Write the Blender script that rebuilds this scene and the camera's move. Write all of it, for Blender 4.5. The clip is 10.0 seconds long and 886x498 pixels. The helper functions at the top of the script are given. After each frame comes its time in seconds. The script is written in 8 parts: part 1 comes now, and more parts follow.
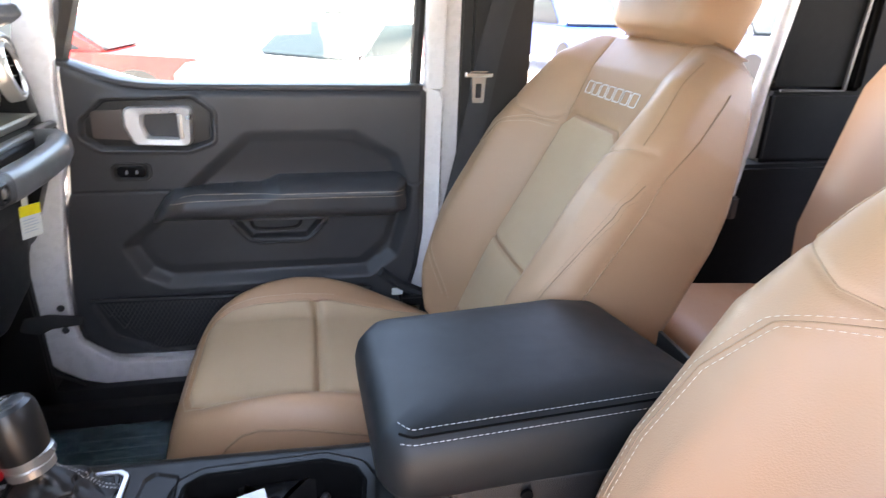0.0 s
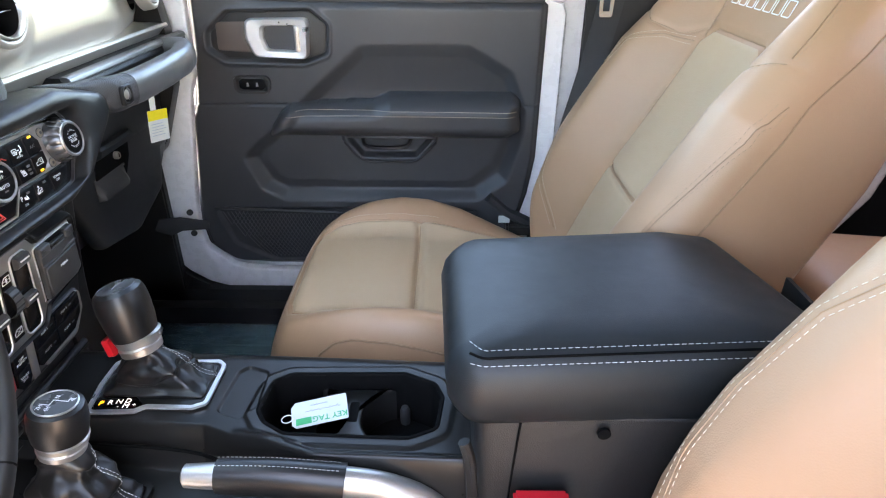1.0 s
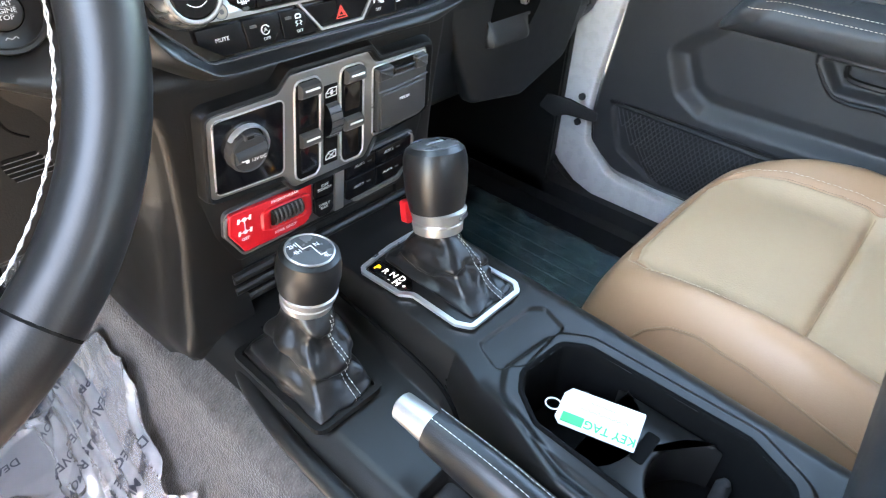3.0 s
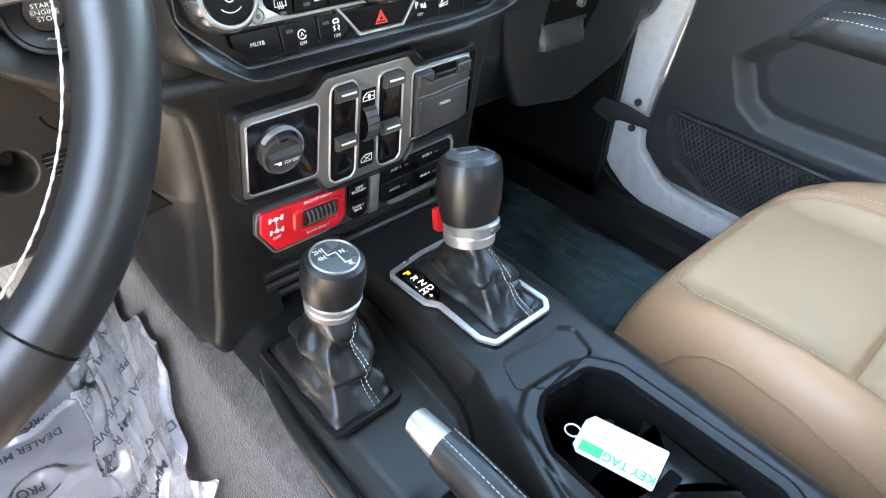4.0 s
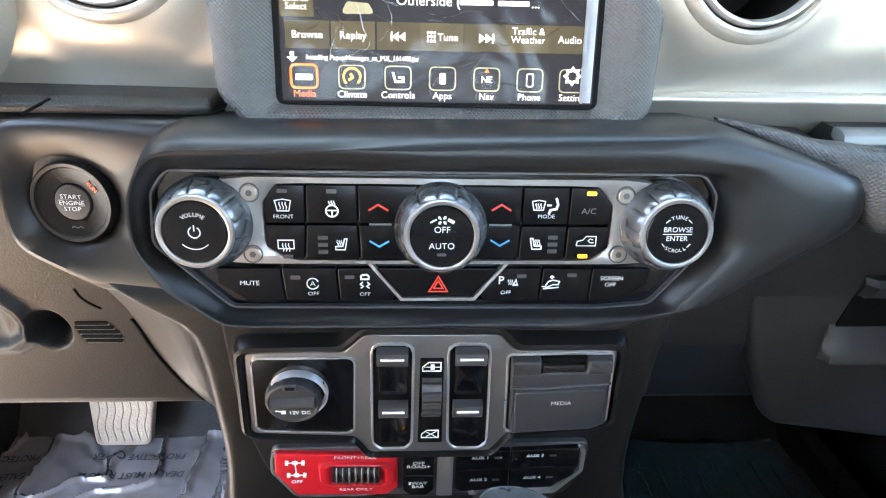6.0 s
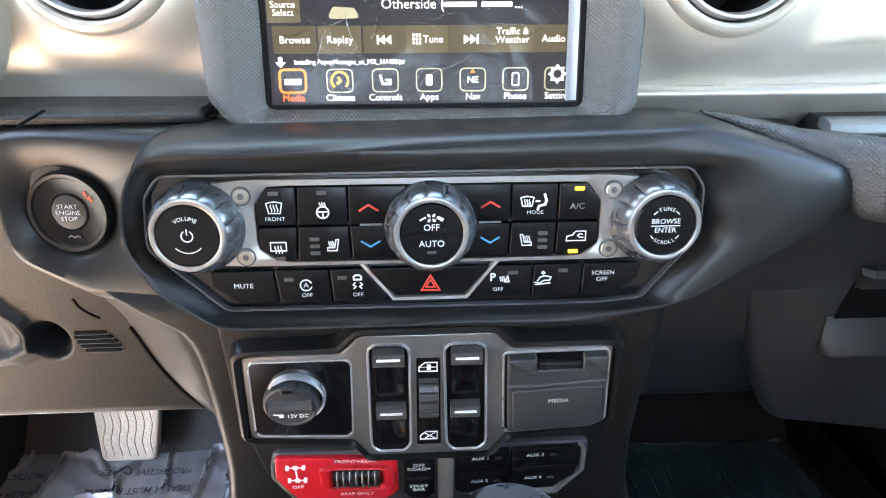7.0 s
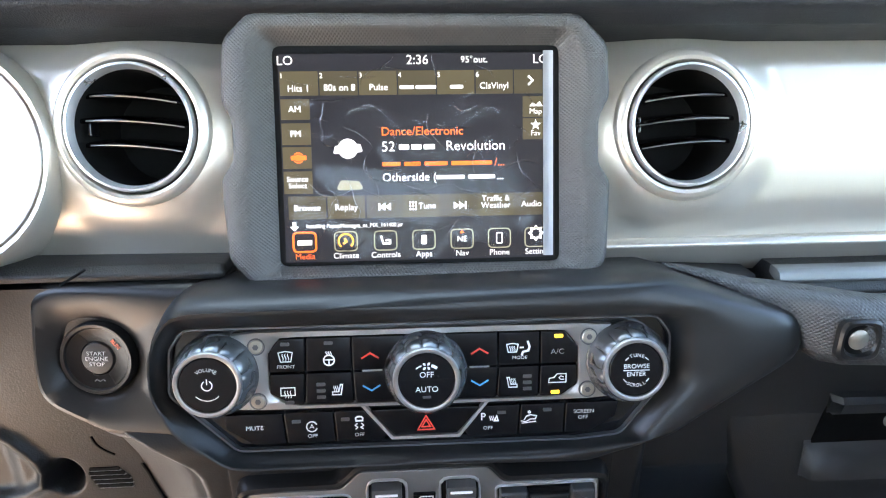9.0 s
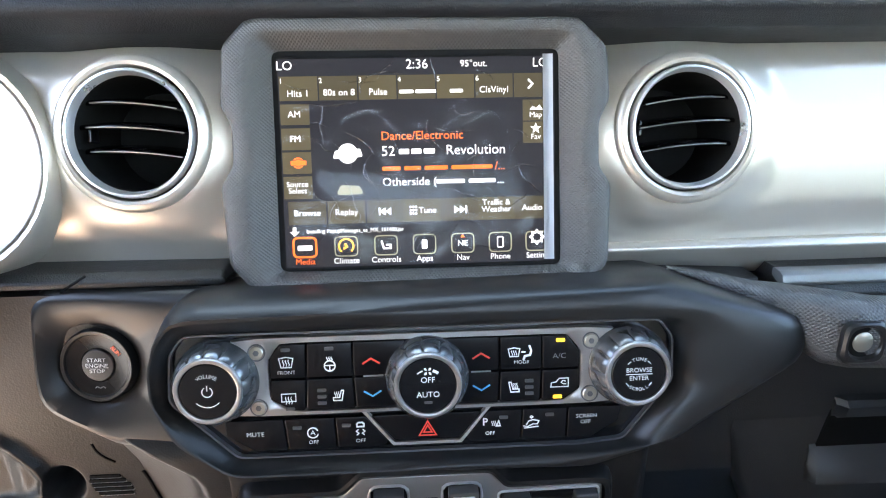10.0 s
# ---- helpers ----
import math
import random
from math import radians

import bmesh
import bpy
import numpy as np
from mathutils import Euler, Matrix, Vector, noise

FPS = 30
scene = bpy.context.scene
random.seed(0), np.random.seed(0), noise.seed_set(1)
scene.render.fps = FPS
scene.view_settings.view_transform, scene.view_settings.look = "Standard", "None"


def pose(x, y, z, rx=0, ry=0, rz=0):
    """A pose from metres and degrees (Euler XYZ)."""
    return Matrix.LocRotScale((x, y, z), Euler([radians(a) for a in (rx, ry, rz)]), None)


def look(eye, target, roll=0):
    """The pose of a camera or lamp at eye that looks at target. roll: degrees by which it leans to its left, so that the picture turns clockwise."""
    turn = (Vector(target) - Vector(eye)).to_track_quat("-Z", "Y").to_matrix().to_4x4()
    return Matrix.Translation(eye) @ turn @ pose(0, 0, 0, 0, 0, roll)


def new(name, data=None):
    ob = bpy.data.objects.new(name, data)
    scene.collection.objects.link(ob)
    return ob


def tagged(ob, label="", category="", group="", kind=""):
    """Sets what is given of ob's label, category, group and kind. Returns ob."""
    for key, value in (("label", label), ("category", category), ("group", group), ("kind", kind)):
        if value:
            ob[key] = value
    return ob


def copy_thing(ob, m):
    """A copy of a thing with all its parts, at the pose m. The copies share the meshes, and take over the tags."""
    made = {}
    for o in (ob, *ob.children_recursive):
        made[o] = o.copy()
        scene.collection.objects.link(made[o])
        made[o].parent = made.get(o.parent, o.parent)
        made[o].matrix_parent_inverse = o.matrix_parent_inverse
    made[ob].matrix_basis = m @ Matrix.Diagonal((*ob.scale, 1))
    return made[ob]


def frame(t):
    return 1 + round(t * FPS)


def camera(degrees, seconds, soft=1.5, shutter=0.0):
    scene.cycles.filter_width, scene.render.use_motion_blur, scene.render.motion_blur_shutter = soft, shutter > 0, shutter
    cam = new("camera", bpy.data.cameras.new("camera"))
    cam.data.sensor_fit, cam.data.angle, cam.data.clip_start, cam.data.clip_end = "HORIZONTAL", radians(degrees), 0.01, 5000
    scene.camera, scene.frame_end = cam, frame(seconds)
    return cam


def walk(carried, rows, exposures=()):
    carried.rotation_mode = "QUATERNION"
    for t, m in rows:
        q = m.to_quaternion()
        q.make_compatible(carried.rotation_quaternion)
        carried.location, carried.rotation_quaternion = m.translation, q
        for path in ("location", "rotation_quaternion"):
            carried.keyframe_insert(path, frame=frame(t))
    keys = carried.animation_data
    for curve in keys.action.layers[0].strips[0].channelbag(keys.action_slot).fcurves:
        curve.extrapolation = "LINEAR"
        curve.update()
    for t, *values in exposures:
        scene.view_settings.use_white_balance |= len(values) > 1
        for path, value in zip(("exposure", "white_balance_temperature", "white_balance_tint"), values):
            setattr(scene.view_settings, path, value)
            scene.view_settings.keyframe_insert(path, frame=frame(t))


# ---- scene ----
cam = camera(72.1, 10.0, soft=1.1, shutter=0.25)
# seconds, eye, target, roll
PATH = [
    (0, (-0.5466, -0.3920, 1.4643), (-0.0945, -0.4919, 1.2756), 1.83),
    (0.5, (-0.5294, -0.4304, 1.4331), (-0.0819, -0.4497, 1.2111), 0.90),
    (1, (-0.5245, -0.4347, 1.4288), (-0.0842, -0.4315, 1.1918), 0.27),
    (1.5, (-0.5159, -0.4345, 1.4259), (-0.0760, -0.4201, 1.1886), 0.01),
    (2, (-0.4831, -0.4350, 1.3828), (-0.0591, -0.3500, 1.1319), -0.07),
    (2.5, (-0.3855, -0.4063, 1.3202), (-0.0239, -0.2066, 1.0385), 0.74),
    (3, (-0.3124, -0.3871, 1.3206), (-0.0088, -0.1300, 1.0178), 3.12),
    (3.2, (-0.3073, -0.3813, 1.3241), (-0.0140, -0.1183, 1.0162), 4.04),
    (4.3, (-0.2507, -0.3879, 1.3374), (0.0001, -0.0848, 1.0288), 2.54),
    (4.5, (-0.2020, -0.3767, 1.3542), (0.0275, -0.0508, 1.0523), 2.26),
    (5, (-0.0762, -0.3523, 1.3886), (0.0813, 0.0364, 1.1164), 1.89),
    (5.5, (-0.0388, -0.3129, 1.3658), (0.0296, 0.1169, 1.1196), 3.09),
    (5.7, (-0.0249, -0.3000, 1.3533), (0.0125, 0.1400, 1.1187), 3.37),
    (7, (-0.0077, -0.3074, 1.3425), (0.0148, 0.1433, 1.1271), -0.05),
    (7.5, (-0.0083, -0.3049, 1.3381), (0.0137, 0.1457, 1.1226), 0.23),
    (8, (-0.0074, -0.3066, 1.3414), (0.0175, 0.1512, 1.1419), -0.05),
    (8.5, (-0.0083, -0.3297, 1.3743), (0.0192, 0.1432, 1.2143), -0.42),
    (9, (-0.0067, -0.3354, 1.3848), (0.0199, 0.1438, 1.2447), -0.49),
    (9.5, (-0.0086, -0.3339, 1.3835), (0.0188, 0.1471, 1.2498), -0.55),
    (10, (-0.0059, -0.3341, 1.3842), (0.0193, 0.1463, 1.2478), -0.89),
]
walk(cam, [(t, look(eye, target, roll)) for t, eye, target, roll in PATH], exposures=[(0.0, 4.05, 8250, 22), (1.0, 4.3, 7900, 17), (2.0, 4.65, 7700, 10), (3.0, 5.1, 7700, 9), (4.5, 5.08, 7500, 8), (5.5, 4.95, 7400, 10), (7.5, 4.86, 7300, 12), (10.0, 4.42, 7000, 13)])

# ---- light: a bright afternoon, the cabin in the shade of its roof ----
SUN_UP, SUN_ROUND = 73.0, 232.0
world = bpy.data.worlds.new("sky")
scene.world = world
world.use_nodes = True
wn = world.node_tree
sky = wn.nodes.new("ShaderNodeTexSky")
sky.sky_type, sky.sun_disc = "NISHITA", False
sky.sun_elevation, sky.sun_rotation = radians(SUN_UP), radians(SUN_ROUND)
wn.links.new(sky.outputs[0], wn.nodes["Background"].inputs[0])
wn.nodes["Background"].inputs[1].default_value = 0.18
sun = new("sun", bpy.data.lights.new("sun", "SUN"))
sun.data.energy, sun.data.angle, sun.data.color = 4.5, radians(0.5), (1.0, 0.95, 0.88)
sun_from = Vector((math.sin(radians(SUN_ROUND)) * math.cos(radians(SUN_UP)), math.cos(radians(SUN_ROUND)) * math.cos(radians(SUN_UP)), math.sin(radians(SUN_UP))))
sun.matrix_world = look(sun_from * 20, (0, 0, 0))

# ---- materials ----
def material(name, color, rough=0.5, metal=0.0, grain=0.0, grain_size=900.0, vary=0.12, vary_size=9.0, coat=0.0, emit=0.0, alpha=1.0, spec=0.5, rough_vary=0.08, sheen=0.0, diamonds=None):
    """A surface with a grain in its relief and slow changes of tone and gloss. Sizes are cells per metre."""
    m = bpy.data.materials.new(name)
    m.use_nodes = True
    nt = m.node_tree
    b = nt.nodes["Principled BSDF"]
    b.inputs["Roughness"].default_value, b.inputs["Metallic"].default_value = rough, metal
    b.inputs["Coat Weight"].default_value, b.inputs["Specular IOR Level"].default_value = coat, spec
    b.inputs["Sheen Weight"].default_value = sheen
    b.inputs["Base Color"].default_value = (*color, 1)
    if emit:
        b.inputs["Emission Color"].default_value, b.inputs["Emission Strength"].default_value = (*color, 1), emit
        return m
    co = nt.nodes.new("ShaderNodeTexCoord")
    slow = nt.nodes.new("ShaderNodeTexNoise")
    slow.inputs["Scale"].default_value, slow.inputs["Detail"].default_value = vary_size, 5
    nt.links.new(co.outputs["Object"], slow.inputs["Vector"])
    mix = nt.nodes.new("ShaderNodeMix")
    mix.data_type = "RGBA"
    mix.inputs["A"].default_value = (*[c * (1 - vary) for c in color], 1)
    mix.inputs["B"].default_value = (*[min(1, c * (1 + vary)) for c in color], 1)
    nt.links.new(slow.outputs["Fac"], mix.inputs["Factor"])
    nt.links.new(mix.outputs["Result"], b.inputs["Base Color"])
    rr = nt.nodes.new("ShaderNodeMapRange")
    rr.inputs["To Min"].default_value, rr.inputs["To Max"].default_value = max(0.02, rough - rough_vary), min(1, rough + rough_vary)
    fine = nt.nodes.new("ShaderNodeTexNoise")
    fine.inputs["Scale"].default_value, fine.inputs["Detail"].default_value = vary_size * 6, 6
    nt.links.new(co.outputs["Object"], fine.inputs["Vector"])
    nt.links.new(fine.outputs["Fac"], rr.inputs["Value"])
    nt.links.new(rr.outputs["Result"], b.inputs["Roughness"])
    if grain:
        g = nt.nodes.new("ShaderNodeTexVoronoi")
        g.inputs["Scale"].default_value = grain_size
        if diamonds is None:
            nt.links.new(co.outputs["Object"], g.inputs["Vector"])
        else:
            # a regular diamond pattern laid on a panel that leans back by this angle
            g.voronoi_dimensions = "2D"
            g.inputs["Randomness"].default_value = 0.0
            lay = nt.nodes.new("ShaderNodeMapping")
            lay.inputs["Rotation"].default_value = (radians(diamonds - 90), 0, radians(45))
            nt.links.new(co.outputs["Object"], lay.inputs["Vector"])
            nt.links.new(lay.outputs["Vector"], g.inputs["Vector"])
            # polished tops, rough pits
            rr.inputs["From Max"].default_value = 0.7
            rr.inputs["To Min"].default_value, rr.inputs["To Max"].default_value = rough - 0.08, min(1, rough + 0.35)
            nt.links.new(g.outputs["Distance"], rr.inputs["Value"])
        bump = nt.nodes.new("ShaderNodeBump")
        bump.inputs["Strength"].default_value, bump.inputs["Distance"].default_value = grain, 0.5 / grain_size
        nt.links.new(g.outputs["Distance"], bump.inputs["Height"])
        nt.links.new(bump.outputs["Normal"], b.inputs["Normal"])
    return m


def clear(name, tint=(1, 1, 1), rough=0.0, gloss=0.06, bump=0.0, bump_size=30.0):
    """Thin clear sheet: mostly see-through, with a mirror-like gloss."""
    m = bpy.data.materials.new(name)
    m.use_nodes = True
    nt = m.node_tree
    nt.nodes.remove(nt.nodes["Principled BSDF"])
    out = nt.nodes["Material Output"]
    tr, gl, mx, fr = (nt.nodes.new(k) for k in ("ShaderNodeBsdfTransparent", "ShaderNodeBsdfGlossy", "ShaderNodeMixShader", "ShaderNodeFresnel"))
    tr.inputs["Color"].default_value = (*tint, 1)
    gl.inputs["Roughness"].default_value = rough
    fr.inputs["IOR"].default_value = 1.0 + gloss * 8
    nt.links.new(fr.outputs[0], mx.inputs[0])
    nt.links.new(tr.outputs[0], mx.inputs[1])
    nt.links.new(gl.outputs[0], mx.inputs[2])
    nt.links.new(mx.outputs[0], out.inputs["Surface"])
    if bump:
        n, bp, co = nt.nodes.new("ShaderNodeTexNoise"), nt.nodes.new("ShaderNodeBump"), nt.nodes.new("ShaderNodeTexCoord")
        n.inputs["Scale"].default_value = bump_size
        bp.inputs["Strength"].default_value, bp.inputs["Distance"].default_value = bump, 0.02
        nt.links.new(co.outputs["Object"], n.inputs["Vector"])
        nt.links.new(n.outputs["Fac"], bp.inputs["Height"])
        nt.links.new(bp.outputs["Normal"], gl.inputs["Normal"])
        nt.links.new(bp.outputs["Normal"], fr.inputs["Normal"])
    return m


TAN = material("tan_leather", (0.43, 0.245, 0.138), 0.46, grain=0.14, grain_size=650, vary=0.05, vary_size=6)
TAN_MESH = material("perforated_tan_leather", (0.50, 0.345, 0.215), 0.5, grain=0.15, grain_size=420, vary=0.04)
TAN_DARK = material("tan_piping", (0.34, 0.20, 0.11), 0.55, grain=0.2)
THREAD = material("cream_thread", (0.62, 0.50, 0.37), 0.7, grain=0.3, grain_size=2500)
THREAD_TAN = material("tan_thread", (0.40, 0.26, 0.155), 0.7, grain=0.3, grain_size=2500)
MARK_W = material("bright_thread", (0.78, 0.78, 0.76), 0.7, grain=0.3, grain_size=2500)
THREAD_W = material("white_thread", (0.50, 0.50, 0.49), 0.7, grain=0.3, grain_size=2500)
BLACK = material("black_moulded_plastic", (0.018, 0.0175, 0.017), 0.43, grain=0.4, grain_size=800, vary=0.2, spec=0.38)
BLACK_SOFT = material("soft_touch_black", (0.0120, 0.0117, 0.0115), 0.37, grain=0.08, grain_size=1500, vary=0.12, spec=0.38)
BLACK_LEATHER = material("black_leather", (0.0095, 0.0095, 0.010), 0.34, grain=0.16, grain_size=1000, vary=0.2, spec=0.45)
LID_LEATHER = material("padded_black_leather", (0.0125, 0.0145, 0.0155), 0.47, grain=0.18, grain_size=900, vary=0.10, spec=0.36)
CONSOLE = material("console_plastic", (0.013, 0.0125, 0.012), 0.31, grain=0.12, grain_size=1300, vary=0.2, spec=0.27)
GLOSS = material("gloss_black", (0.004, 0.004, 0.005), 0.14, vary=0.1, coat=0.2)
FLAP = material("flap_plastic", (0.036, 0.0365, 0.037), 0.33, grain=0.1, grain_size=1400, vary=0.12)
SWITCH = material("switch_plastic", (0.055, 0.054, 0.053), 0.36, grain=0.1, grain_size=1500, vary=0.12)
LOWER_DASH = material("lower_dash_plastic", (0.016, 0.0170, 0.018), 0.36, grain=0.15, grain_size=900, vary=0.15)
FRAME_DARK = material("satin_grey_plastic", (0.075, 0.077, 0.08), 0.3, grain=0.05, grain_size=1200, vary=0.1)
KNEE = material("grained_dash_plastic", (0.0090, 0.0084, 0.0082), 0.44, grain=0.16, grain_size=750, vary=0.15, spec=0.24)
STACK_SIDE = material("moulded_side_plastic", (0.009, 0.0085, 0.0082), 0.38, grain=0.12, grain_size=800, vary=0.15, spec=0.28)
FRAME_METAL = material("grey_metal_frame", (0.31, 0.30, 0.285), 0.34, metal=0.8, grain=0.06, grain_size=2600, vary=0.06)
KEY = material("key_black", (0.0055, 0.0055, 0.006), 0.24, vary=0.15, spec=0.17)
# near black for seams; in wells, slots and recesses it stands for shade
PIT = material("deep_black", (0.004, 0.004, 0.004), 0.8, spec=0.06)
SILVER = material("silver_dash_paint", (0.55, 0.51, 0.445), 0.36, metal=0.7, grain=0.06, grain_size=1800, vary=0.03, vary_size=5)
SATIN = material("satin_metal_trim", (0.46, 0.445, 0.42), 0.36, metal=0.8, grain=0.08, grain_size=2600, vary=0.06)
CHROME = material("bright_chrome", (0.82, 0.82, 0.82), 0.1, metal=1.0, vary=0.03)
GUN = material("dark_metal_bezel", (0.10, 0.10, 0.105), 0.36, metal=0.6, grain=0.1)
WHITE_PAINT = material("white_body_paint", (0.78, 0.77, 0.77), 0.28, coat=0.5, vary=0.02)
RED = material("red_panel", (0.50, 0.012, 0.02), 0.32, vary=0.12)
CARPET = material("dark_carpet", (0.085, 0.070, 0.062), 0.95, grain=1.0, grain_size=420, vary=0.75, vary_size=90, sheen=0.25)
DEEP = material("matt_black_trim", (0.006, 0.006, 0.006), 0.8, grain=0.2, spec=0.15)
RUBBER = material("black_rubber", (0.021, 0.021, 0.022), 0.62, grain=0.2)
INK = material("white_ink", (0.8, 0.8, 0.8), 0.6, vary=0.02)
INK_DIM = material("grey_ink", (0.22, 0.22, 0.22), 0.6, vary=0.05)
INK_RED = material("red_ink", (0.75, 0.05, 0.03), 0.6, vary=0.05)
INK_BLUE = material("blue_ink", (0.05, 0.35, 0.7), 0.6, vary=0.05)
LED = material("amber_lamp", (1.0, 0.5, 0.03), 0.5, emit=0.12)
LED_OFF = material("unlit_lamp", (0.05, 0.05, 0.05), 0.4)
PAPER = material("white_card", (0.62, 0.65, 0.63), 0.7, vary=0.05, vary_size=30)
YELLOW = material("yellow_print", (0.8, 0.68, 0.02), 0.6)


# ---- building ----
def part(name, bm, mat, parent=None, label="", smooth=35.0):
    """One mesh object out of a bmesh, under a thing or a part of it."""
    me = bpy.data.meshes.new(name)
    bmesh.ops.recalc_face_normals(bm, faces=bm.faces)
    bm.to_mesh(me)
    bm.free()
    if smooth:
        me.shade_smooth()
        me.set_sharp_from_angle(angle=radians(smooth))
    me.materials.append(mat)
    ob = new(name, me)
    ob.parent = parent
    return tagged(ob, label=label)


def thing(name, label, category, at=None, group="", kind=""):
    ob = new(name)
    ob.empty_display_size = 0.05
    if at is not None:
        ob.matrix_world = at
    return tagged(ob, label, category, group, kind)


def plane_frame(x, y, z, tilt=0.0, turn=0.0):
    """Local x to the right, y up along a panel that leans back, z out to the viewer who looks ahead."""
    return Matrix.Translation((x, y, z)) @ pose(0, 0, 0, 90 - tilt, 0, turn)


def rounded(poly, r, n=5):
    """A polygon with its corners rounded; r: one radius, or one a corner."""
    out, k = [], len(poly)
    for i in range(k):
        a, b, c = (Vector(poly[(i + j) % k][:2]) for j in (-1, 0, 1))
        d1, d2 = a - b, c - b
        rr = r[i] if isinstance(r, (list, tuple)) else r
        turn = d1.angle(d2, math.pi)
        cut = min(rr / max(math.tan(turn / 2), 1e-3), d1.length * 0.48, d2.length * 0.48)
        if cut < 1e-5 or turn > 3.1:
            out.append(b)
            continue
        p, q = b + d1.normalized() * cut, b + d2.normalized() * cut
        for j in range(n + 1):
            s = j / n
            out.append(p * (1 - s) ** 2 + b * 2 * s * (1 - s) + q * s**2)
    return out


def ellipse(cx, cy, rx, ry=None, n=40):
    ry = rx if ry is None else ry
    return [Vector((cx + rx * math.cos(2 * math.pi * i / n), cy + ry * math.sin(2 * math.pi * i / n))) for i in range(n)]


def box2(x0, y0, x1, y1, r=0.0, n=4):
    poly = [(x0, y0), (x1, y0), (x1, y1), (x0, y1)]
    return rounded(poly, r, n) if r else [Vector(p) for p in poly]


def area2(poly):
    return 0.5 * sum(a[0] * b[1] - b[0] * a[1] for a, b in zip(poly, list(poly[1:]) + [poly[0]]))


def inset(poly, d):
    """The outline moved inwards by d."""
    sign, k, out = (1 if area2(poly) > 0 else -1), len(poly), []
    for i in range(k):
        a, b, c = (Vector(poly[(i + j) % k][:2]) for j in (-1, 0, 1))
        n1 = Vector((-(b - a).y, (b - a).x))
        n2 = Vector((-(c - b).y, (c - b).x))
        n1 = n1.normalized() if n1.length > 1e-9 else n2.normalized()
        n2 = n2.normalized() if n2.length > 1e-9 else n1
        m = n1 + n2
        m = m.normalized() if m.length > 1e-6 else n1
        out.append(b + m * (sign * d / max(m.dot(n1), 0.4)))
    return out


def resample(poly, n):
    """n points at even steps along a closed outline, from its rightmost crossing of the middle."""
    p = np.array([tuple(v[:2]) for v in poly])
    if area2(p) < 0:
        p = p[::-1]
    c = (p.min(0) + p.max(0)) / 2
    q = np.vstack([p, p[:1]])
    out = []
    for i in range(n):
        a = 2 * math.pi * i / n
        d = np.array([math.cos(a), math.sin(a)])
        best = 0
        for s, e in zip(q[:-1], q[1:]):
            den = d[0] * (e - s)[1] - d[1] * (e - s)[0]
            if abs(den) < 1e-12:
                continue
            w = s - c
            t = (w[0] * (e - s)[1] - w[1] * (e - s)[0]) / den
            u = (w[0] * d[1] - w[1] * d[0]) / den
            if -1e-9 <= u <= 1 + 1e-9 and t > best:
                best = t
        out.append(Vector(c + best * d))
    return out


def loft(rings, m=None, caps=(True, True), closed=True, bm=None):
    """Skin over rings of equal count."""
    bm = bm or bmesh.new()
    m = m or Matrix()
    vs = [[bm.verts.new(m @ Vector((*p, 0) if len(p) == 2 else p)) for p in ring] for ring in rings]
    k = len(rings[0])
    for r0, r1 in zip(vs[:-1], vs[1:]):
        for i in range(k if closed else k - 1):
            j = (i + 1) % k
            bm.faces.new((r0[i], r0[j], r1[j], r1[i]))
    if caps[0]:
        bm.faces.new(vs[0][::-1])
    if caps[1]:
        bm.faces.new(vs[-1])
    return bm


def slab(poly, z0, z1, m=None, bevel=0.0, steps=3, bm=None):
    """An outline raised from z0 to z1, with a rounded upper edge."""
    rings = [[(*p, z0) for p in poly]]
    if bevel:
        for i in range(steps + 1):
            a = math.pi / 2 * i / steps
            rings.append([(*p, z1 - bevel + bevel * math.sin(a)) for p in inset(poly, bevel * (1 - math.cos(a)))])
    else:
        rings.append([(*p, z1) for p in poly])
    return loft(rings, m, bm=bm)


def collar(outer, inner, profile, m=None, n=120, bm=None, back=True):
    """A frame between two outlines; profile: (share of the way inwards, height)."""
    o, i = resample(outer, n), resample(inner, n)
    rings = [[(*(a.lerp(b, s)), h) for a, b in zip(o, i)] for s, h in profile]
    return loft(rings, m, caps=(False, False), bm=bm)


def revolve(profile, m=None, n=40, bm=None, caps=(True, True), wave=None):
    """A turned shape; profile: (radius, height) along local z."""
    rings = []
    for r, h in profile:
        ring = []
        for i in range(n):
            a = 2 * math.pi * i / n
            rr = r + (wave(a, h) if wave and r > 1e-4 else 0)
            ring.append((rr * math.cos(a), rr * math.sin(a), h))
        rings.append(ring)
    return loft(rings, m, caps, bm=bm)


def tube(path, r, m=None, n=10, bm=None, squash=1.0, closed=False):
    """A round bar along a path; r: one radius or one a point."""
    pts = [Vector(p) for p in path]
    rings, side, k = [], None, len(pts)
    for i, p in enumerate(pts):
        if closed:
            d = pts[(i + 1) % k] - pts[i - 1]
        else:
            d = pts[min(i + 1, k - 1)] - pts[max(i - 1, 0)]
        d = d.normalized()
        ref = side if side is not None else (Vector((0, 0, 1)) if abs(d.z) < 0.9 else Vector((1, 0, 0)))
        side = (ref - d * ref.dot(d)).normalized()
        up = d.cross(side)
        rr = r[i] if isinstance(r, (list, tuple)) else r
        rings.append([p + (side * math.cos(a) + up * math.sin(a) * squash) * rr for a in (2 * math.pi * j / n for j in range(n))])
    if closed:
        rings.append(rings[0])
    return loft(rings, m, caps=(not closed, not closed), bm=bm)


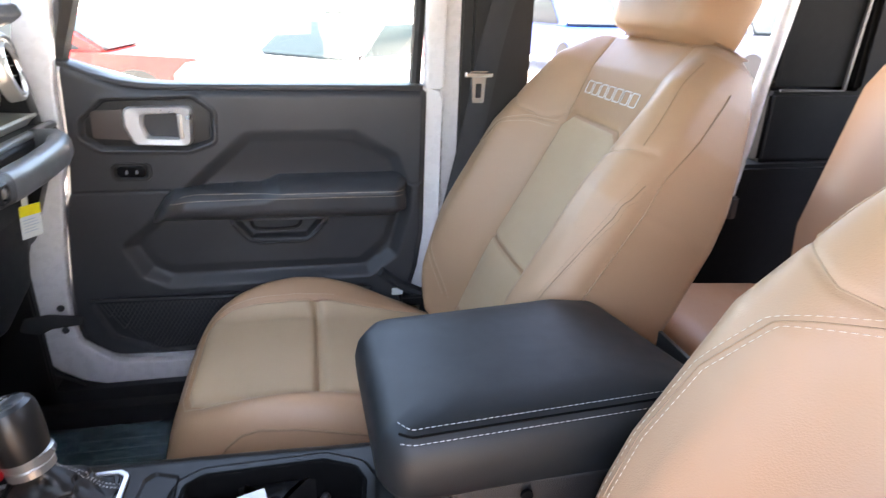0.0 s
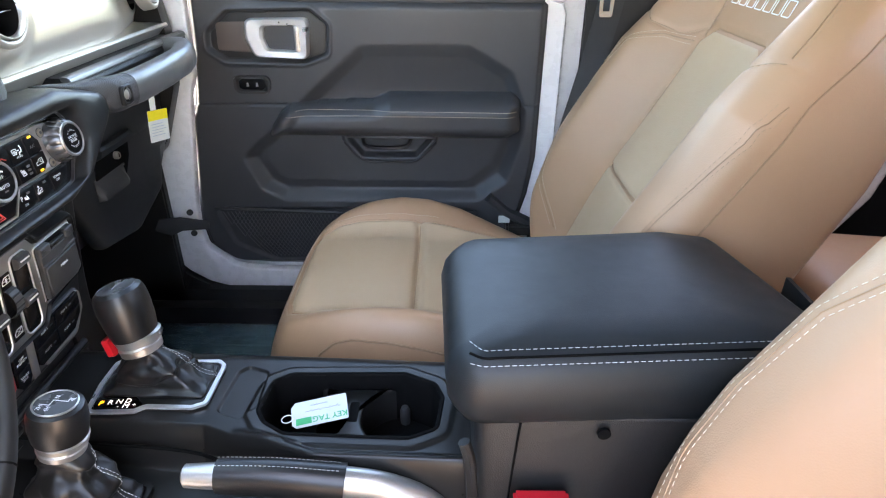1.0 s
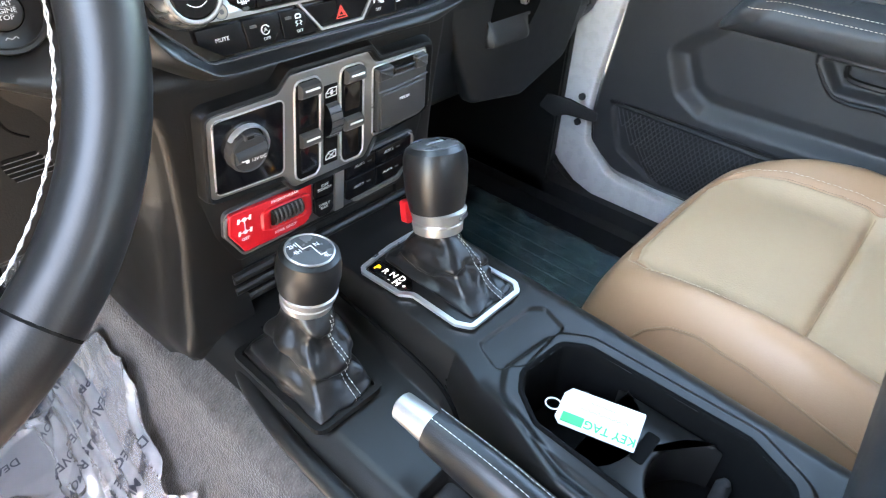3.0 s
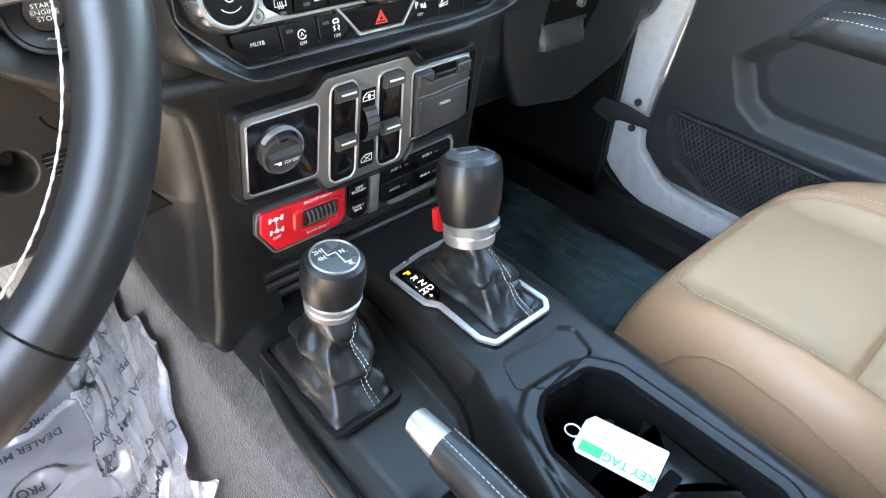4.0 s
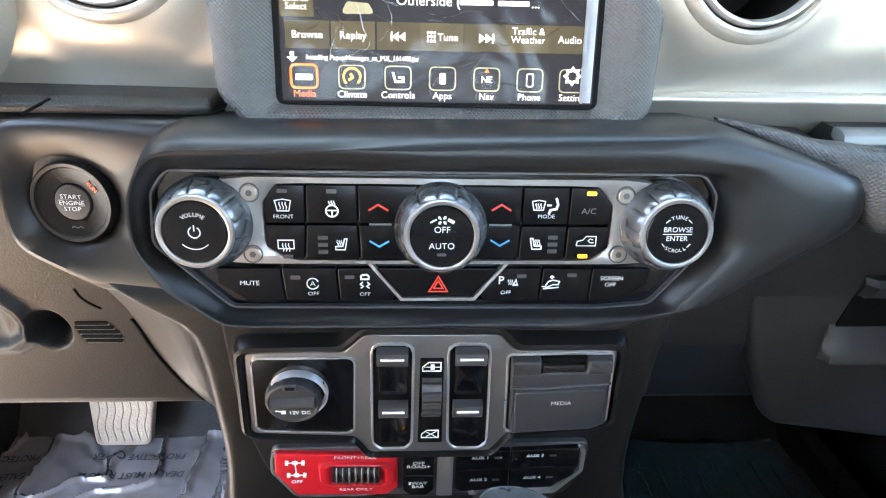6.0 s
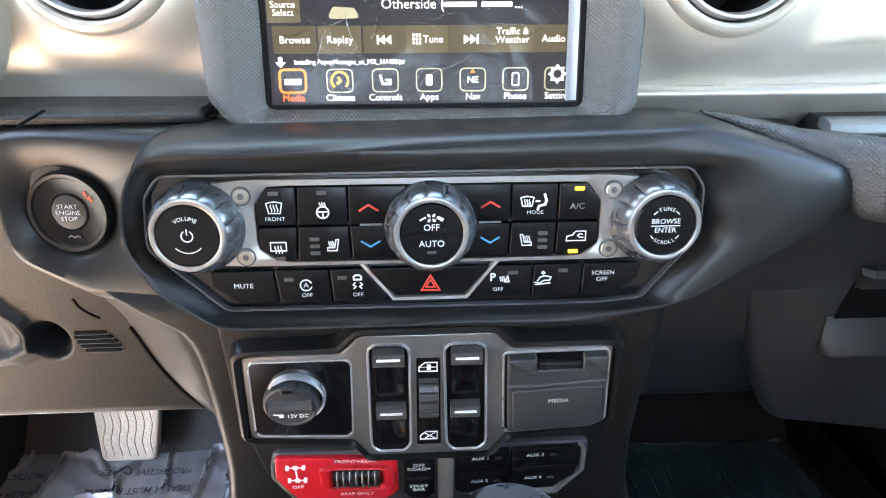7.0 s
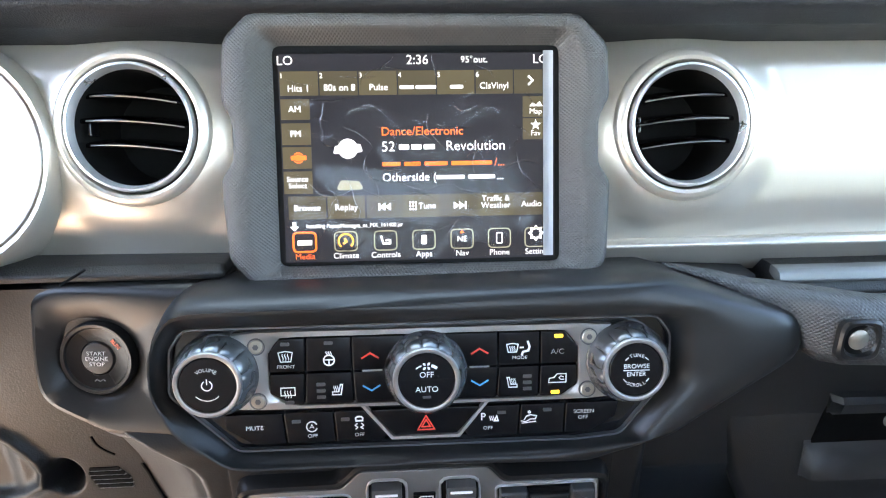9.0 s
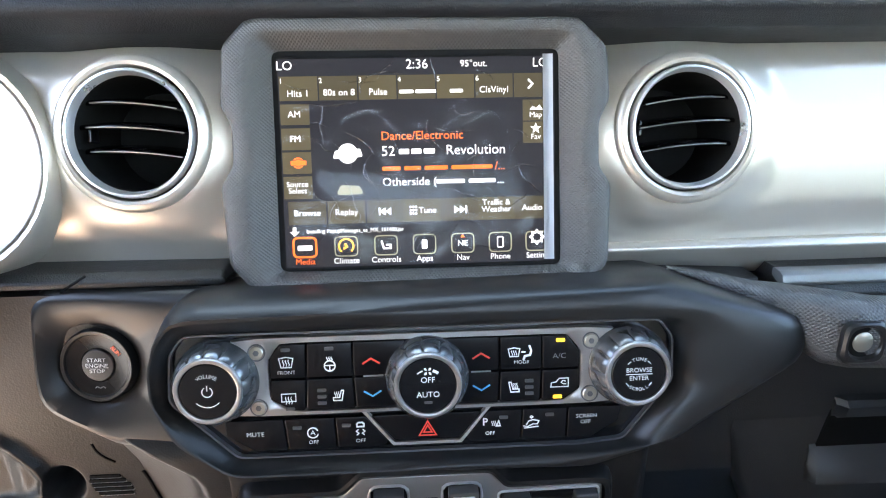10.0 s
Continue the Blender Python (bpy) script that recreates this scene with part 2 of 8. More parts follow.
def smooth_path(points, n=8, closed=False):
    """A curve through points."""
    p = [Vector(q) for q in points]
    k, out = len(p), []
    for i in range(k if closed else k - 1):
        if closed:
            a, b, c, d = p[i - 1], p[i], p[(i + 1) % k], p[(i + 2) % k]
        else:
            a, b, c, d = p[max(i - 1, 0)], p[i], p[i + 1], p[min(i + 2, k - 1)]
        for j in range(n):
            t = j / n
            out.append(0.5 * ((2 * b) + (c - a) * t + (2 * a - 5 * b + 4 * c - d) * t * t + (3 * b - a - 3 * c + d) * t**3))
    if not closed:
        out.append(p[-1])
    return out


def stroke(path, width, z=0.0, h=0.0003, m=None, bm=None, closed=False):
    """A flat printed line."""
    bm = bm or bmesh.new()
    m = m or Matrix()
    p = [Vector(q[:2]) for q in path]
    k = len(p)
    left, right = [], []
    for i in range(k):
        a = p[i - 1] if (i or closed) else p[i]
        c = p[(i + 1) % k] if (i < k - 1 or closed) else p[i]
        d1, d2 = (p[i] - a), (c - p[i])
        d1 = d1.normalized() if d1.length > 1e-9 else d2.normalized()
        d2 = d2.normalized() if d2.length > 1e-9 else d1
        nrm = Vector((-(d1 + d2).y, (d1 + d2).x))
        nrm = nrm.normalized() if nrm.length > 1e-6 else Vector((-d1.y, d1.x))
        w = width / 2 / max(0.5, nrm.dot(Vector((-d1.y, d1.x))))
        left.append(p[i] + nrm * w)
        right.append(p[i] - nrm * w)
    for i in range(k if closed else k - 1):
        j = (i + 1) % k
        q = [(left[i], z + h), (left[j], z + h), (right[j], z + h), (right[i], z + h)]
        top = [bm.verts.new(m @ Vector((*a, b))) for a, b in q]
        low = [bm.verts.new(m @ Vector((*a, z))) for a, b in q]
        bm.faces.new(top)
        bm.faces.new(low[::-1])
        for s in range(4):
            e = (s + 1) % 4
            bm.faces.new((top[s], low[s], low[e], top[e]))
    return bm


def stitches(path, length, gap, r, m=None, bm=None):
    """Separate thread stitches along a path."""
    bm = bm or bmesh.new()
    m = m or Matrix()
    pts = [Vector(p) for p in path]
    run = [0.0]
    for a, b in zip(pts[:-1], pts[1:]):
        run.append(run[-1] + (b - a).length)

    def at(s):
        i = max(0, min(int(np.searchsorted(run, s)) - 1, len(pts) - 2))
        t = (s - run[i]) / max(run[i + 1] - run[i], 1e-9)
        return pts[i].lerp(pts[i + 1], t)

    s = 0.0
    while s + length < run[-1]:
        a, b = at(s), at(s + length)
        tube([a, a.lerp(b, 0.15), a.lerp(b, 0.85), b], [r * 0.3, r, r, r * 0.3], m, 5, bm)
        s += length + gap
    return bm


def writing(words, size, m, mat, parent, name="lettering", bold=0.0, align="CENTER", label="", spread=1.0, wide=1.0):
    cu = bpy.data.curves.new(name, "FONT")
    cu.body, cu.size, cu.align_x, cu.align_y = words, size, align, "CENTER"
    cu.extrude, cu.offset, cu.space_character, cu.resolution_u = 0.00008, bold, spread, 3
    cu.space_line = 0.85
    ob = new(name, cu)
    me = bpy.data.meshes.new_from_object(ob.evaluated_get(bpy.context.evaluated_depsgraph_get()))
    bpy.data.objects.remove(ob)
    bpy.data.curves.remove(cu)
    me.transform(m @ Matrix.Diagonal((wide, 1, 1, 1)))
    me.materials.clear()
    me.materials.append(mat)
    ob = new(name, me)
    ob.parent = parent
    return tagged(ob, label=label)


def at2(m, x, y, z=0.0, turn=0.0):
    return m @ Matrix.Translation((x, y, z)) @ Matrix.Rotation(radians(turn), 4, "Z")


def sdf(poly, x, y):
    """Signed distance to an outline (inside below zero), for arrays."""
    p = np.array([tuple(v[:2]) for v in poly], float)
    q = np.roll(p, -1, 0)
    d = np.full(x.shape, 1e9)
    inside = np.zeros(x.shape, bool)
    for (ax, ay), (bx, by) in zip(p, q):
        ex, ey = bx - ax, by - ay
        wx, wy = x - ax, y - ay
        t = np.clip((wx * ex + wy * ey) / (ex * ex + ey * ey + 1e-12), 0, 1)
        d = np.minimum(d, np.hypot(wx - t * ex, wy - t * ey))
        cross = (ay > y) != (by > y)
        with np.errstate(divide="ignore", invalid="ignore"):
            hit = x < (bx - ax) * (y - ay) / (by - ay + 1e-15) + ax
        inside ^= cross & hit
    return np.where(inside, -d, d)


def line_distance(path, x, y):
    d = np.full(x.shape, 1e9)
    for (ax, ay), (bx, by) in zip(path[:-1], path[1:]):
        ex, ey = bx - ax, by - ay
        t = np.clip(((x - ax) * ex + (y - ay) * ey) / (ex * ex + ey * ey + 1e-12), 0, 1)
        d = np.minimum(d, np.hypot(x - ax - t * ex, y - ay - t * ey))
    return d


def step(a, b, v):
    t = np.clip((v - a) / (b - a), 0, 1)
    return t * t * (3 - 2 * t)


def sheet(px, py, pz, name, mat, parent, m=None, label="", smooth=60.0, skirt=None, gone=None):
    """A mesh over arrays of places; skirt: a step added to the border to give it depth."""
    rows, cols = px.shape
    co = np.stack([px, py, pz], -1).reshape(-1, 3)
    idx = np.arange(rows * cols).reshape(rows, cols)
    faces = np.stack([idx[:-1, :-1], idx[:-1, 1:], idx[1:, 1:], idx[1:, :-1]], -1).reshape(-1, 4)
    if gone is not None:
        faces = faces[~gone.ravel()[faces].any(1)]
    faces = faces.tolist()
    if skirt is not None:
        border = np.concatenate([idx[0, :], idx[1:, -1], idx[-1, -2::-1], idx[-2:0:-1, 0]])
        extra = co[border] + np.array(skirt)
        base = len(co)
        co = np.vstack([co, extra])
        k = len(border)
        faces += [[int(border[i]), base + i, base + (i + 1) % k, int(border[(i + 1) % k])] for i in range(k)]
    me = bpy.data.meshes.new(name)
    me.from_pydata(co.tolist(), [], faces)
    if m is not None:
        me.transform(m)
    me.shade_smooth()
    me.set_sharp_from_angle(angle=radians(smooth))
    me.materials.append(mat)
    ob = new(name, me)
    ob.parent = parent
    return tagged(ob, label=label)


def solid_bm(x0, y0, z0, x1, y1, z1, bevel=0.004):
    bm = bmesh.new()
    bmesh.ops.create_cube(bm, size=1.0, matrix=Matrix.Translation(((x0 + x1) / 2, (y0 + y1) / 2, (z0 + z1) / 2)) @ Matrix.Diagonal((x1 - x0, y1 - y0, z1 - z0, 1)))
    if bevel:
        bmesh.ops.bevel(bm, geom=list(bm.edges), offset=bevel, segments=2, affect="EDGES")
    return bm



SATIN_BRIGHT = material("bright_satin_trim", (0.80, 0.81, 0.82), 0.3, metal=0.8, vary=0.03)

# ---- the cabin shell ----
def solid(name, x0, y0, z0, x1, y1, z1, mat, parent=None, bevel=0.004, label=""):
    """A block with rounded edges."""
    bm = bmesh.new()
    bmesh.ops.create_cube(bm, size=1.0, matrix=Matrix.Translation(((x0 + x1) / 2, (y0 + y1) / 2, (z0 + z1) / 2)) @ Matrix.Diagonal((x1 - x0, y1 - y0, z1 - z0, 1)))
    if bevel:
        bmesh.ops.bevel(bm, geom=list(bm.edges), offset=bevel, segments=2, affect="EDGES")
    return part(name, bm, mat, parent, label)


FLOOR = 0.62
SHELL = material("black_cabin_lining", (0.02, 0.02, 0.021), 0.8, grain=0.3, grain_size=500)
floor = solid("floor", -0.74, -2.1, 0.56, 0.74, 0.60, FLOOR, CARPET)
tagged(floor, "dark grey carpeted cabin floor", "floor", kind="structure")
firewall = part("wall_front", slab([(0.42, 0.60), (0.62, 0.86), (0.60, 1.20), (0.56, 1.43), (0.66, 1.43), (0.66, 0.58)], -0.74, 0.74, Matrix(((0, 0, 1, 0), (1, 0, 0, 0), (0, 1, 0, 0), (0, 0, 0, 1)))), SHELL)
tagged(firewall, "black lined toe board and firewall", "wall", kind="structure")
back_wall = solid("wall_back", -0.74, -2.14, 0.56, 0.74, -2.10, 1.30, SHELL)
tagged(back_wall, "black lined rear wall of the cabin", "wall", kind="structure")
# roof is out of view, added as a plain panel to shade the cabin
roof = solid("ceiling", -0.70, -2.14, 1.80, 0.70, 0.02, 1.84, SHELL)
tagged(roof, "unseen plain black cabin roof, added to shade the cabin", "ceiling", kind="structure")
for side in (-1, 1):
    tagged(part("pillar", tube([(0.70 * side, 0.42, 1.30), (0.68 * side, 0.22, 1.55), (0.66 * side, -0.02, 1.82)], 0.035, n=12), BLACK), "black windscreen pillar", "pillar", kind="structure")
# unseen glass, added to turn the skylight from ahead greenish
WINDSCREEN = clear("green_tinted_glass", (0.84, 0.95, 0.94), 0.0, 0.05)
windscreen = part("windscreen", slab([(0.452, 1.452), (0.006, 1.815), (0.012, 1.822), (0.458, 1.458)], -0.67, 0.67, Matrix(((0, 0, 1, 0), (1, 0, 0, 0), (0, 1, 0, 0), (0, 0, 0, 1)))), WINDSCREEN, smooth=0)
tagged(windscreen, "unseen green tinted windscreen between the pillars, added to tint the skylight", "windscreen", kind="structure")
sill_far = solid("sill", 0.60, -2.1, 0.56, 0.78, 0.60, 0.70, RUBBER, bevel=0.03)
tagged(sill_far, "black rubber covered door sill", "sill", kind="structure")
door_seal = part("door_seal", tube(smooth_path([(0.668, 0.135, 0.92), (0.666, 0.115, 0.82), (0.664, 0.070, 0.740), (0.664, -0.02, 0.710), (0.664, -0.30, 0.703), (0.664, -0.62, 0.703)], 6), 0.012, n=10), RUBBER)
tagged(door_seal, "black rubber door seal", "seal", kind="structure")
sill_top = solid("sill_cover", 0.655, -0.66, 0.62, 0.73, 0.34, 0.700, RUBBER, bevel=0.015)
sill_end = solid("sill_cover", 0.690, 0.06, 0.62, 0.74, 0.36, 0.90, RUBBER, bevel=0.015)
tagged(sill_end, "black plastic sill end", "sill", kind="structure")
tagged(sill_top, "black plastic sill cover", "sill", kind="structure")
sill_near = solid("sill", -0.78, -2.1, 0.56, -0.66, 0.60, 0.70, RUBBER, bevel=0.03)
tagged(sill_near, "black rubber covered door sill", "sill", kind="structure")
# cowl side between the dashboard end and the door
JAMB = [(0.50, 0.699), (-0.058, 0.698), (-0.100, 0.711), (-0.139, 0.737), (-0.162, 0.762), (-0.182, 0.80), (-0.185, 0.88), (-0.178, 0.96), (-0.152, 1.06), (-0.127, 1.13), (-0.115, 1.20), (-0.10, 1.36), (-0.07, 1.48), (-0.02, 1.48), (-0.045, 1.30), (-0.050, 1.17), (-0.064, 1.130), (-0.084, 0.99), (-0.095, 0.909), (-0.098, 0.85), (-0.090, 0.80), (-0.062, 0.775), (-0.036, 0.752), (-0.010, 0.746), (0.063, 0.742), (0.50, 0.742)]
OUTWARD = Matrix(((0, 0, -1, 0.668), (-1, 0, 0, 0), (0, 1, 0, 0), (0, 0, 0, 1)))
jamb = part("door_jamb", slab(rounded(JAMB, 0.02), 0.0, 0.02, OUTWARD, bevel=0.004), WHITE_PAINT)
jamb_trim = part("jamb_trim", tube(smooth_path([(a - (0.007 if b > 0.72 else 0.0), b - (0.007 if b < 0.80 else 0.0), 0.018) for a, b in JAMB[0:9]], 6), 0.0035, OUTWARD, 8), RUBBER)
tagged(jamb_trim, "black rubber lip along the door jamb", "seal", kind="structure")
tagged(jamb, "white painted front door jamb", "door jamb", kind="structure")
kick = solid("kick_panel", 0.63, 0.15, 0.60, 0.70, 0.60, 1.44, BLACK)
tagged(kick, "black plastic kick panel beside the footwell", "panel", kind="structure")
kick2 = solid("kick_panel", -0.70, 0.15, 0.60, -0.63, 0.60, 1.44, BLACK)
tagged(kick2, "black plastic kick panel beside the footwell", "panel", kind="structure")

# unseen driver's door, swung open; added to shade the near seat
door_near = thing("door_2", "unseen black lined driver's door, added and swung to shade the near seat", "door", kind="structure")
swing = Matrix.Translation((-0.745, 0.14, 0)) @ Matrix.Rotation(radians(-38), 4, "Z")
part("door_panel", slab(rounded([(-0.74, 0.68), (0.0, 0.66), (0.0, 1.30), (-0.74, 1.30)], 0.04), -0.04, 0.04, swing @ Matrix(((0, 0, 1, 0), (1, 0, 0, 0), (0, 1, 0, 0), (0, 0, 0, 1))), 0.01), SHELL, door_near)
part("window_frame", tube([swing @ Vector(p) for p in ((0, -0.03, 1.28), (0, -0.10, 1.45), (0, -0.25, 1.74), (0, -0.72, 1.74), (0, -0.72, 1.28))], 0.02, n=8), SHELL, door_near)
# painted lower skin of the passenger door, seen past the jamb
skin = solid("door_skin", 0.700, -0.62, 0.66, 0.715, 0.13, 0.90, WHITE_PAINT, None, 0.004)
tagged(skin, "white painted lower skin of the door", "door skin", kind="structure")
# middle posts with their black trim
post_far = thing("door_post", "white painted door post with black trim", "door post", kind="structure")
solid("painted_post", 0.715, -0.70, 0.60, 0.78, -0.64, 1.80, WHITE_PAINT, post_far, 0.008)
solid("post_trim", 0.685, -0.84, 0.60, 0.76, -0.695, 1.80, BLACK, post_far, 0.02)
# near post is unseen, set this far forward to shade the driver's seatback
post_near = thing("door_post", "white painted door post with black trim", "door post", kind="structure")
solid("painted_post", -0.78, -0.66, 0.60, -0.715, -0.60, 1.80, WHITE_PAINT, post_near, 0.008)
solid("post_trim", -0.76, -0.86, 0.60, -0.70, -0.655, 1.80, BLACK, post_near, 0.02)

# rear side of the cabin
rear_side = thing("rear_side_wall", "white rear body side with black trim and dark window", "wall", kind="structure")
solid("lower_trim", 0.70, -2.1, 0.60, 0.78, -0.84, 1.12, DEEP, rear_side, 0.01)
solid("belt_trim", 0.72, -1.33, 1.12, 0.78, -0.84, 1.30, BLACK, rear_side, 0.02)
part("painted_post", tube([(0.700, -1.13, 0.72), (0.697, -1.24, 0.80), (0.694, -1.32, 0.92), (0.694, -1.36, 1.05), (0.696, -1.382, 1.18), (0.698, -1.396, 1.30), (0.694, -1.425, 1.5), (0.680, -1.465, 1.82)], [0.030, 0.030, 0.028, 0.024, 0.021, 0.019, 0.018, 0.018], n=12, squash=0.6), WHITE_PAINT, rear_side)
part("door_striker", solid_bm(0.655, -1.372, 1.00, 0.676, -1.352, 1.055, 0.004), GUN, rear_side, "dark steel door striker")
solid("quarter_trim", 0.72, -2.1, 1.12, 0.78, -1.45, 1.29, DEEP, rear_side, 0.01)
solid("tinted_window", 0.735, -1.66, 1.30, 0.745, -1.47, 1.80, DEEP, rear_side, 0.002, "dark tinted side window")
part("window_edge", tube([(0.728, -1.475, 1.292), (0.728, -1.65, 1.292), (0.728, -1.675, 1.80)], 0.004, n=6), GUN, rear_side)
solid("rear_corner", 0.72, -2.1, 1.29, 0.78, -1.68, 1.80, DEEP, rear_side, 0.01)
rear_side_near = thing("rear_side_wall", "black lined rear body side", "wall", kind="structure")
solid("lower_trim", -0.78, -2.1, 0.60, -0.70, -0.86, 1.30, BLACK, rear_side_near, 0.01)

# privacy glass of the rear doors and the tailgate
TINT = clear("privacy_glass", (0.05, 0.052, 0.052), 0.0, 0.06)
# the near pane is unseen, added to cut light on the front seats
for x0 in (0.745, -0.751):
    solid("rear_window", x0, -2.1, 1.10, x0 + 0.006, -1.46 if x0 > 0 else -0.80, 1.82, TINT, rear_side if x0 > 0 else rear_side_near, 0, "dark privacy glass")

# latch bracket with holes on the far post
bracket = thing("belt_anchor_plate", "white painted bracket with dark holes", "bracket")
part("plate", slab(rounded([(0, 0), (0.05, 0.02), (0.08, 0.16), (0.05, 0.2), (0.01, 0.1)], 0.01), 0, 0.006, Matrix(((0, 0, -1, 0.70), (-1, 0, 0, -1.28), (0, 1, 0, 1.0), (0, 0, 0, 1))), 0.002), WHITE_PAINT, bracket)
for dy, dz in ((-1.318, 1.07), (-1.335, 1.13), (-1.338, 1.145)):
    part("hole", slab(box2(-0.008, -0.005, 0.008, 0.005, 0.003), 0, 0.002, Matrix(((0, 0, -1, 0.694), (-1, 0, 0, dy), (0, 1, 0, dz), (0, 0, 0, 1)))), PIT, bracket)


# ---- passenger door ----
# local: u to the rear, v up, w into the cabin
DOOR = Matrix(((0, 0, -1, 0.66), (-1, 0, 0, 0), (0, 1, 0, 0), (0, 0, 0, 1)))


DOOR_TRIM = material("door_trim_plastic", (0.042, 0.042, 0.044), 0.44, grain=0.15, grain_size=1300, vary=0.12, spec=0.38)


def build_door():
    door = thing("door_1", "white door with black moulded trim panel, closed", "door", kind="structure")
    # painted steel shell under the trim, with the window opening left free
    shell = rounded([(-0.09, 0.86), (-0.075, 1.10), (-0.060, 1.17), (-0.05, 1.345), (0.09, 1.305), (0.58, 1.305), (0.655, 1.305), (0.652, 0.93), (0.60, 0.735), (0.05, 0.725), (-0.04, 0.76)], 0.03, 6)
    part("door_shell", slab(shell, -0.09, -0.052, DOOR, 0.006), WHITE_PAINT, door, "white painted steel shell")
    part("shell_edge", collar(shell, inset(shell, 0.05), [(0, -0.06), (0.0, -0.024), (0.08, -0.018), (1.0, -0.018)], DOOR, 160), WHITE_PAINT, door, "white painted shell edge")
    part("window_frame", tube([(0.70, 0.05, 1.345), (0.69, 0.02, 1.42), (0.67, -0.10, 1.74)], 0.02, n=8), BLACK, door, "black window frame")
    part("window_frame", tube([(0.70, -0.598, 1.31), (0.695, -0.605, 1.45), (0.67, -0.615, 1.74)], 0.012, n=8), BLACK, door, "black window frame")
    part("painted_edge", slab(box2(0.615, 1.30, 0.655, 1.80, 0.01), -0.06, -0.018, DOOR, 0.004), WHITE_PAINT, door)
    # trim panel: one moulded sheet
    n_u, n_v = 320, 280
    v = np.linspace(0, 1, n_v)[:, None] * np.ones((1, n_u))
    s = np.linspace(0, 1, n_u)[None, :] * np.ones((n_v, 1))
    bottom, top = 0.748, 1.306
    vv = bottom + (top - bottom) * v
    lead = np.interp(vv[:, 0], [0.748, 0.754, 0.765, 0.778, 0.80, 0.85, 0.91, 0.99, 1.08, 1.115, 1.20, 1.306], [0.04, -0.015, -0.050, -0.068, -0.092, -0.102, -0.099, -0.089, -0.078, -0.066, -0.053, -0.043])
    trail = np.interp(vv[:, 0], [0.748, 0.77, 0.80, 0.92, 1.0, 1.306], [0.52, 0.55, 0.57, 0.603, 0.615, 0.618])
    uu = lead[:, None] + (trail - lead)[:, None] * s
    # the sill rises towards the mirror
    rise = step(0.10, -0.06, uu) * 0.045
    vv = vv + rise * step(0.80, 1.0, v)
    w = np.zeros_like(uu)
    # one recess over and under the armrest, deepest behind it
    rec = sdf(rounded([(0.265, 1.225), (0.475, 1.225), (0.560, 1.175), (0.590, 1.10), (0.588, 1.05), (0.560, 0.95), (0.50, 0.906), (0.09, 0.904), (0.045, 0.93), (0.012, 1.0)], 0.022), uu, vv)
    w -= (0.007 + 0.013 * step(1.22, 1.13, vv)) * step(0.003, -0.026, rec)
    inner = sdf(rounded([(0.05, 1.0), (0.075, 0.952), (0.10, 0.940), (0.48, 0.938), (0.535, 0.985), (0.560, 1.06), (0.08, 1.06)], 0.03), uu, vv)
    w += 0.006 * step(0.012, -0.012, inner) * step(1.06, 1.04, vv)
    # armrest
    arm = sdf(rounded([(0.108, 1.100), (0.128, 1.114), (0.29, 1.120), (0.32, 1.133), (0.56, 1.133), (0.575, 1.12), (0.578, 1.06), (0.55, 1.045), (0.075, 1.050)], 0.012), uu, vv)
    bulge = np.clip(-arm / 0.032, 0, 1)
    w += np.where(arm < 0, 0.062 * np.sqrt(1 - (1 - bulge) ** 2), 0)
    # grab cup under the armrest
    cup = sdf(rounded([(0.215, 1.05), (0.258, 0.997), (0.373, 0.997), (0.42, 1.05)], 0.012), uu, vv)
    w += 0.012 * step(0.006, 0.0, cup)
    w -= 0.022 * step(-0.004, -0.012, cup)
    # line between the upper and lower panel
    for seam in ([(-0.08, 1.110), (0.118, 1.110)], [(0.582, 1.110), (0.62, 1.110)]):
        w -= 0.003 * np.exp(-((line_distance(seam, uu, vv) / 0.0022) ** 2))
    # net pocket field at the foot
    net = sdf(rounded([(-0.065, 0.888), (0.50, 0.886), (0.50, 0.78), (0.06, 0.758), (-0.03, 0.80)], 0.02), uu, vv)
    w -= 0.010 * step(0.003, -0.003, net)
    # handle bezel hollow
    bez = sdf(rounded([(-0.018, 1.245), (-0.021, 1.215), (0.012, 1.193), (0.16, 1.190), (0.207, 1.206), (0.211, 1.26), (0.178, 1.288), (0.026, 1.283)], 0.012), uu, vv)
    w -= 0.012 * step(0.001, -0.004, bez)
    w += 0.003 * np.exp(-(((bez - 0.004) / 0.0035) ** 2))
    # rounding at the border and the sill
    edge = np.minimum.reduce([(uu - lead[:, None]), (trail[:, None] - uu), (vv - bottom)])
    w -= 0.014 * (1 - step(0.0, 0.014, edge))
    w -= 0.03 * (1 - np.sqrt(np.clip(1 - (1 - np.clip((top + rise - vv) / 0.022, 0, 1)) ** 2, 0, 1)))
    sheet(uu, vv, w, "trim_panel", DOOR_TRIM, door, DOOR, "black moulded trim panel", 80, skirt=(0, 0, -0.03))
    sill = [(-0.045, 1.354), (-0.02, 1.343), (0.01, 1.330), (0.05, 1.318), (0.09, 1.312), (0.14, 1.309), (0.61, 1.309)]
    part("sill_strip", slab(sill + [(a, b - 0.012) for a, b in sill[::-1]], -0.060, -0.006, DOOR, 0.004), DOOR_TRIM, door)
    # release handle: chrome loop in its bezel
    hb = at2(DOOR, 0, 0, -0.010)
    part("handle_bezel", slab(rounded([(-0.012, 1.243), (-0.014, 1.217), (0.015, 1.198), (0.158, 1.195), (0.20, 1.209), (0.205, 1.258), (0.175, 1.282), (0.028, 1.278)], 0.012), -0.004, 0.001, hb, 0.001), BLACK, door)
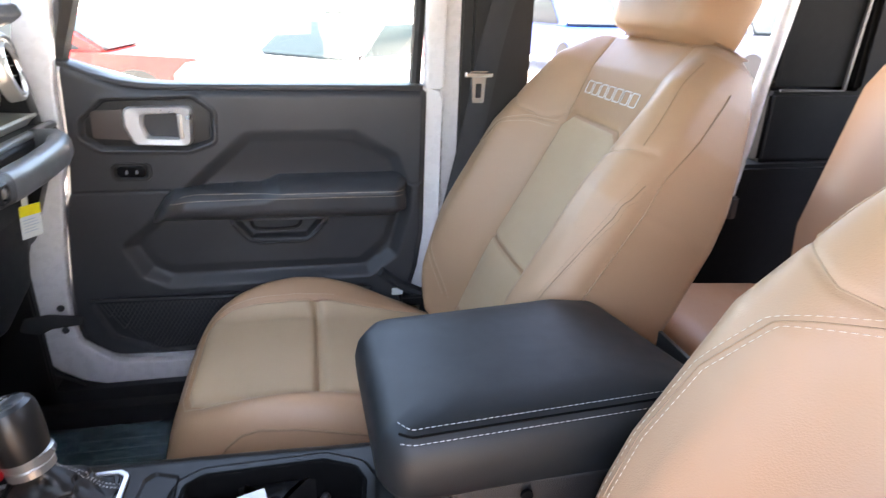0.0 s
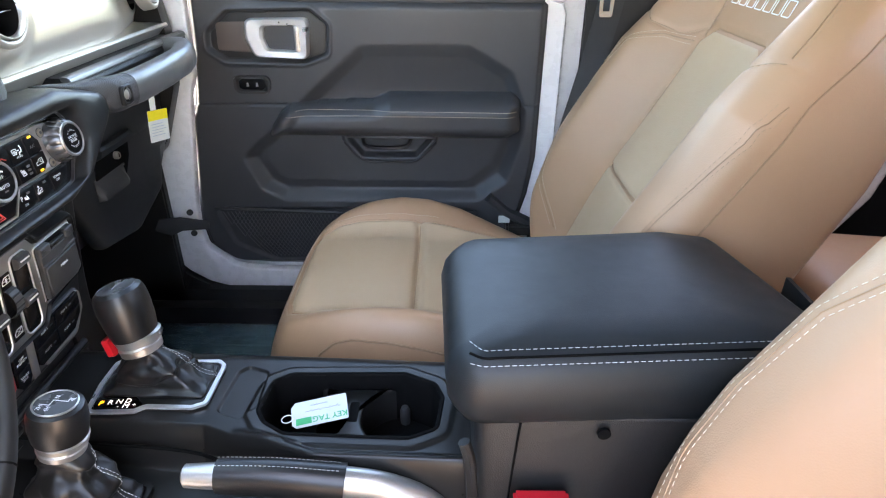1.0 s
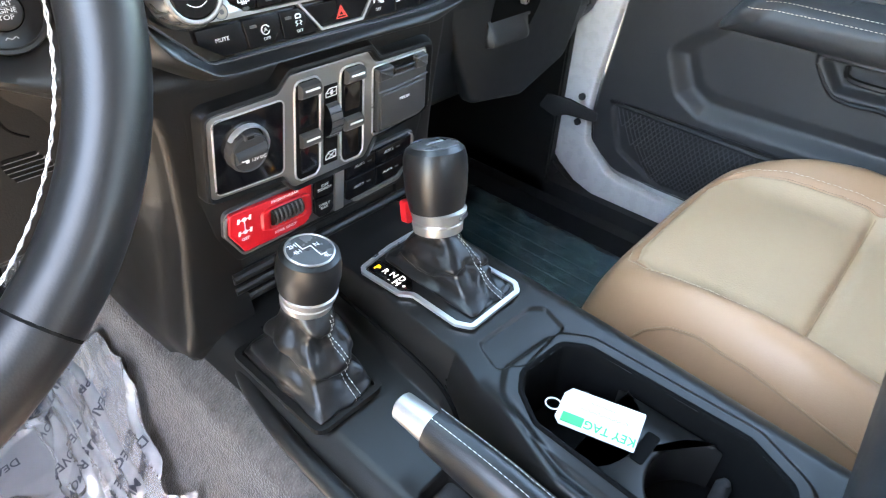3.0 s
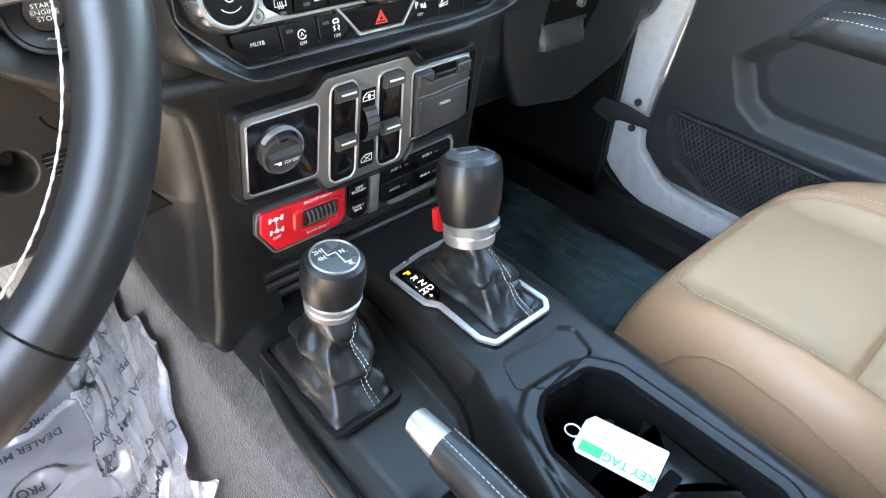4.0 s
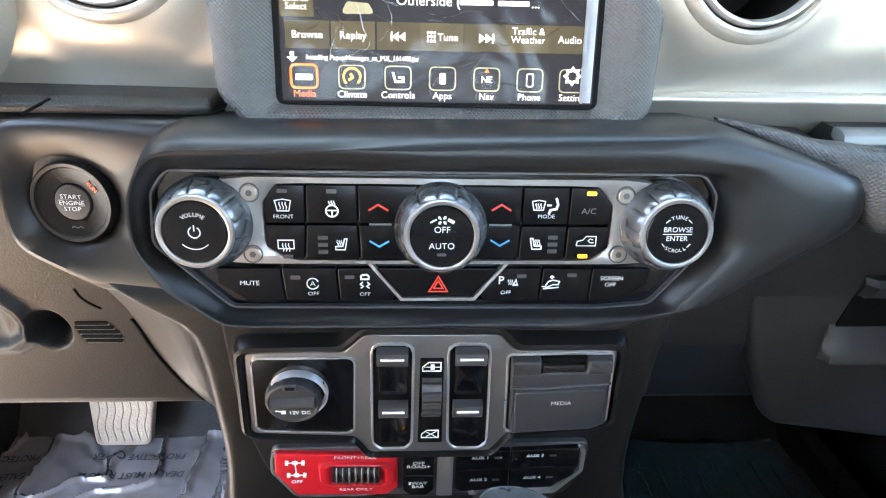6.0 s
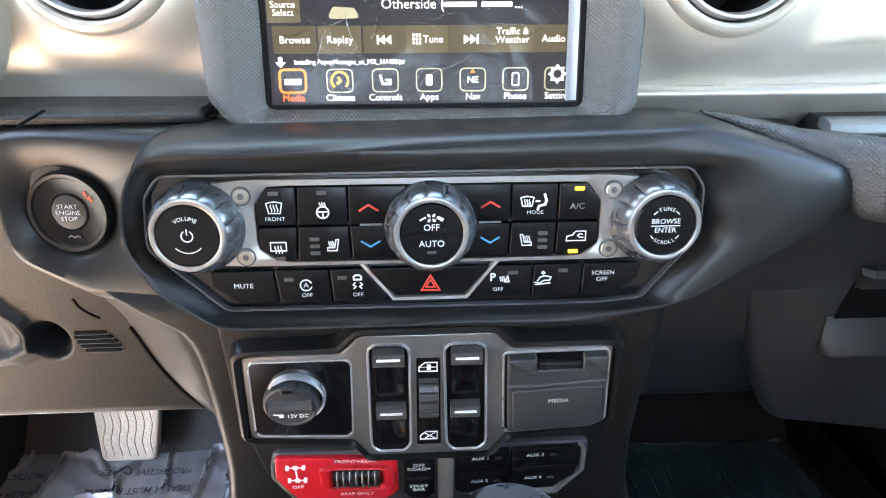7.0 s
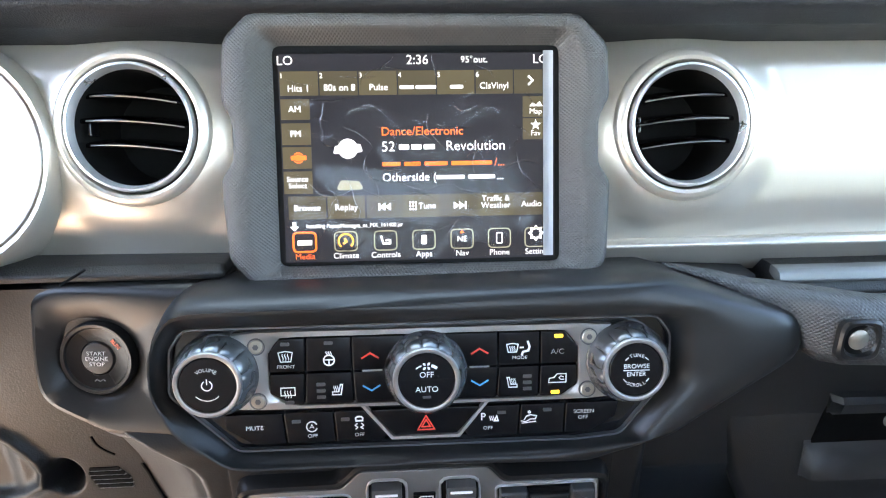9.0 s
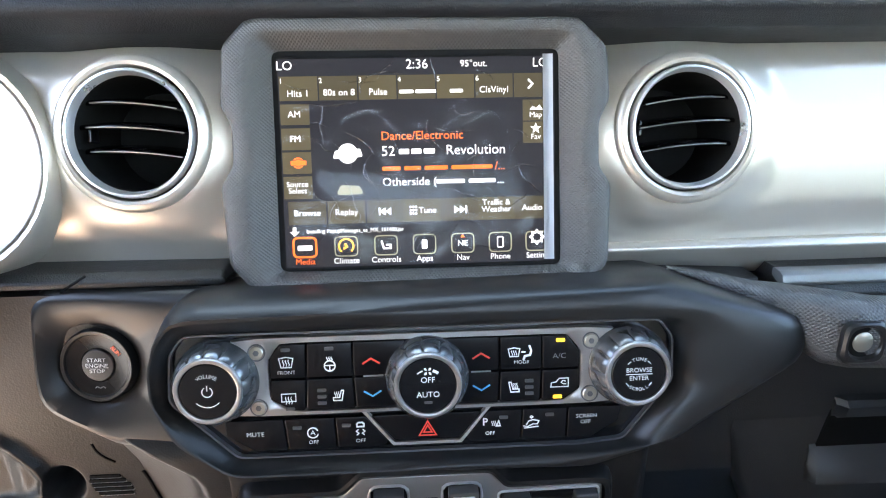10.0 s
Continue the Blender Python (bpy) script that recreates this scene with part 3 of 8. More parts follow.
    part("handle_plate", slab(rounded([(0.0, 1.262), (-0.002, 1.212), (0.075, 1.207), (0.075, 1.265)], 0.006), 0, 0.003, hb, 0.001), material("brown_grey_plate", (0.085, 0.066, 0.058), 0.35), door)
    loop = part("door_handle", collar(rounded([(0.058, 1.270), (0.056, 1.236), (0.070, 1.202), (0.170, 1.198), (0.176, 1.272)], 0.012), rounded([(0.090, 1.257), (0.088, 1.236), (0.095, 1.215), (0.150, 1.212), (0.153, 1.259)], 0.009), [(0, 0.0), (0.0, 0.014), (0.15, 0.019), (0.85, 0.018), (1.0, 0.013), (1.0, 0.0)], hb, 90), SATIN_BRIGHT, door, "bright chrome release handle")
    part("lock_slider", slab(box2(0.149, 1.212, 0.158, 1.258, 0.002), 0, 0.021, hb, 0.002), SATIN, loop)
    part("handle_well", slab(rounded([(0.086, 1.257), (0.083, 1.24), (0.092, 1.212), (0.15, 1.21), (0.152, 1.26)], 0.004), 0, 0.002, hb), DOOR_TRIM, loop)
    # seat memory switch
    sb = at2(DOOR, 0.056, 1.150, 0.0)
    part("switch_frame", collar(rounded([(-0.036, -0.009), (-0.028, -0.018), (0.028, -0.018), (0.036, -0.009), (0.036, 0.010), (0.028, 0.017), (-0.028, 0.017), (-0.036, 0.010)], 0.004), rounded([(-0.026, -0.006), (-0.02, -0.011), (0.02, -0.011), (0.026, -0.006), (0.026, 0.006), (0.02, 0.011), (-0.02, 0.011), (-0.026, 0.006)], 0.003), [(0, 0), (0.1, 0.004), (0.6, 0.004), (1.0, 0.0)], sb, 60), BLACK, door)
    lock = part("lock_switch", slab(rounded([(-0.025, -0.006), (-0.019, -0.010), (0.019, -0.010), (0.025, -0.006), (0.025, 0.006), (0.019, 0.010), (-0.019, 0.010), (-0.025, 0.006)], 0.003), 0, 0.003, sb, 0.001), KEY, door)
    for du in (-0.009, 0.009):
        part("lock_symbol", slab(rounded([(-0.002, -0.004), (0.003, -0.004), (0.002, 0.004), (-0.001, 0.003)], 0.001), 0.003, 0.0034, at2(sb, du, 0)), INK_DIM, lock)
    # stitched seams along the armrest
    def on_trim(u0, v0):
        i = int(np.argmin((uu - u0) ** 2 + (vv - v0) ** 2))
        return (u0, v0, float(w.ravel()[i]) + 0.0010)

    for dv in (1.098, 1.107):
        part("stitching", stitches([on_trim(u0, dv + 0.002 * math.sin((u0 - 0.13) * 7)) for u0 in np.linspace(0.125 + (dv - 1.098) * 2, 0.566, 90)], 0.0035, 0.0022, 0.0006, DOOR), THREAD, door, "pale double stitching")
    part("cup_lip", tube(smooth_path([(0.225, 1.035, -0.004), (0.262, 0.997, 0.0), (0.32, 0.996, 0.002), (0.370, 0.997, 0.0), (0.412, 1.035, -0.004)], 5), 0.0028, DOOR, 6), BLACK_SOFT, door)
    part("pull_bar", tube(smooth_path([(0.262, 1.038, -0.012), (0.275, 1.026, 0.002), (0.345, 1.026, 0.002), (0.36, 1.038, -0.012)], 4), 0.004, DOOR, 6), BLACK_SOFT, door)
    # net pocket: crossing cords
    bm = bmesh.new()
    lo, hi = 0.775, 0.882
    for k in range(-8, 62):
        for tilt in (1, -1):
            pts = []
            for j in range(5):
                t = j / 4
                u = -0.06 + 0.0085 * k + tilt * (t - 0.5) * 0.07
                if -0.05 + 0.09 * (1 - t) < u < 0.5:
                    pts.append((u, lo + (hi - lo) * t, 0.006 + 0.012 * math.sin(math.pi * t)))
            if len(pts) > 1:
                tube(pts, 0.0009, DOOR, 4, bm)
    part("pocket_net", bm, material("net_cord", (0.05, 0.05, 0.052), 0.6), door, "black elastic net pocket")
    part("net_hem", tube([(-0.06, 0.888, 0.006), (0.2, 0.884, 0.012), (0.5, 0.884, 0.012)], 0.004, DOOR, 6), RUBBER, door)
    # pane of the door
    pane = part("pane", slab([(-0.03, 1.345), (0.09, 1.30), (0.60, 1.30), (0.60, 1.76), (0.09, 1.76)], -0.04, -0.036, DOOR), clear("side_glass", (0.93, 0.98, 0.97), 0.0, 0.05), door)
    pane.visible_shadow = False
    return door


build_door()
strap = thing("door_check_strap", "black woven door check strap with bolts", "strap")
part("webbing", slab(rounded([(0.0, 0.0), (0.012, 0.024), (0.05, 0.022), (0.10, 0.006), (0.10, -0.012), (0.05, -0.008), (0.03, -0.016)], 0.006), 0, 0.004, Matrix(((0.35, 0, -1, 0.588), (-1, 0, 0, 0.165), (0, 1, 0, 0.868), (0, 0, 0, 1))), 0.001), RUBBER, strap)
for z in (0.894, 0.846):
    part("bolt", revolve([(0.0045, 0), (0.0065, 0.002), (0.0065, 0.006), (0.003, 0.008)], Matrix(((0, 0, -1, 0.624), (-1, 0, 0, 0.100), (0, 1, 0, z), (0, 0, 0, 1))), 10), RUBBER, strap)

# ---- dashboard ----
HVAC = plane_frame(0, 0, 1.229, 7.5)
LOW = plane_frame(0, 0.0225, 1.05, -6.5)
SCR = plane_frame(0, 0.0515, 1.3368, 10.5)
SIL = plane_frame(0, 0.075, 1.345, 10)
ALONG = Matrix(((0, 0, 1, 0), (1, 0, 0, 0), (0, 1, 0, 0), (0, 0, 0, 1)))  # local x ahead, y up, z to the right

TOP_PAD = material("grained_top_pad", (0.011, 0.0115, 0.0135), 0.5, grain=0.35, grain_size=900, vary=0.15, spec=0.28)
dash = thing("dashboard", "black dashboard with silver painted fascia panel", "dashboard")
# top pad, from side to side
part("top_pad", slab(rounded([(0.068, 1.412), (0.052, 1.424), (0.060, 1.440), (0.10, 1.452), (0.46, 1.455), (0.56, 1.44), (0.56, 1.36), (0.10, 1.40)], 0.008), -0.68, 0.62, ALONG, 0.01), TOP_PAD, dash, "black grained top pad")


def silver_panel():
    n_x, n_z = 420, 80
    x = np.linspace(-0.66, 0.615, n_x)[None, :] * np.ones((n_z, 1))
    v = np.linspace(0, 1, n_z)[:, None] * np.ones((1, n_x))
    low = np.interp(x, [-0.66, -0.25, -0.12, 0.12, 0.21, 0.27, 0.615], [-0.085, -0.082, -0.092, -0.092, -0.087, -0.083, -0.082])
    high = np.interp(x, [-0.66, 0.0, 0.62], [0.072, 0.070, 0.070])
    y = low + (high - low) * v
    z = 0.0 + 0.010 * np.sin(np.pi * v) - 0.010 * step(0.25, 0.0, v) - 0.012 * step(0.8, 1.0, v)
    z = z - 0.05 * step(0.40, 0.62, x)
    hole = np.zeros(x.shape, bool)
    # swells round the vents
    for cx, cy in VENTS:
        d = np.hypot(x - cx, y - cy)
        z = z + 0.010 * step(0.076, 0.046, d)
        hole = hole | (d < 0.0430)
    return sheet(x, y, z, "fascia_panel", SILVER, dash, SIL, "silver painted fascia panel", 60, skirt=(0, 0, -0.03), gone=hole)


VENTS = [(-0.1755, 0.0045), (0.1735, 0.0015), (0.535, 0.0)]
silver_panel()
# black ledge under the silver panel
LEDGE = rounded([(0.12, 1.262), (0.018, 1.258), (0.020, 1.249), (0.07, 1.238), (0.14, 1.23)], 0.008)
part("ledge", loft([[(x, p.x + back, p.y - fall) for p in LEDGE] for x, back, fall in ((-0.150, 0, 0.0070), (0.10, 0, 0.0070), (0.14, 0.002, 0.0070), (0.165, 0.008, 0.0074), (0.190, 0.018, 0.0086), (0.212, 0.028, 0.0100), (0.234, 0.036, 0.0115))]), BLACK, dash, "black grained ledge")
part("ledge", slab(rounded([(0.12, 1.2715), (0.046, 1.2675), (0.037, 1.2640), (0.039, 1.2590), (0.07, 1.255), (0.14, 1.255)], 0.005), -0.66, -0.1250, ALONG, 0.004), BLACK, dash, "black grained ledge")
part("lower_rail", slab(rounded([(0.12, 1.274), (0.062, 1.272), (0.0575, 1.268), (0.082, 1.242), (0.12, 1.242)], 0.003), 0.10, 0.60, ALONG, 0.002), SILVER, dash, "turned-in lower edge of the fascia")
part("far_ledge", slab(rounded([(0.12, 1.2545), (0.058, 1.2525), (0.042, 1.248), (0.037, 1.238), (0.045, 1.225), (0.08, 1.19), (0.14, 1.19)], 0.005), 0.247, 0.62, ALONG, 0.004), BLACK, dash, "black grained ledge")
part("ledge_strip", slab(rounded([(0.050, 1.2560), (0.0415, 1.2550), (0.0380, 1.2530), (0.0362, 1.2475), (0.039, 1.2455), (0.050, 1.2500)], 0.002), 0.240, 0.615, ALONG, 0.002), material("satin_grey_strip", (0.20, 0.205, 0.20), 0.32, metal=0.5, grain=0.03, grain_size=1500), dash, "satin silver strip along the ledge")
part("ledge_seam", tube([(-0.222, 0.0300, 1.2605), (-0.212, 0.042, 1.2665)], 0.0009, None, 5), PIT, dash)
# lower body of the far side, with the glove box
part("lower_body", slab(rounded([(0.12, 1.225), (0.090, 1.18), (0.100, 1.06), (0.13, 0.98), (0.20, 0.93), (0.40, 0.93), (0.40, 1.225)], 0.02), 0.13, 0.60, ALONG, 0.02), LOWER_DASH, dash, "black lower dashboard")
GL = plane_frame(0, 0.112, 0, 0)
glove = part("glove_box", slab(rounded([(0.235, 1.150), (0.262, 1.05), (0.30, 0.975), (0.42, 0.955), (0.53, 0.99), (0.565, 1.08), (0.56, 1.175), (0.30, 1.185)], 0.03), 0.0, 0.016, GL, 0.008), LOWER_DASH, dash, "black glove box lid")
# no hollow here: a black slab draws the shade of the recess
part("latch_recess", slab(rounded([(0.338, 1.124), (0.321, 1.054), (0.330, 1.049), (0.410, 1.052), (0.436, 1.085), (0.446, 1.124)], 0.008), 0.014, 0.0172, GL, 0.001), PIT, glove, "black patch for the shade of the latch recess")
part("latch_scoop", loft([[(x, z, d) for z, d in ((1.082, 0.0165), (1.078, 0.018), (1.064, 0.0255 - e), (1.055, 0.0290 - e), (1.050, 0.0285 - e), (1.047, 0.014), (1.082, 0.012))] for x, e in ((0.322, 0.008), (0.326, 0.002), (0.332, 0.0), (0.396, 0.0), (0.408, 0.005), (0.414, 0.012))], GL), FLAP, glove, "grey finger scoop")
part("latch_lever", loft([[(x, z, d) for z, d in ((1.129, 0.015), (1.127, 0.026 - e), (1.122, 0.0295 - e), (1.112, 0.0265 - e), (1.106, 0.016))] for x, e in ((0.336, 0.008), (0.342, 0.001), (0.440, 0.0), (0.448, 0.008))], GL), LOWER_DASH, glove, "black latch lever")
part("latch_lock", revolve([(0.0062, 0), (0.0062, 0.018), (0.0052, 0.020), (0.0, 0.020)], at2(GL, 0.394, 1.099, 0.004), 20, caps=(True, False)), SATIN, glove, "round metal lock")
part("lock_slot", slab(box2(-0.0008, -0.0035, 0.0008, 0.0035), 0.0195, 0.0205, at2(GL, 0.394, 1.099, 0.004)), PIT, glove)
part("end_cap", slab(rounded([(0.06, 1.26), (0.065, 1.16), (0.11, 1.04), (0.20, 0.96), (0.40, 0.95), (0.40, 1.40), (0.08, 1.40)], 0.03), 0.585, 0.625, ALONG, 0.012), BLACK_SOFT, dash)
for k in range(16):
    part("rib", tube([(0.584, 0.098 + 0.004 * k, 1.058 - 0.004 * k), (0.584, 0.108 + 0.004 * k, 1.115 - 0.004 * k)], 0.0012, None, 5), RUBBER, dash)
# driver's side lower body and knee panel
KNEE_Z = [1.036, 1.039, 1.044, 1.11, 1.17, 1.255]
KNEE_Y = [0.0640, 0.0605, 0.0590, 0.0545, 0.0480, 0.0400]


def knee_front(x, z):
    """how far ahead the front of the knee panel lies, hollows and ridges included"""
    y = np.interp(z, KNEE_Z, KNEE_Y)
    d = line_distance([(-0.310, 1.156), (-0.286, 1.140), (-0.274, 1.124), (-0.270, 1.112), (-0.274, 1.101), (-0.286, 1.094), (-0.320, 1.090)], x, z)
    y = y - 0.0055 * np.exp(-((d / 0.0048) ** 2))
    hollow = np.hypot((x + 0.2590) / 0.0115, (z - 1.1070) / 0.0135)
    y = y + 0.024 * step(1.30, 0.35, hollow)
    return y + 0.004 * step(-0.285, -0.300, x) * step(1.150, 1.135, z) * step(1.088, 1.098, z)


kx = np.concatenate([np.linspace(-0.66, -0.335, 30), np.linspace(-0.333, -0.152, 190)])[None, :] * np.ones((170, 1))
kz = np.linspace(1.036, 1.255, 170)[:, None] * np.ones((1, 220))
sheet(kx, knee_front(kx, kz), kz, "knee_panel", KNEE, dash, None, "dark grey grained knee panel", 60, skirt=(0, 0.03, 0))
part("knee_backing", slab(rounded([(0.13, 1.25), (0.105, 1.25), (0.105, 1.04), (0.13, 0.990), (0.40, 0.95), (0.40, 1.23)], 0.01), -0.655, -0.155, ALONG, 0.01), BLACK, dash)
for run in ([(-0.2335, 1.141), (-0.2315, 1.1345), (-0.2270, 1.1290), (-0.2205, 1.1245)], [(-0.2030, 1.1160), (-0.2000, 1.1080), (-0.1970, 1.0970), (-0.1920, 1.0830), (-0.1850, 1.0680), (-0.1760, 1.0525), (-0.1670, 1.0405)]):
    run = smooth_path([Vector((x, float(np.interp(z, KNEE_Z, KNEE_Y)), z)) for x, z in run], 6)
    part("panel_joint", tube(run, [0.0009 if len(run) < 24 else 0.0013] * len(run), None, 6), PIT, dash)
grille = plane_frame(-0.2265, 0.0546, 1.1050, -5)
for k, (a, b) in enumerate(((-0.0145, 0.0070), (-0.0155, 0.0100), (-0.0145, 0.0130), (-0.0130, 0.0140), (-0.0110, 0.0135))):
    at_ = at2(grille, 0, 0.0076 - 0.0038 * k)
    part("speaker_slot", slab(box2(a, -0.0013, b, 0.0013, 0.0010, 3), -0.002, 0.0004, at_), PIT, dash)
    part("slot_lip", tube([(a + 0.001, -0.0017, 0.0001), (b, -0.0017, 0.0001), (b + 0.0012, -0.0004, 0.0003)], 0.0004, at_, 5), FRAME_DARK, dash)
cl = plane_frame(-0.2965, 0.058, 1.336, 12)
part("instrument_ring", collar(ellipse(0, 0, 0.075), ellipse(0, 0, 0.066), [(0, -0.03), (0.05, 0.004), (0.4, 0.010), (0.8, 0.008), (1.0, 0.0)], cl, 80), SILVER, dash, "silver rim round the instruments")
part("instrument_seam", collar(ellipse(0, 0, 0.0675), ellipse(0, 0, 0.0655), [(0, 0.006), (0.5, 0.009), (1.0, 0.002)], cl, 80), CHROME, dash)
# glare on the instrument lens, painted as a white disc
part("instrument_glare", revolve([(0.066, 0.0), (0.05, 0.004), (0.0, 0.006)], cl, 60, caps=(False, False)), material("lens_glare_white", (0.82, 0.82, 0.82), 0.25, coat=0.5, vary=0.02), dash, "white disc standing for the glare on the instrument lens")


def vent(cx, cy, turn, lean):
    v = thing("air_vent", "round air vent with satin silver ring and black slats", "air vent", group="round air vents")
    m = at2(SIL, cx, cy) @ pose(0, 0, 0, 0, turn, 0)
    part("outer_ring", revolve([(0.0488, 0.004), (0.0486, 0.0192), (0.0476, 0.0216), (0.0456, 0.0233), (0.0436, 0.0238), (0.0416, 0.0230), (0.0404, 0.018)], m, 96, caps=(False, False)), SILVER, v)
    part("seam", revolve([(0.0406, 0.012), (0.0401, 0.0205), (0.0394, 0.012)], m, 96, caps=(False, False)), GLOSS, v)
    part("ring", revolve([(0.0394, 0.008), (0.0397, 0.0215), (0.0388, 0.0255), (0.0374, 0.0258), (0.0360, 0.0225), (0.0354, 0.0195)], m, 96, caps=(False, False)), SATIN_BRIGHT, v, "bright silver ring")
    part("barrel", revolve([(0.0356, 0.0200), (0.0352, -0.004), (0.032, -0.03), (0.0, -0.03)], m, 48, caps=(False, False)), DEEP, v)
    for k, h in enumerate((0.017, 0.002, -0.013)):
        w = math.sqrt(0.0350**2 - h**2) * 0.99
        bow = 0.0018
        rings = []
        for j in range(17):
            t = -1 + 2 * j / 16
            c = (t * w, h + bow * (1 - t * t) + lean * t, 0.0165 - 0.004 * t * t)
            rings.append([(c[0], c[1] + dy, c[2] + dz) for dy, dz in ((-0.0010, 0.0012), (-0.0002, 0.0022), (0.0010, 0.0020), (0.0022, 0.0006), (0.0060, -0.022), (0.0040, -0.024), (-0.0006, -0.002))])
        slat = part("slat", loft(rings, m), GLOSS, v)
        # highlight along the glossy slat, drawn as a thin metal bead
        part("slat_highlight", tube([(r[1][0], r[1][1] + 0.0004, r[1][2] + 0.0002) for r in rings[1:-1]], 0.00045, m, 6), FRAME_METAL, slat, "metal bead standing for the highlight on the slat")
    part("tab", slab(box2(-0.0305, -0.004, -0.0285, 0.006, 0.0005), 0.004, 0.014, m, 0.0005), GLOSS, v)
    return v


vent(*VENTS[0], -2, -0.0026)
vent(*VENTS[1], 2, 0.0024)
vent(*VENTS[2], 10, 0.0)

# ---- middle cowl round the climate controls ----
COWL_IN = rounded([(-0.1425, 0.0120), (0.1435, 0.0125), (0.1520, 0.001), (0.1525, -0.0275), (0.1225, -0.0645), (0.094, -0.0670), (-0.1145, -0.0665), (-0.1535, -0.0290), (-0.1510, 0.0)], 0.011, 7)
COWL_OUT = rounded([(-0.148, 0.0330), (0.150, 0.0375), (0.238, 0.0115), (0.2395, -0.0130), (0.160, -0.0615), (0.110, -0.0785), (-0.1155, -0.0785), (-0.161, -0.0515), (-0.1655, 0.0)], 0.028, 10)
cowl = thing("control_cowl", "black soft-touch cowl round the climate controls", "dashboard cowl")


def lipped(outer, inner, from_outer, from_inner, m, n=260):
    """A wide frame whose edges roll over by the same measure all round; steps: (distance from the edge, height)."""
    o, i = resample(outer, n), resample(inner, n)
    rings = [[(*a.lerp(b, min(0.45, d / (b - a).length)), h) for a, b in zip(o, i)] for d, h in from_outer]
    (d0, h0), (d1, h1) = from_outer[-1], from_inner[0]
    for k in range(1, 8):
        ring = []
        for a, b in zip(o, i):
            n_ = (b - a).length
            s0, s1 = min(0.45, d0 / n_), 1 - min(0.45, d1 / n_)
            s_ = s0 + (s1 - s0) * k / 8
            ring.append((*a.lerp(b, s_), h0 + (h1 - h0) * k / 8 + 0.05 * (s1 - s0) * n_ * math.sin(math.pi * k / 8)))
        rings.append(ring)
    rings += [[(*b.lerp(a, min(0.45, d / (b - a).length)), h) for a, b in zip(o, i)] for d, h in from_inner]
    return loft(rings, m, caps=(False, False))


part("shroud", lipped(COWL_OUT, COWL_IN, [(0.0, -0.08), (-0.002, -0.03), (-0.001, -0.016), (0.0005, -0.008), (0.003, -0.0015), (0.0065, 0.0040), (0.011, 0.0078), (0.017, 0.0102)], [(0.012, 0.0098), (0.008, 0.0080), (0.0045, 0.0052), (0.0022, 0.0024), (0.0008, 0.0002), (0.0, -0.0022), (0.0, -0.009)], HVAC), BLACK_SOFT, cowl, "", 75)
def slab_ring(outer, hole, m):
    """A dished plate with a round hole: a ruled skin from the hole's edge out to the outline."""
    c = Vector((-0.002, 0.0))
    n = 120
    rings = []
    o = []
    pts = [Vector(p) for p in outer]
    for i in range(n):
        a = 2 * math.pi * i / n
        d = Vector((math.cos(a), math.sin(a)))
        best = 0.05
        for s, e in zip(pts, pts[1:] + pts[:1]):
            den = d.x * (e - s).y - d.y * (e - s).x
            if abs(den) < 1e-12:
                continue
            w = s - c
            t = (w.x * (e - s).y - w.y * (e - s).x) / den
            u = (w.x * d.y - w.y * d.x) / den
            if 0 <= u <= 1 and t > 0:
                best = t
        o.append((d, best))
    for k, h in ((1.0, -0.06), (1.0, -0.020), (0.985, -0.012), (0.95, -0.005), (0.88, 0.0005), (0.78, 0.0035), (0.66, 0.0042), (0.40, 0.0020), (0.15, -0.0015), (0.05, -0.0035), (0.0, -0.007)):
        rings.append([(*(c + d * (0.0250 + (b - 0.0250) * k)), h) for d, b in o])
    return loft(rings, m, caps=(False, False))


START = plane_frame(-0.2105, 0.036, 1.2070, 6, -5)
sh_out = rounded([(-0.043, 0.0540), (0.082, 0.0540), (0.082, -0.062), (0.010, -0.058), (-0.044, -0.030)], [0.018, 0.006, 0.01, 0.03, 0.024], 8)
part("start_housing", slab_ring(sh_out, ellipse(-0.002, 0.0, 0.0225, n=48), START), BLACK_SOFT, cowl, "black housing of the start button")
btn = thing("start_button", "round black engine start button with ring", "button")
sb = at2(START, -0.002, 0.0)
part("bezel", revolve([(0.0249, -0.010), (0.0246, -0.0015), (0.0235, 0.0002), (0.0215, -0.0002), (0.0206, -0.0016)], sb, 64, caps=(False, False)), CONSOLE, btn)
part("dished_ring", revolve([(0.0207, -0.0016), (0.0150, -0.0028), (0.0116, -0.0030), (0.0112, -0.0045)], sb, 64, caps=(False, False)), KEY, btn)
cap = part("push_cap", revolve([(0.0109, -0.006), (0.0109, -0.0025), (0.0102, -0.0018), (0.0, -0.0014)], sb, 40, caps=(False, False)), BLACK_SOFT, btn)
for words, dy in (("START", 0.0037), ("ENGINE", 0.0), ("STOP", -0.0037)):
    writing(words, 0.0036, at2(sb, 0, dy, -0.0009), INK, cap, bold=-0.00005, wide=1.2)
for dy in (0.00185, -0.00185):
    part("rule", stroke([(-0.0075, dy), (0.0075, dy)], 0.0002, -0.0014, 0.0002, sb), INK_DIM, cap)
writing("RUN", 0.0036, at2(sb, 0.0130, 0.0098, -0.0016, -50), material("orange_ink", (0.8, 0.12, 0.04), 0.6), btn, bold=0.0001)
part("mark_bars", stroke([(-0.0035, -0.0158), (-0.0022, -0.0146), (0.0, -0.0158), (0.0022, -0.0146), (0.0035, -0.0158)], 0.0005, -0.0026, 0.0003, sb), INK_DIM, btn)

# ---- climate control panel ----
hv = thing("climate_control_panel", "black climate control panel with satin frame, knobs and keys", "control panel")
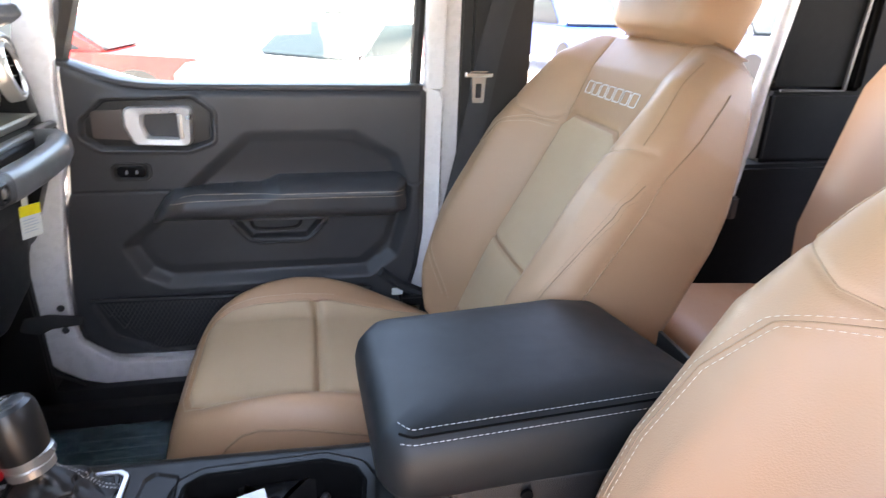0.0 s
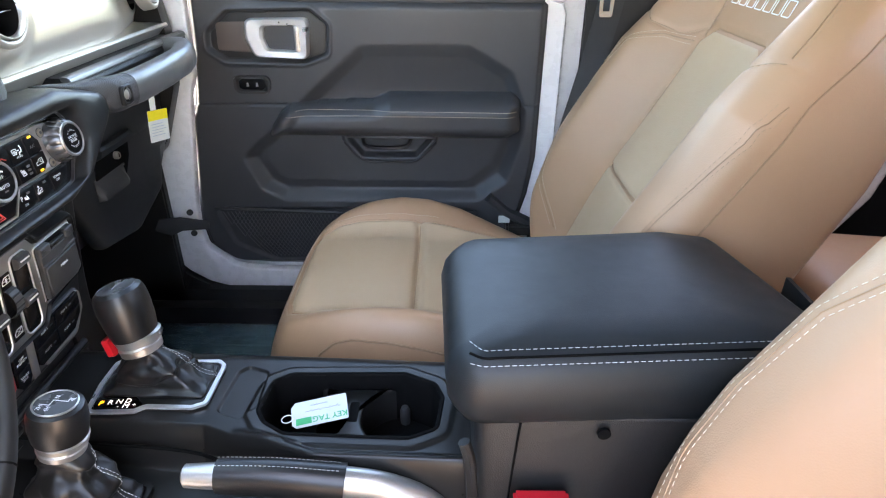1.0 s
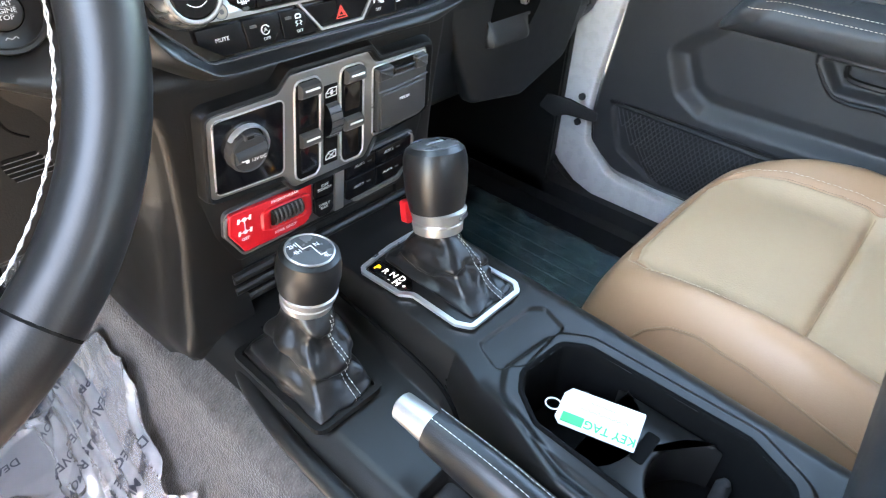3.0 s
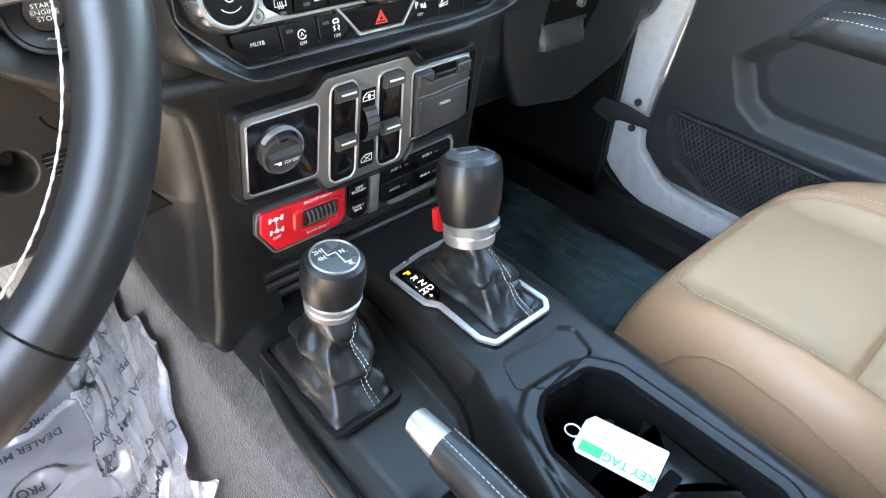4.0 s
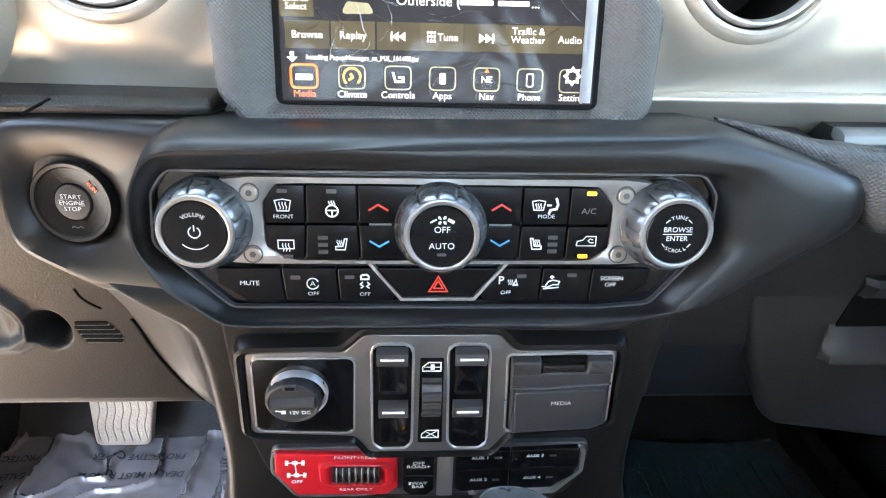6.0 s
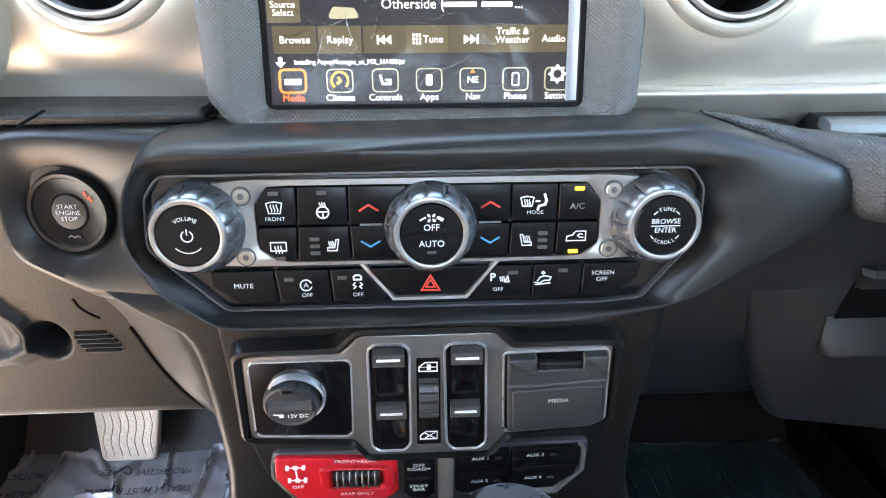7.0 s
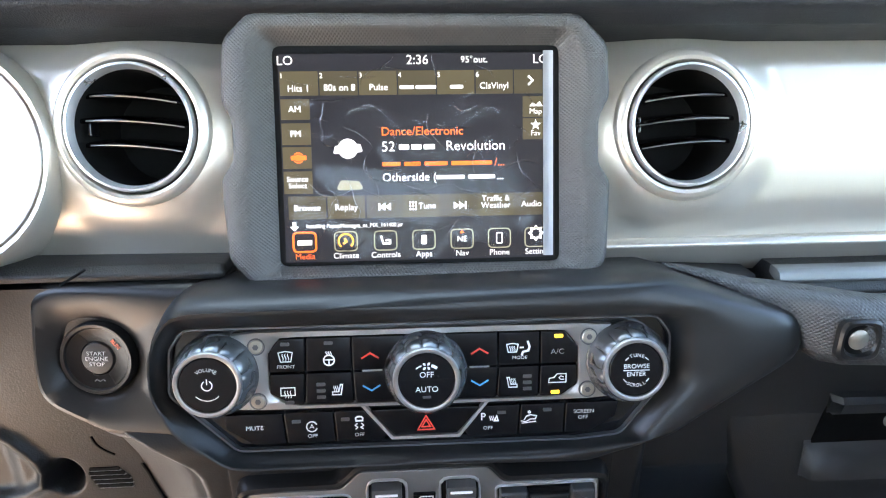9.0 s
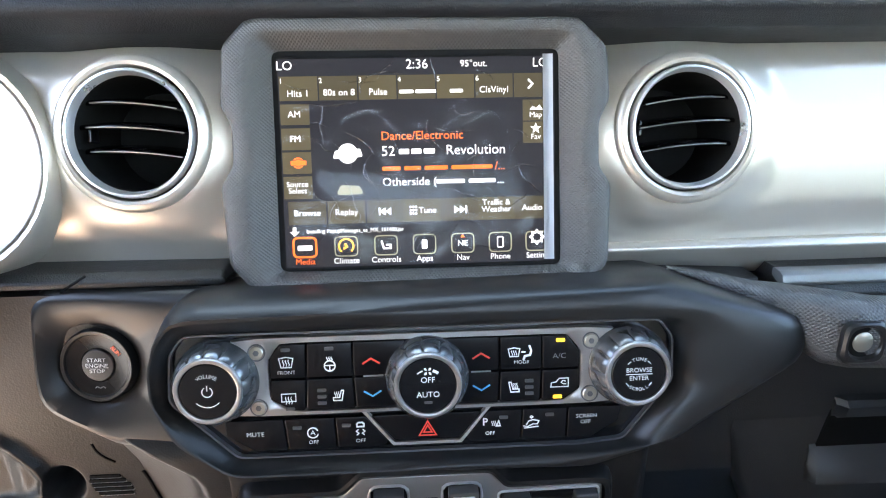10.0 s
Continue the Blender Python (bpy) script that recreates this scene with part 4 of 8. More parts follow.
part("panel_base", slab(inset(COWL_IN, -0.0005), -0.02, -0.0050, HVAC), GLOSS, hv, "gloss black backing plate")
part("panel_rim", stroke([(p.x, p.y) for p in inset(COWL_IN, 0.0008)], 0.0012, -0.0048, 0.0042, HVAC, closed=True), GUN, hv, "thin dark metal rim")
# satin frame with the window for the keys
KEY_WINDOW = [(-0.086, 0.0052), (0.086, 0.0048), (0.0945, -0.006), (0.0945, -0.030), (0.084, -0.0375), (-0.080, -0.0375), (-0.0935, -0.030), (-0.0935, -0.005)]
part("satin_frame", collar(rounded([(-0.115, 0.0086), (0.115, 0.0086), (0.118, -0.0396), (-0.118, -0.0396)], 0.004), rounded(KEY_WINDOW, 0.005), [(0, -0.0055), (0, -0.001), (0.06, -0.0003), (0.94, -0.0003), (1, -0.001), (1, -0.006)], HVAC, 160), FRAME_METAL, hv, "satin metal frame")
part("chevron_trim", stroke([(-0.0385, -0.0388), (-0.0205, -0.0608), (0.0205, -0.0608), (0.0385, -0.0388)], 0.0018, -0.005, 0.0046, HVAC), SATIN, hv, "satin metal chevron")
SCREW = material("brass_toned_steel", (0.34, 0.31, 0.26), 0.38, metal=0.8, vary=0.1)
for x, y in ((-0.0996, 0.0), (-0.1001, -0.0339), (0.1006, 0.0), (0.1001, -0.0335)):
    sc = part("screw", revolve([(0.0044, -0.001), (0.0043, 0.0004), (0.0038, 0.0009), (0.0028, 0.0010), (0.0, 0.0008)], at2(HVAC, x, y), 24, caps=(False, False)), SCREW, hv)
    part("washer", revolve([(0.0054, -0.0004), (0.0052, 0.0003), (0.0046, 0.0002), (0.0044, -0.001)], at2(HVAC, x, y), 32, caps=(False, False)), GUN, sc)
    part("socket", revolve([(0.0019, 0.0006), (0.0018, 0.0012), (0.0, 0.0012)], at2(HVAC, x, y), 6, caps=(False, False)), GUN, sc)


def key(poly, h=0.0, r=0.0012, mat=KEY, parent=None, name="key"):
    return part(name, slab(rounded(poly, r, 3), -0.0055, h, HVAC, 0.0007), mat, parent or hv)


g = 0.0004
k_front = key([(-0.0855, 0.0045), (-0.0705 - g, 0.0045), (-0.0712 - g, -0.0165), (-0.0928, -0.0165), (-0.0928, -0.0045)])
k_wheel = key([(-0.0705 + g, 0.0045), (-0.0435 - g, 0.0045), (-0.0435 - g, -0.0165), (-0.0712 + g, -0.0165)])
k_warm = key([(-0.0435 + g, 0.0045), (-0.012, 0.0045), (-0.012, -0.0165), (-0.0435 + g, -0.0165)])
k_rear = key([(-0.0928, -0.0175), (-0.0712 - g, -0.0175), (-0.0725 - g, -0.0368), (-0.080, -0.0368), (-0.0928, -0.0295)])
k_heat = key([(-0.0712 + g, -0.0175), (-0.0435 - g, -0.0175), (-0.0425 - g, -0.0368), (-0.0725 + g, -0.0368)])
k_cool = key([(-0.0435 + g, -0.0175), (-0.012, -0.0175), (-0.012, -0.0368), (-0.0425 + g, -0.0368)])
k_warm2 = key([(0.013, 0.0045), (0.0448 - g, 0.0045), (0.0448 - g, -0.0165), (0.013, -0.0165)])
k_mode = key([(0.0448 + g, 0.0042), (0.0705 - g, 0.0042), (0.0705 - g, -0.0165), (0.0448 + g, -0.0165)])
k_ac = key([(0.0705 + g, 0.0042), (0.0855, 0.0042), (0.0938, -0.006), (0.0938, -0.0165), (0.0705 + g, -0.0165)])
k_cool2 = key([(0.013, -0.0175), (0.0448 - g, -0.0175), (0.0440 - g, -0.0368), (0.013, -0.0368)])
k_heat2 = key([(0.0448 + g, -0.0175), (0.0705 - g, -0.0175), (0.0700 - g, -0.0368), (0.0440 + g, -0.0368)])
k_recirc = key([(0.0705 + g, -0.0175), (0.0938, -0.0175), (0.0938, -0.0298), (0.084, -0.0368), (0.0700 + g, -0.0368)])
# lower row
k_mute = key([(-0.1215, -0.0425), (-0.0865 - g, -0.0425), (-0.0845 - g, -0.0622), (-0.104, -0.0622), (-0.1205, -0.0515)], -0.001)
k_stop = key([(-0.0865 + g, -0.0425), (-0.056 - g, -0.0425), (-0.0548 - g, -0.0622), (-0.0845 + g, -0.0622)], -0.001)
k_esp = key([(-0.056 + g, -0.0425), (-0.0375, -0.0425), (-0.0238, -0.0585), (-0.0262, -0.0622), (-0.0548 + g, -0.0622)], -0.001)
k_haz = key([(-0.0345, -0.0425), (-0.0195, -0.0592), (0.0195, -0.0592), (0.0345, -0.0425)], -0.0012)
k_park = key([(0.0375, -0.0425), (0.0588 - g, -0.0425), (0.0575 - g, -0.0622), (0.0262, -0.0622), (0.0238, -0.0585)], -0.001)
k_hill = key([(0.0588 + g, -0.0425), (0.087 - g, -0.0425), (0.086 - g, -0.0622), (0.0575 + g, -0.0622)], -0.001)
k_scr = key([(0.087 + g, -0.0425), (0.1205, -0.0425), (0.1185, -0.052), (0.102, -0.0622), (0.086 + g, -0.0622)], -0.001)
T = 0.0003


def line(key_ob, pts, mat=INK, w=0.0006, x=0.0, y=0.0, closed=False, scale=1.0, z=T):
    return part("symbol", stroke([(x + a * scale, y + b * scale) for a, b in pts], w, z - 0.0003, 0.0004, HVAC, closed=closed), mat, key_ob)


def label_on(key_ob, words, x, y, size=0.0036, mat=INK, z=T):
    return writing(words, size, at2(HVAC, x, y, z), mat, key_ob, bold=-0.00005, wide=1.1)


def heat_lines(key_ob, x, y, n=3, gap=0.0016, h=0.004, z=T):
    for i in range(n):
        cx = x + (i - (n - 1) / 2) * gap
        line(key_ob, [(cx + 0.0004 * math.sin(6 * t), y - h / 2 + h * t) for t in (0, 0.25, 0.5, 0.75, 1)], w=0.00045, z=z)


def lamp(key_ob, x, y, on=False, z=T):
    part("lamp", slab(box2(x - 0.0026, y - 0.0010, x + 0.0026, y + 0.0010, 0.0004, 2), z - 0.0003, z + 0.0004, HVAC), LED if on else LED_OFF, key_ob)


fan = [(-0.0042, 0.0028), (0.0, 0.0036), (0.0042, 0.0028), (0.003, -0.0028), (-0.003, -0.0028)]
line(k_front, fan, x=-0.0826, y=-0.0068, closed=True, w=0.0005)
heat_lines(k_front, -0.0826, -0.0068)
label_on(k_front, "FRONT", -0.0826, -0.0128, 0.0030)
lamp(k_front, -0.0826, 0.0012)
line(k_wheel, [(0.0032 * math.cos(a), 0.0032 * math.sin(a)) for a in np.linspace(0, 6.28, 17)[:-1]], x=-0.057, y=-0.0095, closed=True, w=0.0007)
line(k_wheel, [(-0.003, 0), (0.003, 0)], x=-0.057, y=-0.0092)
line(k_wheel, [(0, 0), (0, -0.003)], x=-0.057, y=-0.0095)
heat_lines(k_wheel, -0.057, -0.0052, gap=0.0013, h=0.0025)
lamp(k_wheel, -0.057, 0.0012)
chev = [(-0.0052, -0.0016), (0, 0.0016), (0.0052, -0.0016)]
line(k_warm, chev, INK_RED, 0.0010, -0.0325, -0.0075)
line(k_warm2, chev, INK_RED, 0.0010, 0.0335, -0.0070)
line(k_cool, [(a, -b) for a, b in chev], INK_BLUE, 0.0009, -0.0322, -0.0278)
line(k_cool2, [(a, -b) for a, b in chev], INK_BLUE, 0.0009, 0.0335, -0.0270)
line(k_rear, [(-0.0042, 0.0026), (0.0042, 0.0026), (0.0042, -0.0022), (-0.0042, -0.0022)], x=-0.0822, y=-0.0285, closed=True, w=0.0005)
heat_lines(k_rear, -0.0822, -0.0300, h=0.0045)
lamp(k_rear, -0.0815, -0.0352)
seat_icon = [(-0.003, 0.0032), (-0.0016, 0.0032), (-0.0006, -0.0012), (0.0032, -0.0012), (0.0032, -0.0030), (-0.0018, -0.0030)]
for kk, x, y, s in ((k_heat, -0.0525, -0.0282, -1), (k_heat2, 0.0532, -0.0275, 1)):
    line(kk, [(s * a, b) for a, b in seat_icon], x=x, y=y, closed=True, w=0.0006)
    heat_lines(kk, x + s * 0.001, y + 0.0008, gap=0.0011, h=0.0034)
    for i in range(3):
        lamp(kk, x - 0.010 if s < 0 else x + 0.0095, y + 0.0038 - 0.0040 * i)
label_on(k_mode, "MODE", 0.0580, -0.0118, 0.0030)
line(k_mode, fan, x=0.0535, y=-0.0058, closed=True, w=0.0005, scale=0.85)
heat_lines(k_mode, 0.0535, -0.0060, gap=0.0013, h=0.003)
line(k_mode, [(0.0580, -0.0055), (0.0605, -0.0055)], w=0.0009)
line(k_mode, [(0.0628, -0.0015), (0.0640, -0.0050), (0.0632, -0.0075), (0.0600, -0.0082), (0.0592, -0.0105)], w=0.0012)
label_on(k_ac, "A/C", 0.0812, -0.0088, 0.0046, INK_DIM)
lamp(k_ac, 0.0818, 0.0012, True)
line(k_recirc, [(-0.0055, -0.0022), (-0.0052, 0.0004), (-0.0022, 0.0010), (-0.0004, 0.0032), (0.0052, 0.0032), (0.0052, -0.0022)], x=0.0815, y=-0.0262, closed=True, w=0.0005)
line(k_recirc, [(0.0026, 0.0012), (0.001, 0.0018), (-0.0002, 0.0006), (0.001, -0.0004), (0.003, -0.0004)], x=0.0825, y=-0.0262, w=0.0005)
lamp(k_recirc, 0.0800, -0.0345, True)
Z2 = -0.0006
label_on(k_mute, "MUTE", -0.1035, -0.0512, 0.0038, z=Z2)
label_on(k_stop, "OFF", -0.0690, -0.0575, 0.0032, z=Z2)
line(k_stop, [(0.0032 * math.cos(a), 0.0032 * math.sin(a)) for a in np.linspace(0.4, 6.0, 16)], x=-0.0692, y=-0.0515, w=0.0006, z=Z2)
label_on(k_stop, "A", -0.0692, -0.0515, 0.0042, z=Z2)
lamp(k_stop, -0.0785, -0.0478, z=Z2)
label_on(k_esp, "OFF", -0.0405, -0.0578, 0.0032, z=Z2)
line(k_esp, [(-0.002, -0.001), (-0.0022, 0.0006), (-0.0012, 0.0016), (0.0012, 0.0016), (0.0022, 0.0006), (0.002, -0.001)], x=-0.0405, y=-0.0478, closed=True, w=0.0009, z=Z2)
for s in (-1, 1):
    line(k_esp, [(-0.0405 + s * 0.0012, -0.0505), (-0.0405 + s * 0.0026, -0.0518), (-0.0405 + s * 0.0010, -0.0530), (-0.0405 + s * 0.0024, -0.0542)], w=0.0006, z=Z2)
lamp(k_esp, -0.0490, -0.0475, z=Z2)
for r in (0.0052, 0.0026):
    line(k_haz, [(0, r), (r * 1.0, -r * 0.72), (-r * 1.0, -r * 0.72)], INK_RED, 0.0007, 0.0003, -0.0525, closed=True, z=-0.0008)
writing("P", 0.0066, at2(HVAC, 0.0355, -0.0495, Z2), INK, k_park, bold=0.0001)
heat_lines(k_park, 0.0410, -0.0505, gap=0.0011, h=0.003, z=Z2)
line(k_park, [(0.0425, -0.0522), (0.0440, -0.0490), (0.0448, -0.0522)], w=0.0008, closed=True, z=Z2)
label_on(k_park, "OFF", 0.0385, -0.0568, 0.0032, z=Z2)
lamp(k_park, 0.0470, -0.0468, z=Z2)
line(k_hill, [(0.0590, -0.0530), (0.0620, -0.0536), (0.0650, -0.0520), (0.0680, -0.0520), (0.0688, -0.0500), (0.0650, -0.0492), (0.0625, -0.0500), (0.0610, -0.0525)], w=0.0006, z=Z2)
line(k_hill, [(0.0596, -0.0545), (0.0686, -0.0536)], w=0.0006, z=Z2)
line(k_hill, [(0.0642, -0.0482), (0.0652, -0.0474), (0.0642, -0.0466), (0.0634, -0.0474)], w=0.0005, closed=True, z=Z2)
lamp(k_hill, 0.0755, -0.0462, z=Z2)
label_on(k_scr, "SCREEN", 0.0985, -0.0482, 0.0034, z=Z2)
label_on(k_scr, "OFF", 0.0980, -0.0520, 0.0034, z=Z2)
for x in (-0.0315, 0.0335):
    part("divider", stroke([(x - 0.006, -0.0170), (x + 0.006, -0.0170)], 0.0009, -0.002, 0.0016, HVAC), INK_DIM, hv)


def knob(x, y, words, r=0.0242):
    m = at2(HVAC, x, y, 0.0, 0)
    # a dozen shallow scallops between narrow grooves, fading out at the skirt and the shoulder
    grip = lambda a, h: (0.0013 * abs(math.cos(6.5 * a)) ** 0.45 - 0.0009) * max(0.0, min(1.0, (h - 0.0030) / 0.003)) * max(0.0, min(1.0, (0.0175 - h) / 0.003))
    k = part("knob", revolve([(r + 0.0006, -0.006), (r + 0.0006, 0.0022), (r - 0.0002, 0.0036), (r - 0.0006, 0.0050), (r - 0.0012, 0.0080), (r - 0.0022, 0.0118), (r - 0.0034, 0.0142), (r - 0.0048, 0.0160)], m, 208, caps=(False, False), wave=grip), material_knob, hv, "dark satin knob with scalloped grip")
    part("rim", revolve([(r - 0.0046, 0.0150), (r - 0.0048, 0.0166), (r - 0.0054, 0.0174), (r - 0.0068, 0.0176), (r - 0.0076, 0.0172), (r - 0.0078, 0.0160)], m, 96, caps=(False, False)), FRAME_METAL, k, "satin metal rim")
    part("face", revolve([(r - 0.0079, 0.012), (r - 0.0080, 0.0166), (r - 0.0086, 0.0172), (0.0, 0.0174)], m, 64, caps=(False, False)), KEY, k)
    return m, k


material_knob = material("knob_metal", (0.13, 0.132, 0.135), 0.25, metal=0.65, vary=0.08)
m, face = knob(-0.1236, -0.0163, "")
zf = 0.0176


def arc_words(words, m, radius, start, gap, size, parent, flip=False):
    for i, ch in enumerate(words):
        a = start - gap * i if not flip else start + gap * i
        writing(ch, size, at2(m, radius * math.cos(radians(a)), radius * math.sin(radians(a)), zf, a - 90 if not flip else a + 90), INK, parent, bold=-0.00004)


arc_words("VOLUME", m, 0.0092, 122, 13.0, 0.0031, face)
part("symbol", stroke([(0.0029 * math.cos(a), 0.0029 * math.sin(a)) for a in np.linspace(2.1, 7.3, 18)], 0.0005, zf - 0.0002, 0.0003, m), INK, face)
part("symbol", stroke([(0, 0.0006), (0, 0.0038)], 0.0005, zf - 0.0002, 0.0003, m), INK, face)
part("symbol", stroke([(0.0090 * math.cos(a), 0.0090 * math.sin(a)) for a in np.linspace(3.9, 5.5, 12)], 0.0004, zf - 0.0002, 0.0003, m), INK, face)
m, face = knob(0.1240, -0.0160, "")
arc_words("TUNE", m, 0.0092, 112, 15, 0.0030, face)
arc_words("SCROLL", m, 0.0092, 238, 12.5, 0.0029, face, True)
for turn in (130, 50, 222, 318):
    part("symbol", stroke([(0.0092 * math.cos(radians(turn + q)), 0.0092 * math.sin(radians(turn + q))) for q in (-8, 0, 8)], 0.0004, zf - 0.0002, 0.0003, m), INK, face)
writing("BROWSE", 0.0039, at2(m, 0, 0.0024, zf), INK, face, bold=-0.00004)
writing("ENTER", 0.0039, at2(m, 0, -0.0024, zf), INK, face, bold=-0.00004)
part("rule", stroke([(-0.0078, 0), (0.0078, 0)], 0.0003, zf - 0.0002, 0.0003, m), INK, face)
m, face = knob(0.0008, -0.0180, "", 0.0244)
part("split", stroke([(-0.0160, 0.0006), (0.0160, 0.0006)], 0.0007, zf - 0.0005, 0.0004, m), PIT, face)
writing("OFF", 0.0048, at2(m, 0, 0.0036, zf), INK, face, bold=-0.00004)
writing("AUTO", 0.0048, at2(m, 0, -0.0052, zf), INK, face, bold=-0.00004)
part("lamp", slab(box2(-0.0024, -0.0106, 0.0024, -0.0092, 0.0004, 2), zf - 0.0005, zf, m), LED_OFF, face)
for a0 in range(4):
    part("symbol", slab(rounded([(0.0002, 0.0003), (0.0018, 0.0008), (0.0022, 0.0022), (0.0008, 0.0020)], 0.0004, 2), zf - 0.0003, zf + 0.0001, at2(m, 0, 0.0088, 0, 90 * a0)), INK, face)
for s, w in ((-1, 0.0007), (1, 0.0016)):
    part("symbol", stroke([(s * 0.0098 * math.sin(a), 0.0098 * math.cos(a) - 0.0002) for a in (0.30, 0.48, 0.66)], w, zf - 0.0002, 0.0003, m), INK, face)

# ---- touchscreen ----
unit = thing("touchscreen", "upright touchscreen in a textured dark grey bezel", "touchscreen")
DIAMOND = material("textured_bezel", (0.088, 0.084, 0.081), 0.27, metal=0.5, diamonds=10.5, grain=0.8, grain_size=620, vary=0.05)
BZ = [(-0.101, 0.0865), (0.101, 0.0845), (0.121, 0.066), (0.1228, 0.033), (0.1155, 0.019), (0.1155, -0.010), (0.1235, -0.0205), (0.1215, -0.074), (0.1075, -0.0845), (-0.1070, -0.083), (-0.1215, -0.067), (-0.1245, -0.017), (-0.1158, -0.004), (-0.1158, 0.021), (-0.122, 0.032), (-0.1195, 0.069)]
WIN = rounded([(-0.0895, 0.0655), (0.0900, 0.0650), (0.0905, -0.0725), (-0.0900, -0.0720)], 0.005)
part("bezel", collar(rounded(BZ, 0.013), WIN, [(0.0, -0.045), (0.0, -0.004), (0.04, 0.002), (0.10, 0.0058), (0.18, 0.0080), (0.28, 0.0088), (0.50, 0.0086), (0.56, 0.0080), (0.62, 0.0066), (0.94, -0.0014), (1.0, -0.0024), (1.0, -0.006)], SCR, 260), DIAMOND, unit, "dark grey bezel with fine diamond texture")
part("glass_border", slab(inset(WIN, -0.001), -0.012, -0.0028, SCR), DEEP, unit, "black border")
W0, W1, H0, H1 = -0.0862, 0.0872, -0.0695, 0.0605


LCD = 0.085


def glow(name, color, strength):
    return material(name, color, 0.3, emit=strength * LCD, spec=0.04)


display = part("display", slab(box2(W0, H0, W1, H1), -0.0028, -0.0024, SCR), glow("screen_background", (0.018, 0.018, 0.022), 1.0), unit, "lit radio screen")
LITW, LITO, TAB = glow("screen_white", (0.9, 0.9, 0.88), 1.0), glow("screen_orange", (1.0, 0.16, 0.03), 1.0), glow("screen_tab", (0.064, 0.055, 0.033), 1.0)
TABD, LITG = glow("screen_tab_dark", (0.052, 0.045, 0.029), 1.0), glow("screen_grey", (0.23, 0.22, 0.15), 1.0)
ZS = -0.0022


def sx(px):
    return W0 + (px - 498) / 485 * (W1 - W0)


def sy(py):
    return H1 - (py - 100) / 369 * (H1 - H0)


def tile(x0, y0, x1, y1, mat, z=0.0, r=0.0):
    return part("tile", slab(box2(sx(x0), sy(y1), sx(x1), sy(y0), r), -0.0024, -0.0023 + z, SCR), mat, display)


def words(s, px, py, size, mat=None, align="CENTER"):
    return writing(s, size * 0.93, at2(SCR, sx(px), sy(py), ZS), mat or LITW, display, bold=-0.00004, align=align)


def bar(x0, y0, x1, y1, mat=None):
    return part("word_bar", slab(box2(sx(x0), sy(y1), sx(x1), sy(y0), 0.0006, 2), -0.0024, ZS, SCR), mat or LITW, display)


words("LO", 510, 112, 0.0085)
words("2:36", 740, 112, 0.0088)
words("95°out.", 840, 112, 0.0062)
words("LO", 958, 112, 0.0085)
for i in range(6):
    tile(500 + 68.5 * i, 130, 566 + 68.5 * i, 172, TAB if i % 2 == 0 else TABD)
    words(str(i + 1), 503 + 68.5 * i, 138, 0.0048)
words("Hits 1", 532, 160, 0.0061)
words("80s on 8", 603, 159, 0.0061)
words("Pulse", 671, 159, 0.0061)
for a, b in ((708, 733), (736, 772), (797, 820)):
    bar(a, 156, b, 162)
words("ClsVinyl", 875, 158, 0.0061)
tile(911, 130, 962, 172, TABD)
part("symbol", stroke([(sx(936), sy(141)), (sx(944), sy(149)), (sx(936), sy(157))], 0.0012, -0.0024, 0.0003, SCR), LITW, display)
for y0, y1, s in ((178, 214, "AM"), (220, 258, "FM"), (262, 300, ""), (305, 345, "Source\nSelect")):
    tile(500, y0, 550, y1, TAB)
    if s:
        words(s, 524, (y0 + y1) / 2, 0.0052 if "\n" in s else 0.0060)
for k in range(4):
    part("symbol", stroke([(sx(527) + r * math.cos(a), sy(281) + r * math.sin(a)) for r in (0.0018 + 0.0013 * (k % 2),) for a in (np.linspace(0.6, 2.5, 7) if k < 2 else np.linspace(3.8, 5.7, 7))], 0.0007, -0.0024, 0.0003, SCR), LITO, display)
bar(514, 277, 541, 285, LITO)
for y0, y1, s in ((177, 214, "Map"), (216, 254, "Fav")):
    tile(926, y0, 972, y1, TAB)
    words(s, 949, y0 + 27, 0.0052)
part("symbol", slab([Vector((sx(949) + (0.0036 if i % 2 == 0 else 0.0015) * math.sin(math.pi * i / 5), sy(228) + (0.0036 if i % 2 == 0 else 0.0015) * math.cos(math.pi * i / 5))) for i in range(10)], -0.0024, ZS, SCR), LITW, display)
part("symbol", slab([Vector((sx(938), sy(195))), Vector((sx(944), sy(188))), Vector((sx(950), sy(192))), Vector((sx(956), sy(186))), Vector((sx(962), sy(195)))][::-1], -0.0024, ZS, SCR), LITW, display)
words("Dance/Electronic", 673, 237, 0.0081, LITO, "LEFT")
words("52", 673, 264, 0.0095, align="LEFT")
for a, b in ((704, 722), (726, 744), (748, 768)):
    bar(a, 260, b, 269)
words("Revolution", 787, 264, 0.0094, align="LEFT")
for a, b in ((674, 706), (713, 742), (749, 790), (797, 870)):
    bar(a, 291, b, 298, LITO)
words("/...", 874, 294, 0.0078, LITO, "LEFT")
words("Otherside (", 673, 319, 0.0079, align="LEFT")
for a, b in ((769, 820), (827, 875)):
    bar(a, 316, b, 323)
words("...", 878, 319, 0.0078, align="LEFT")
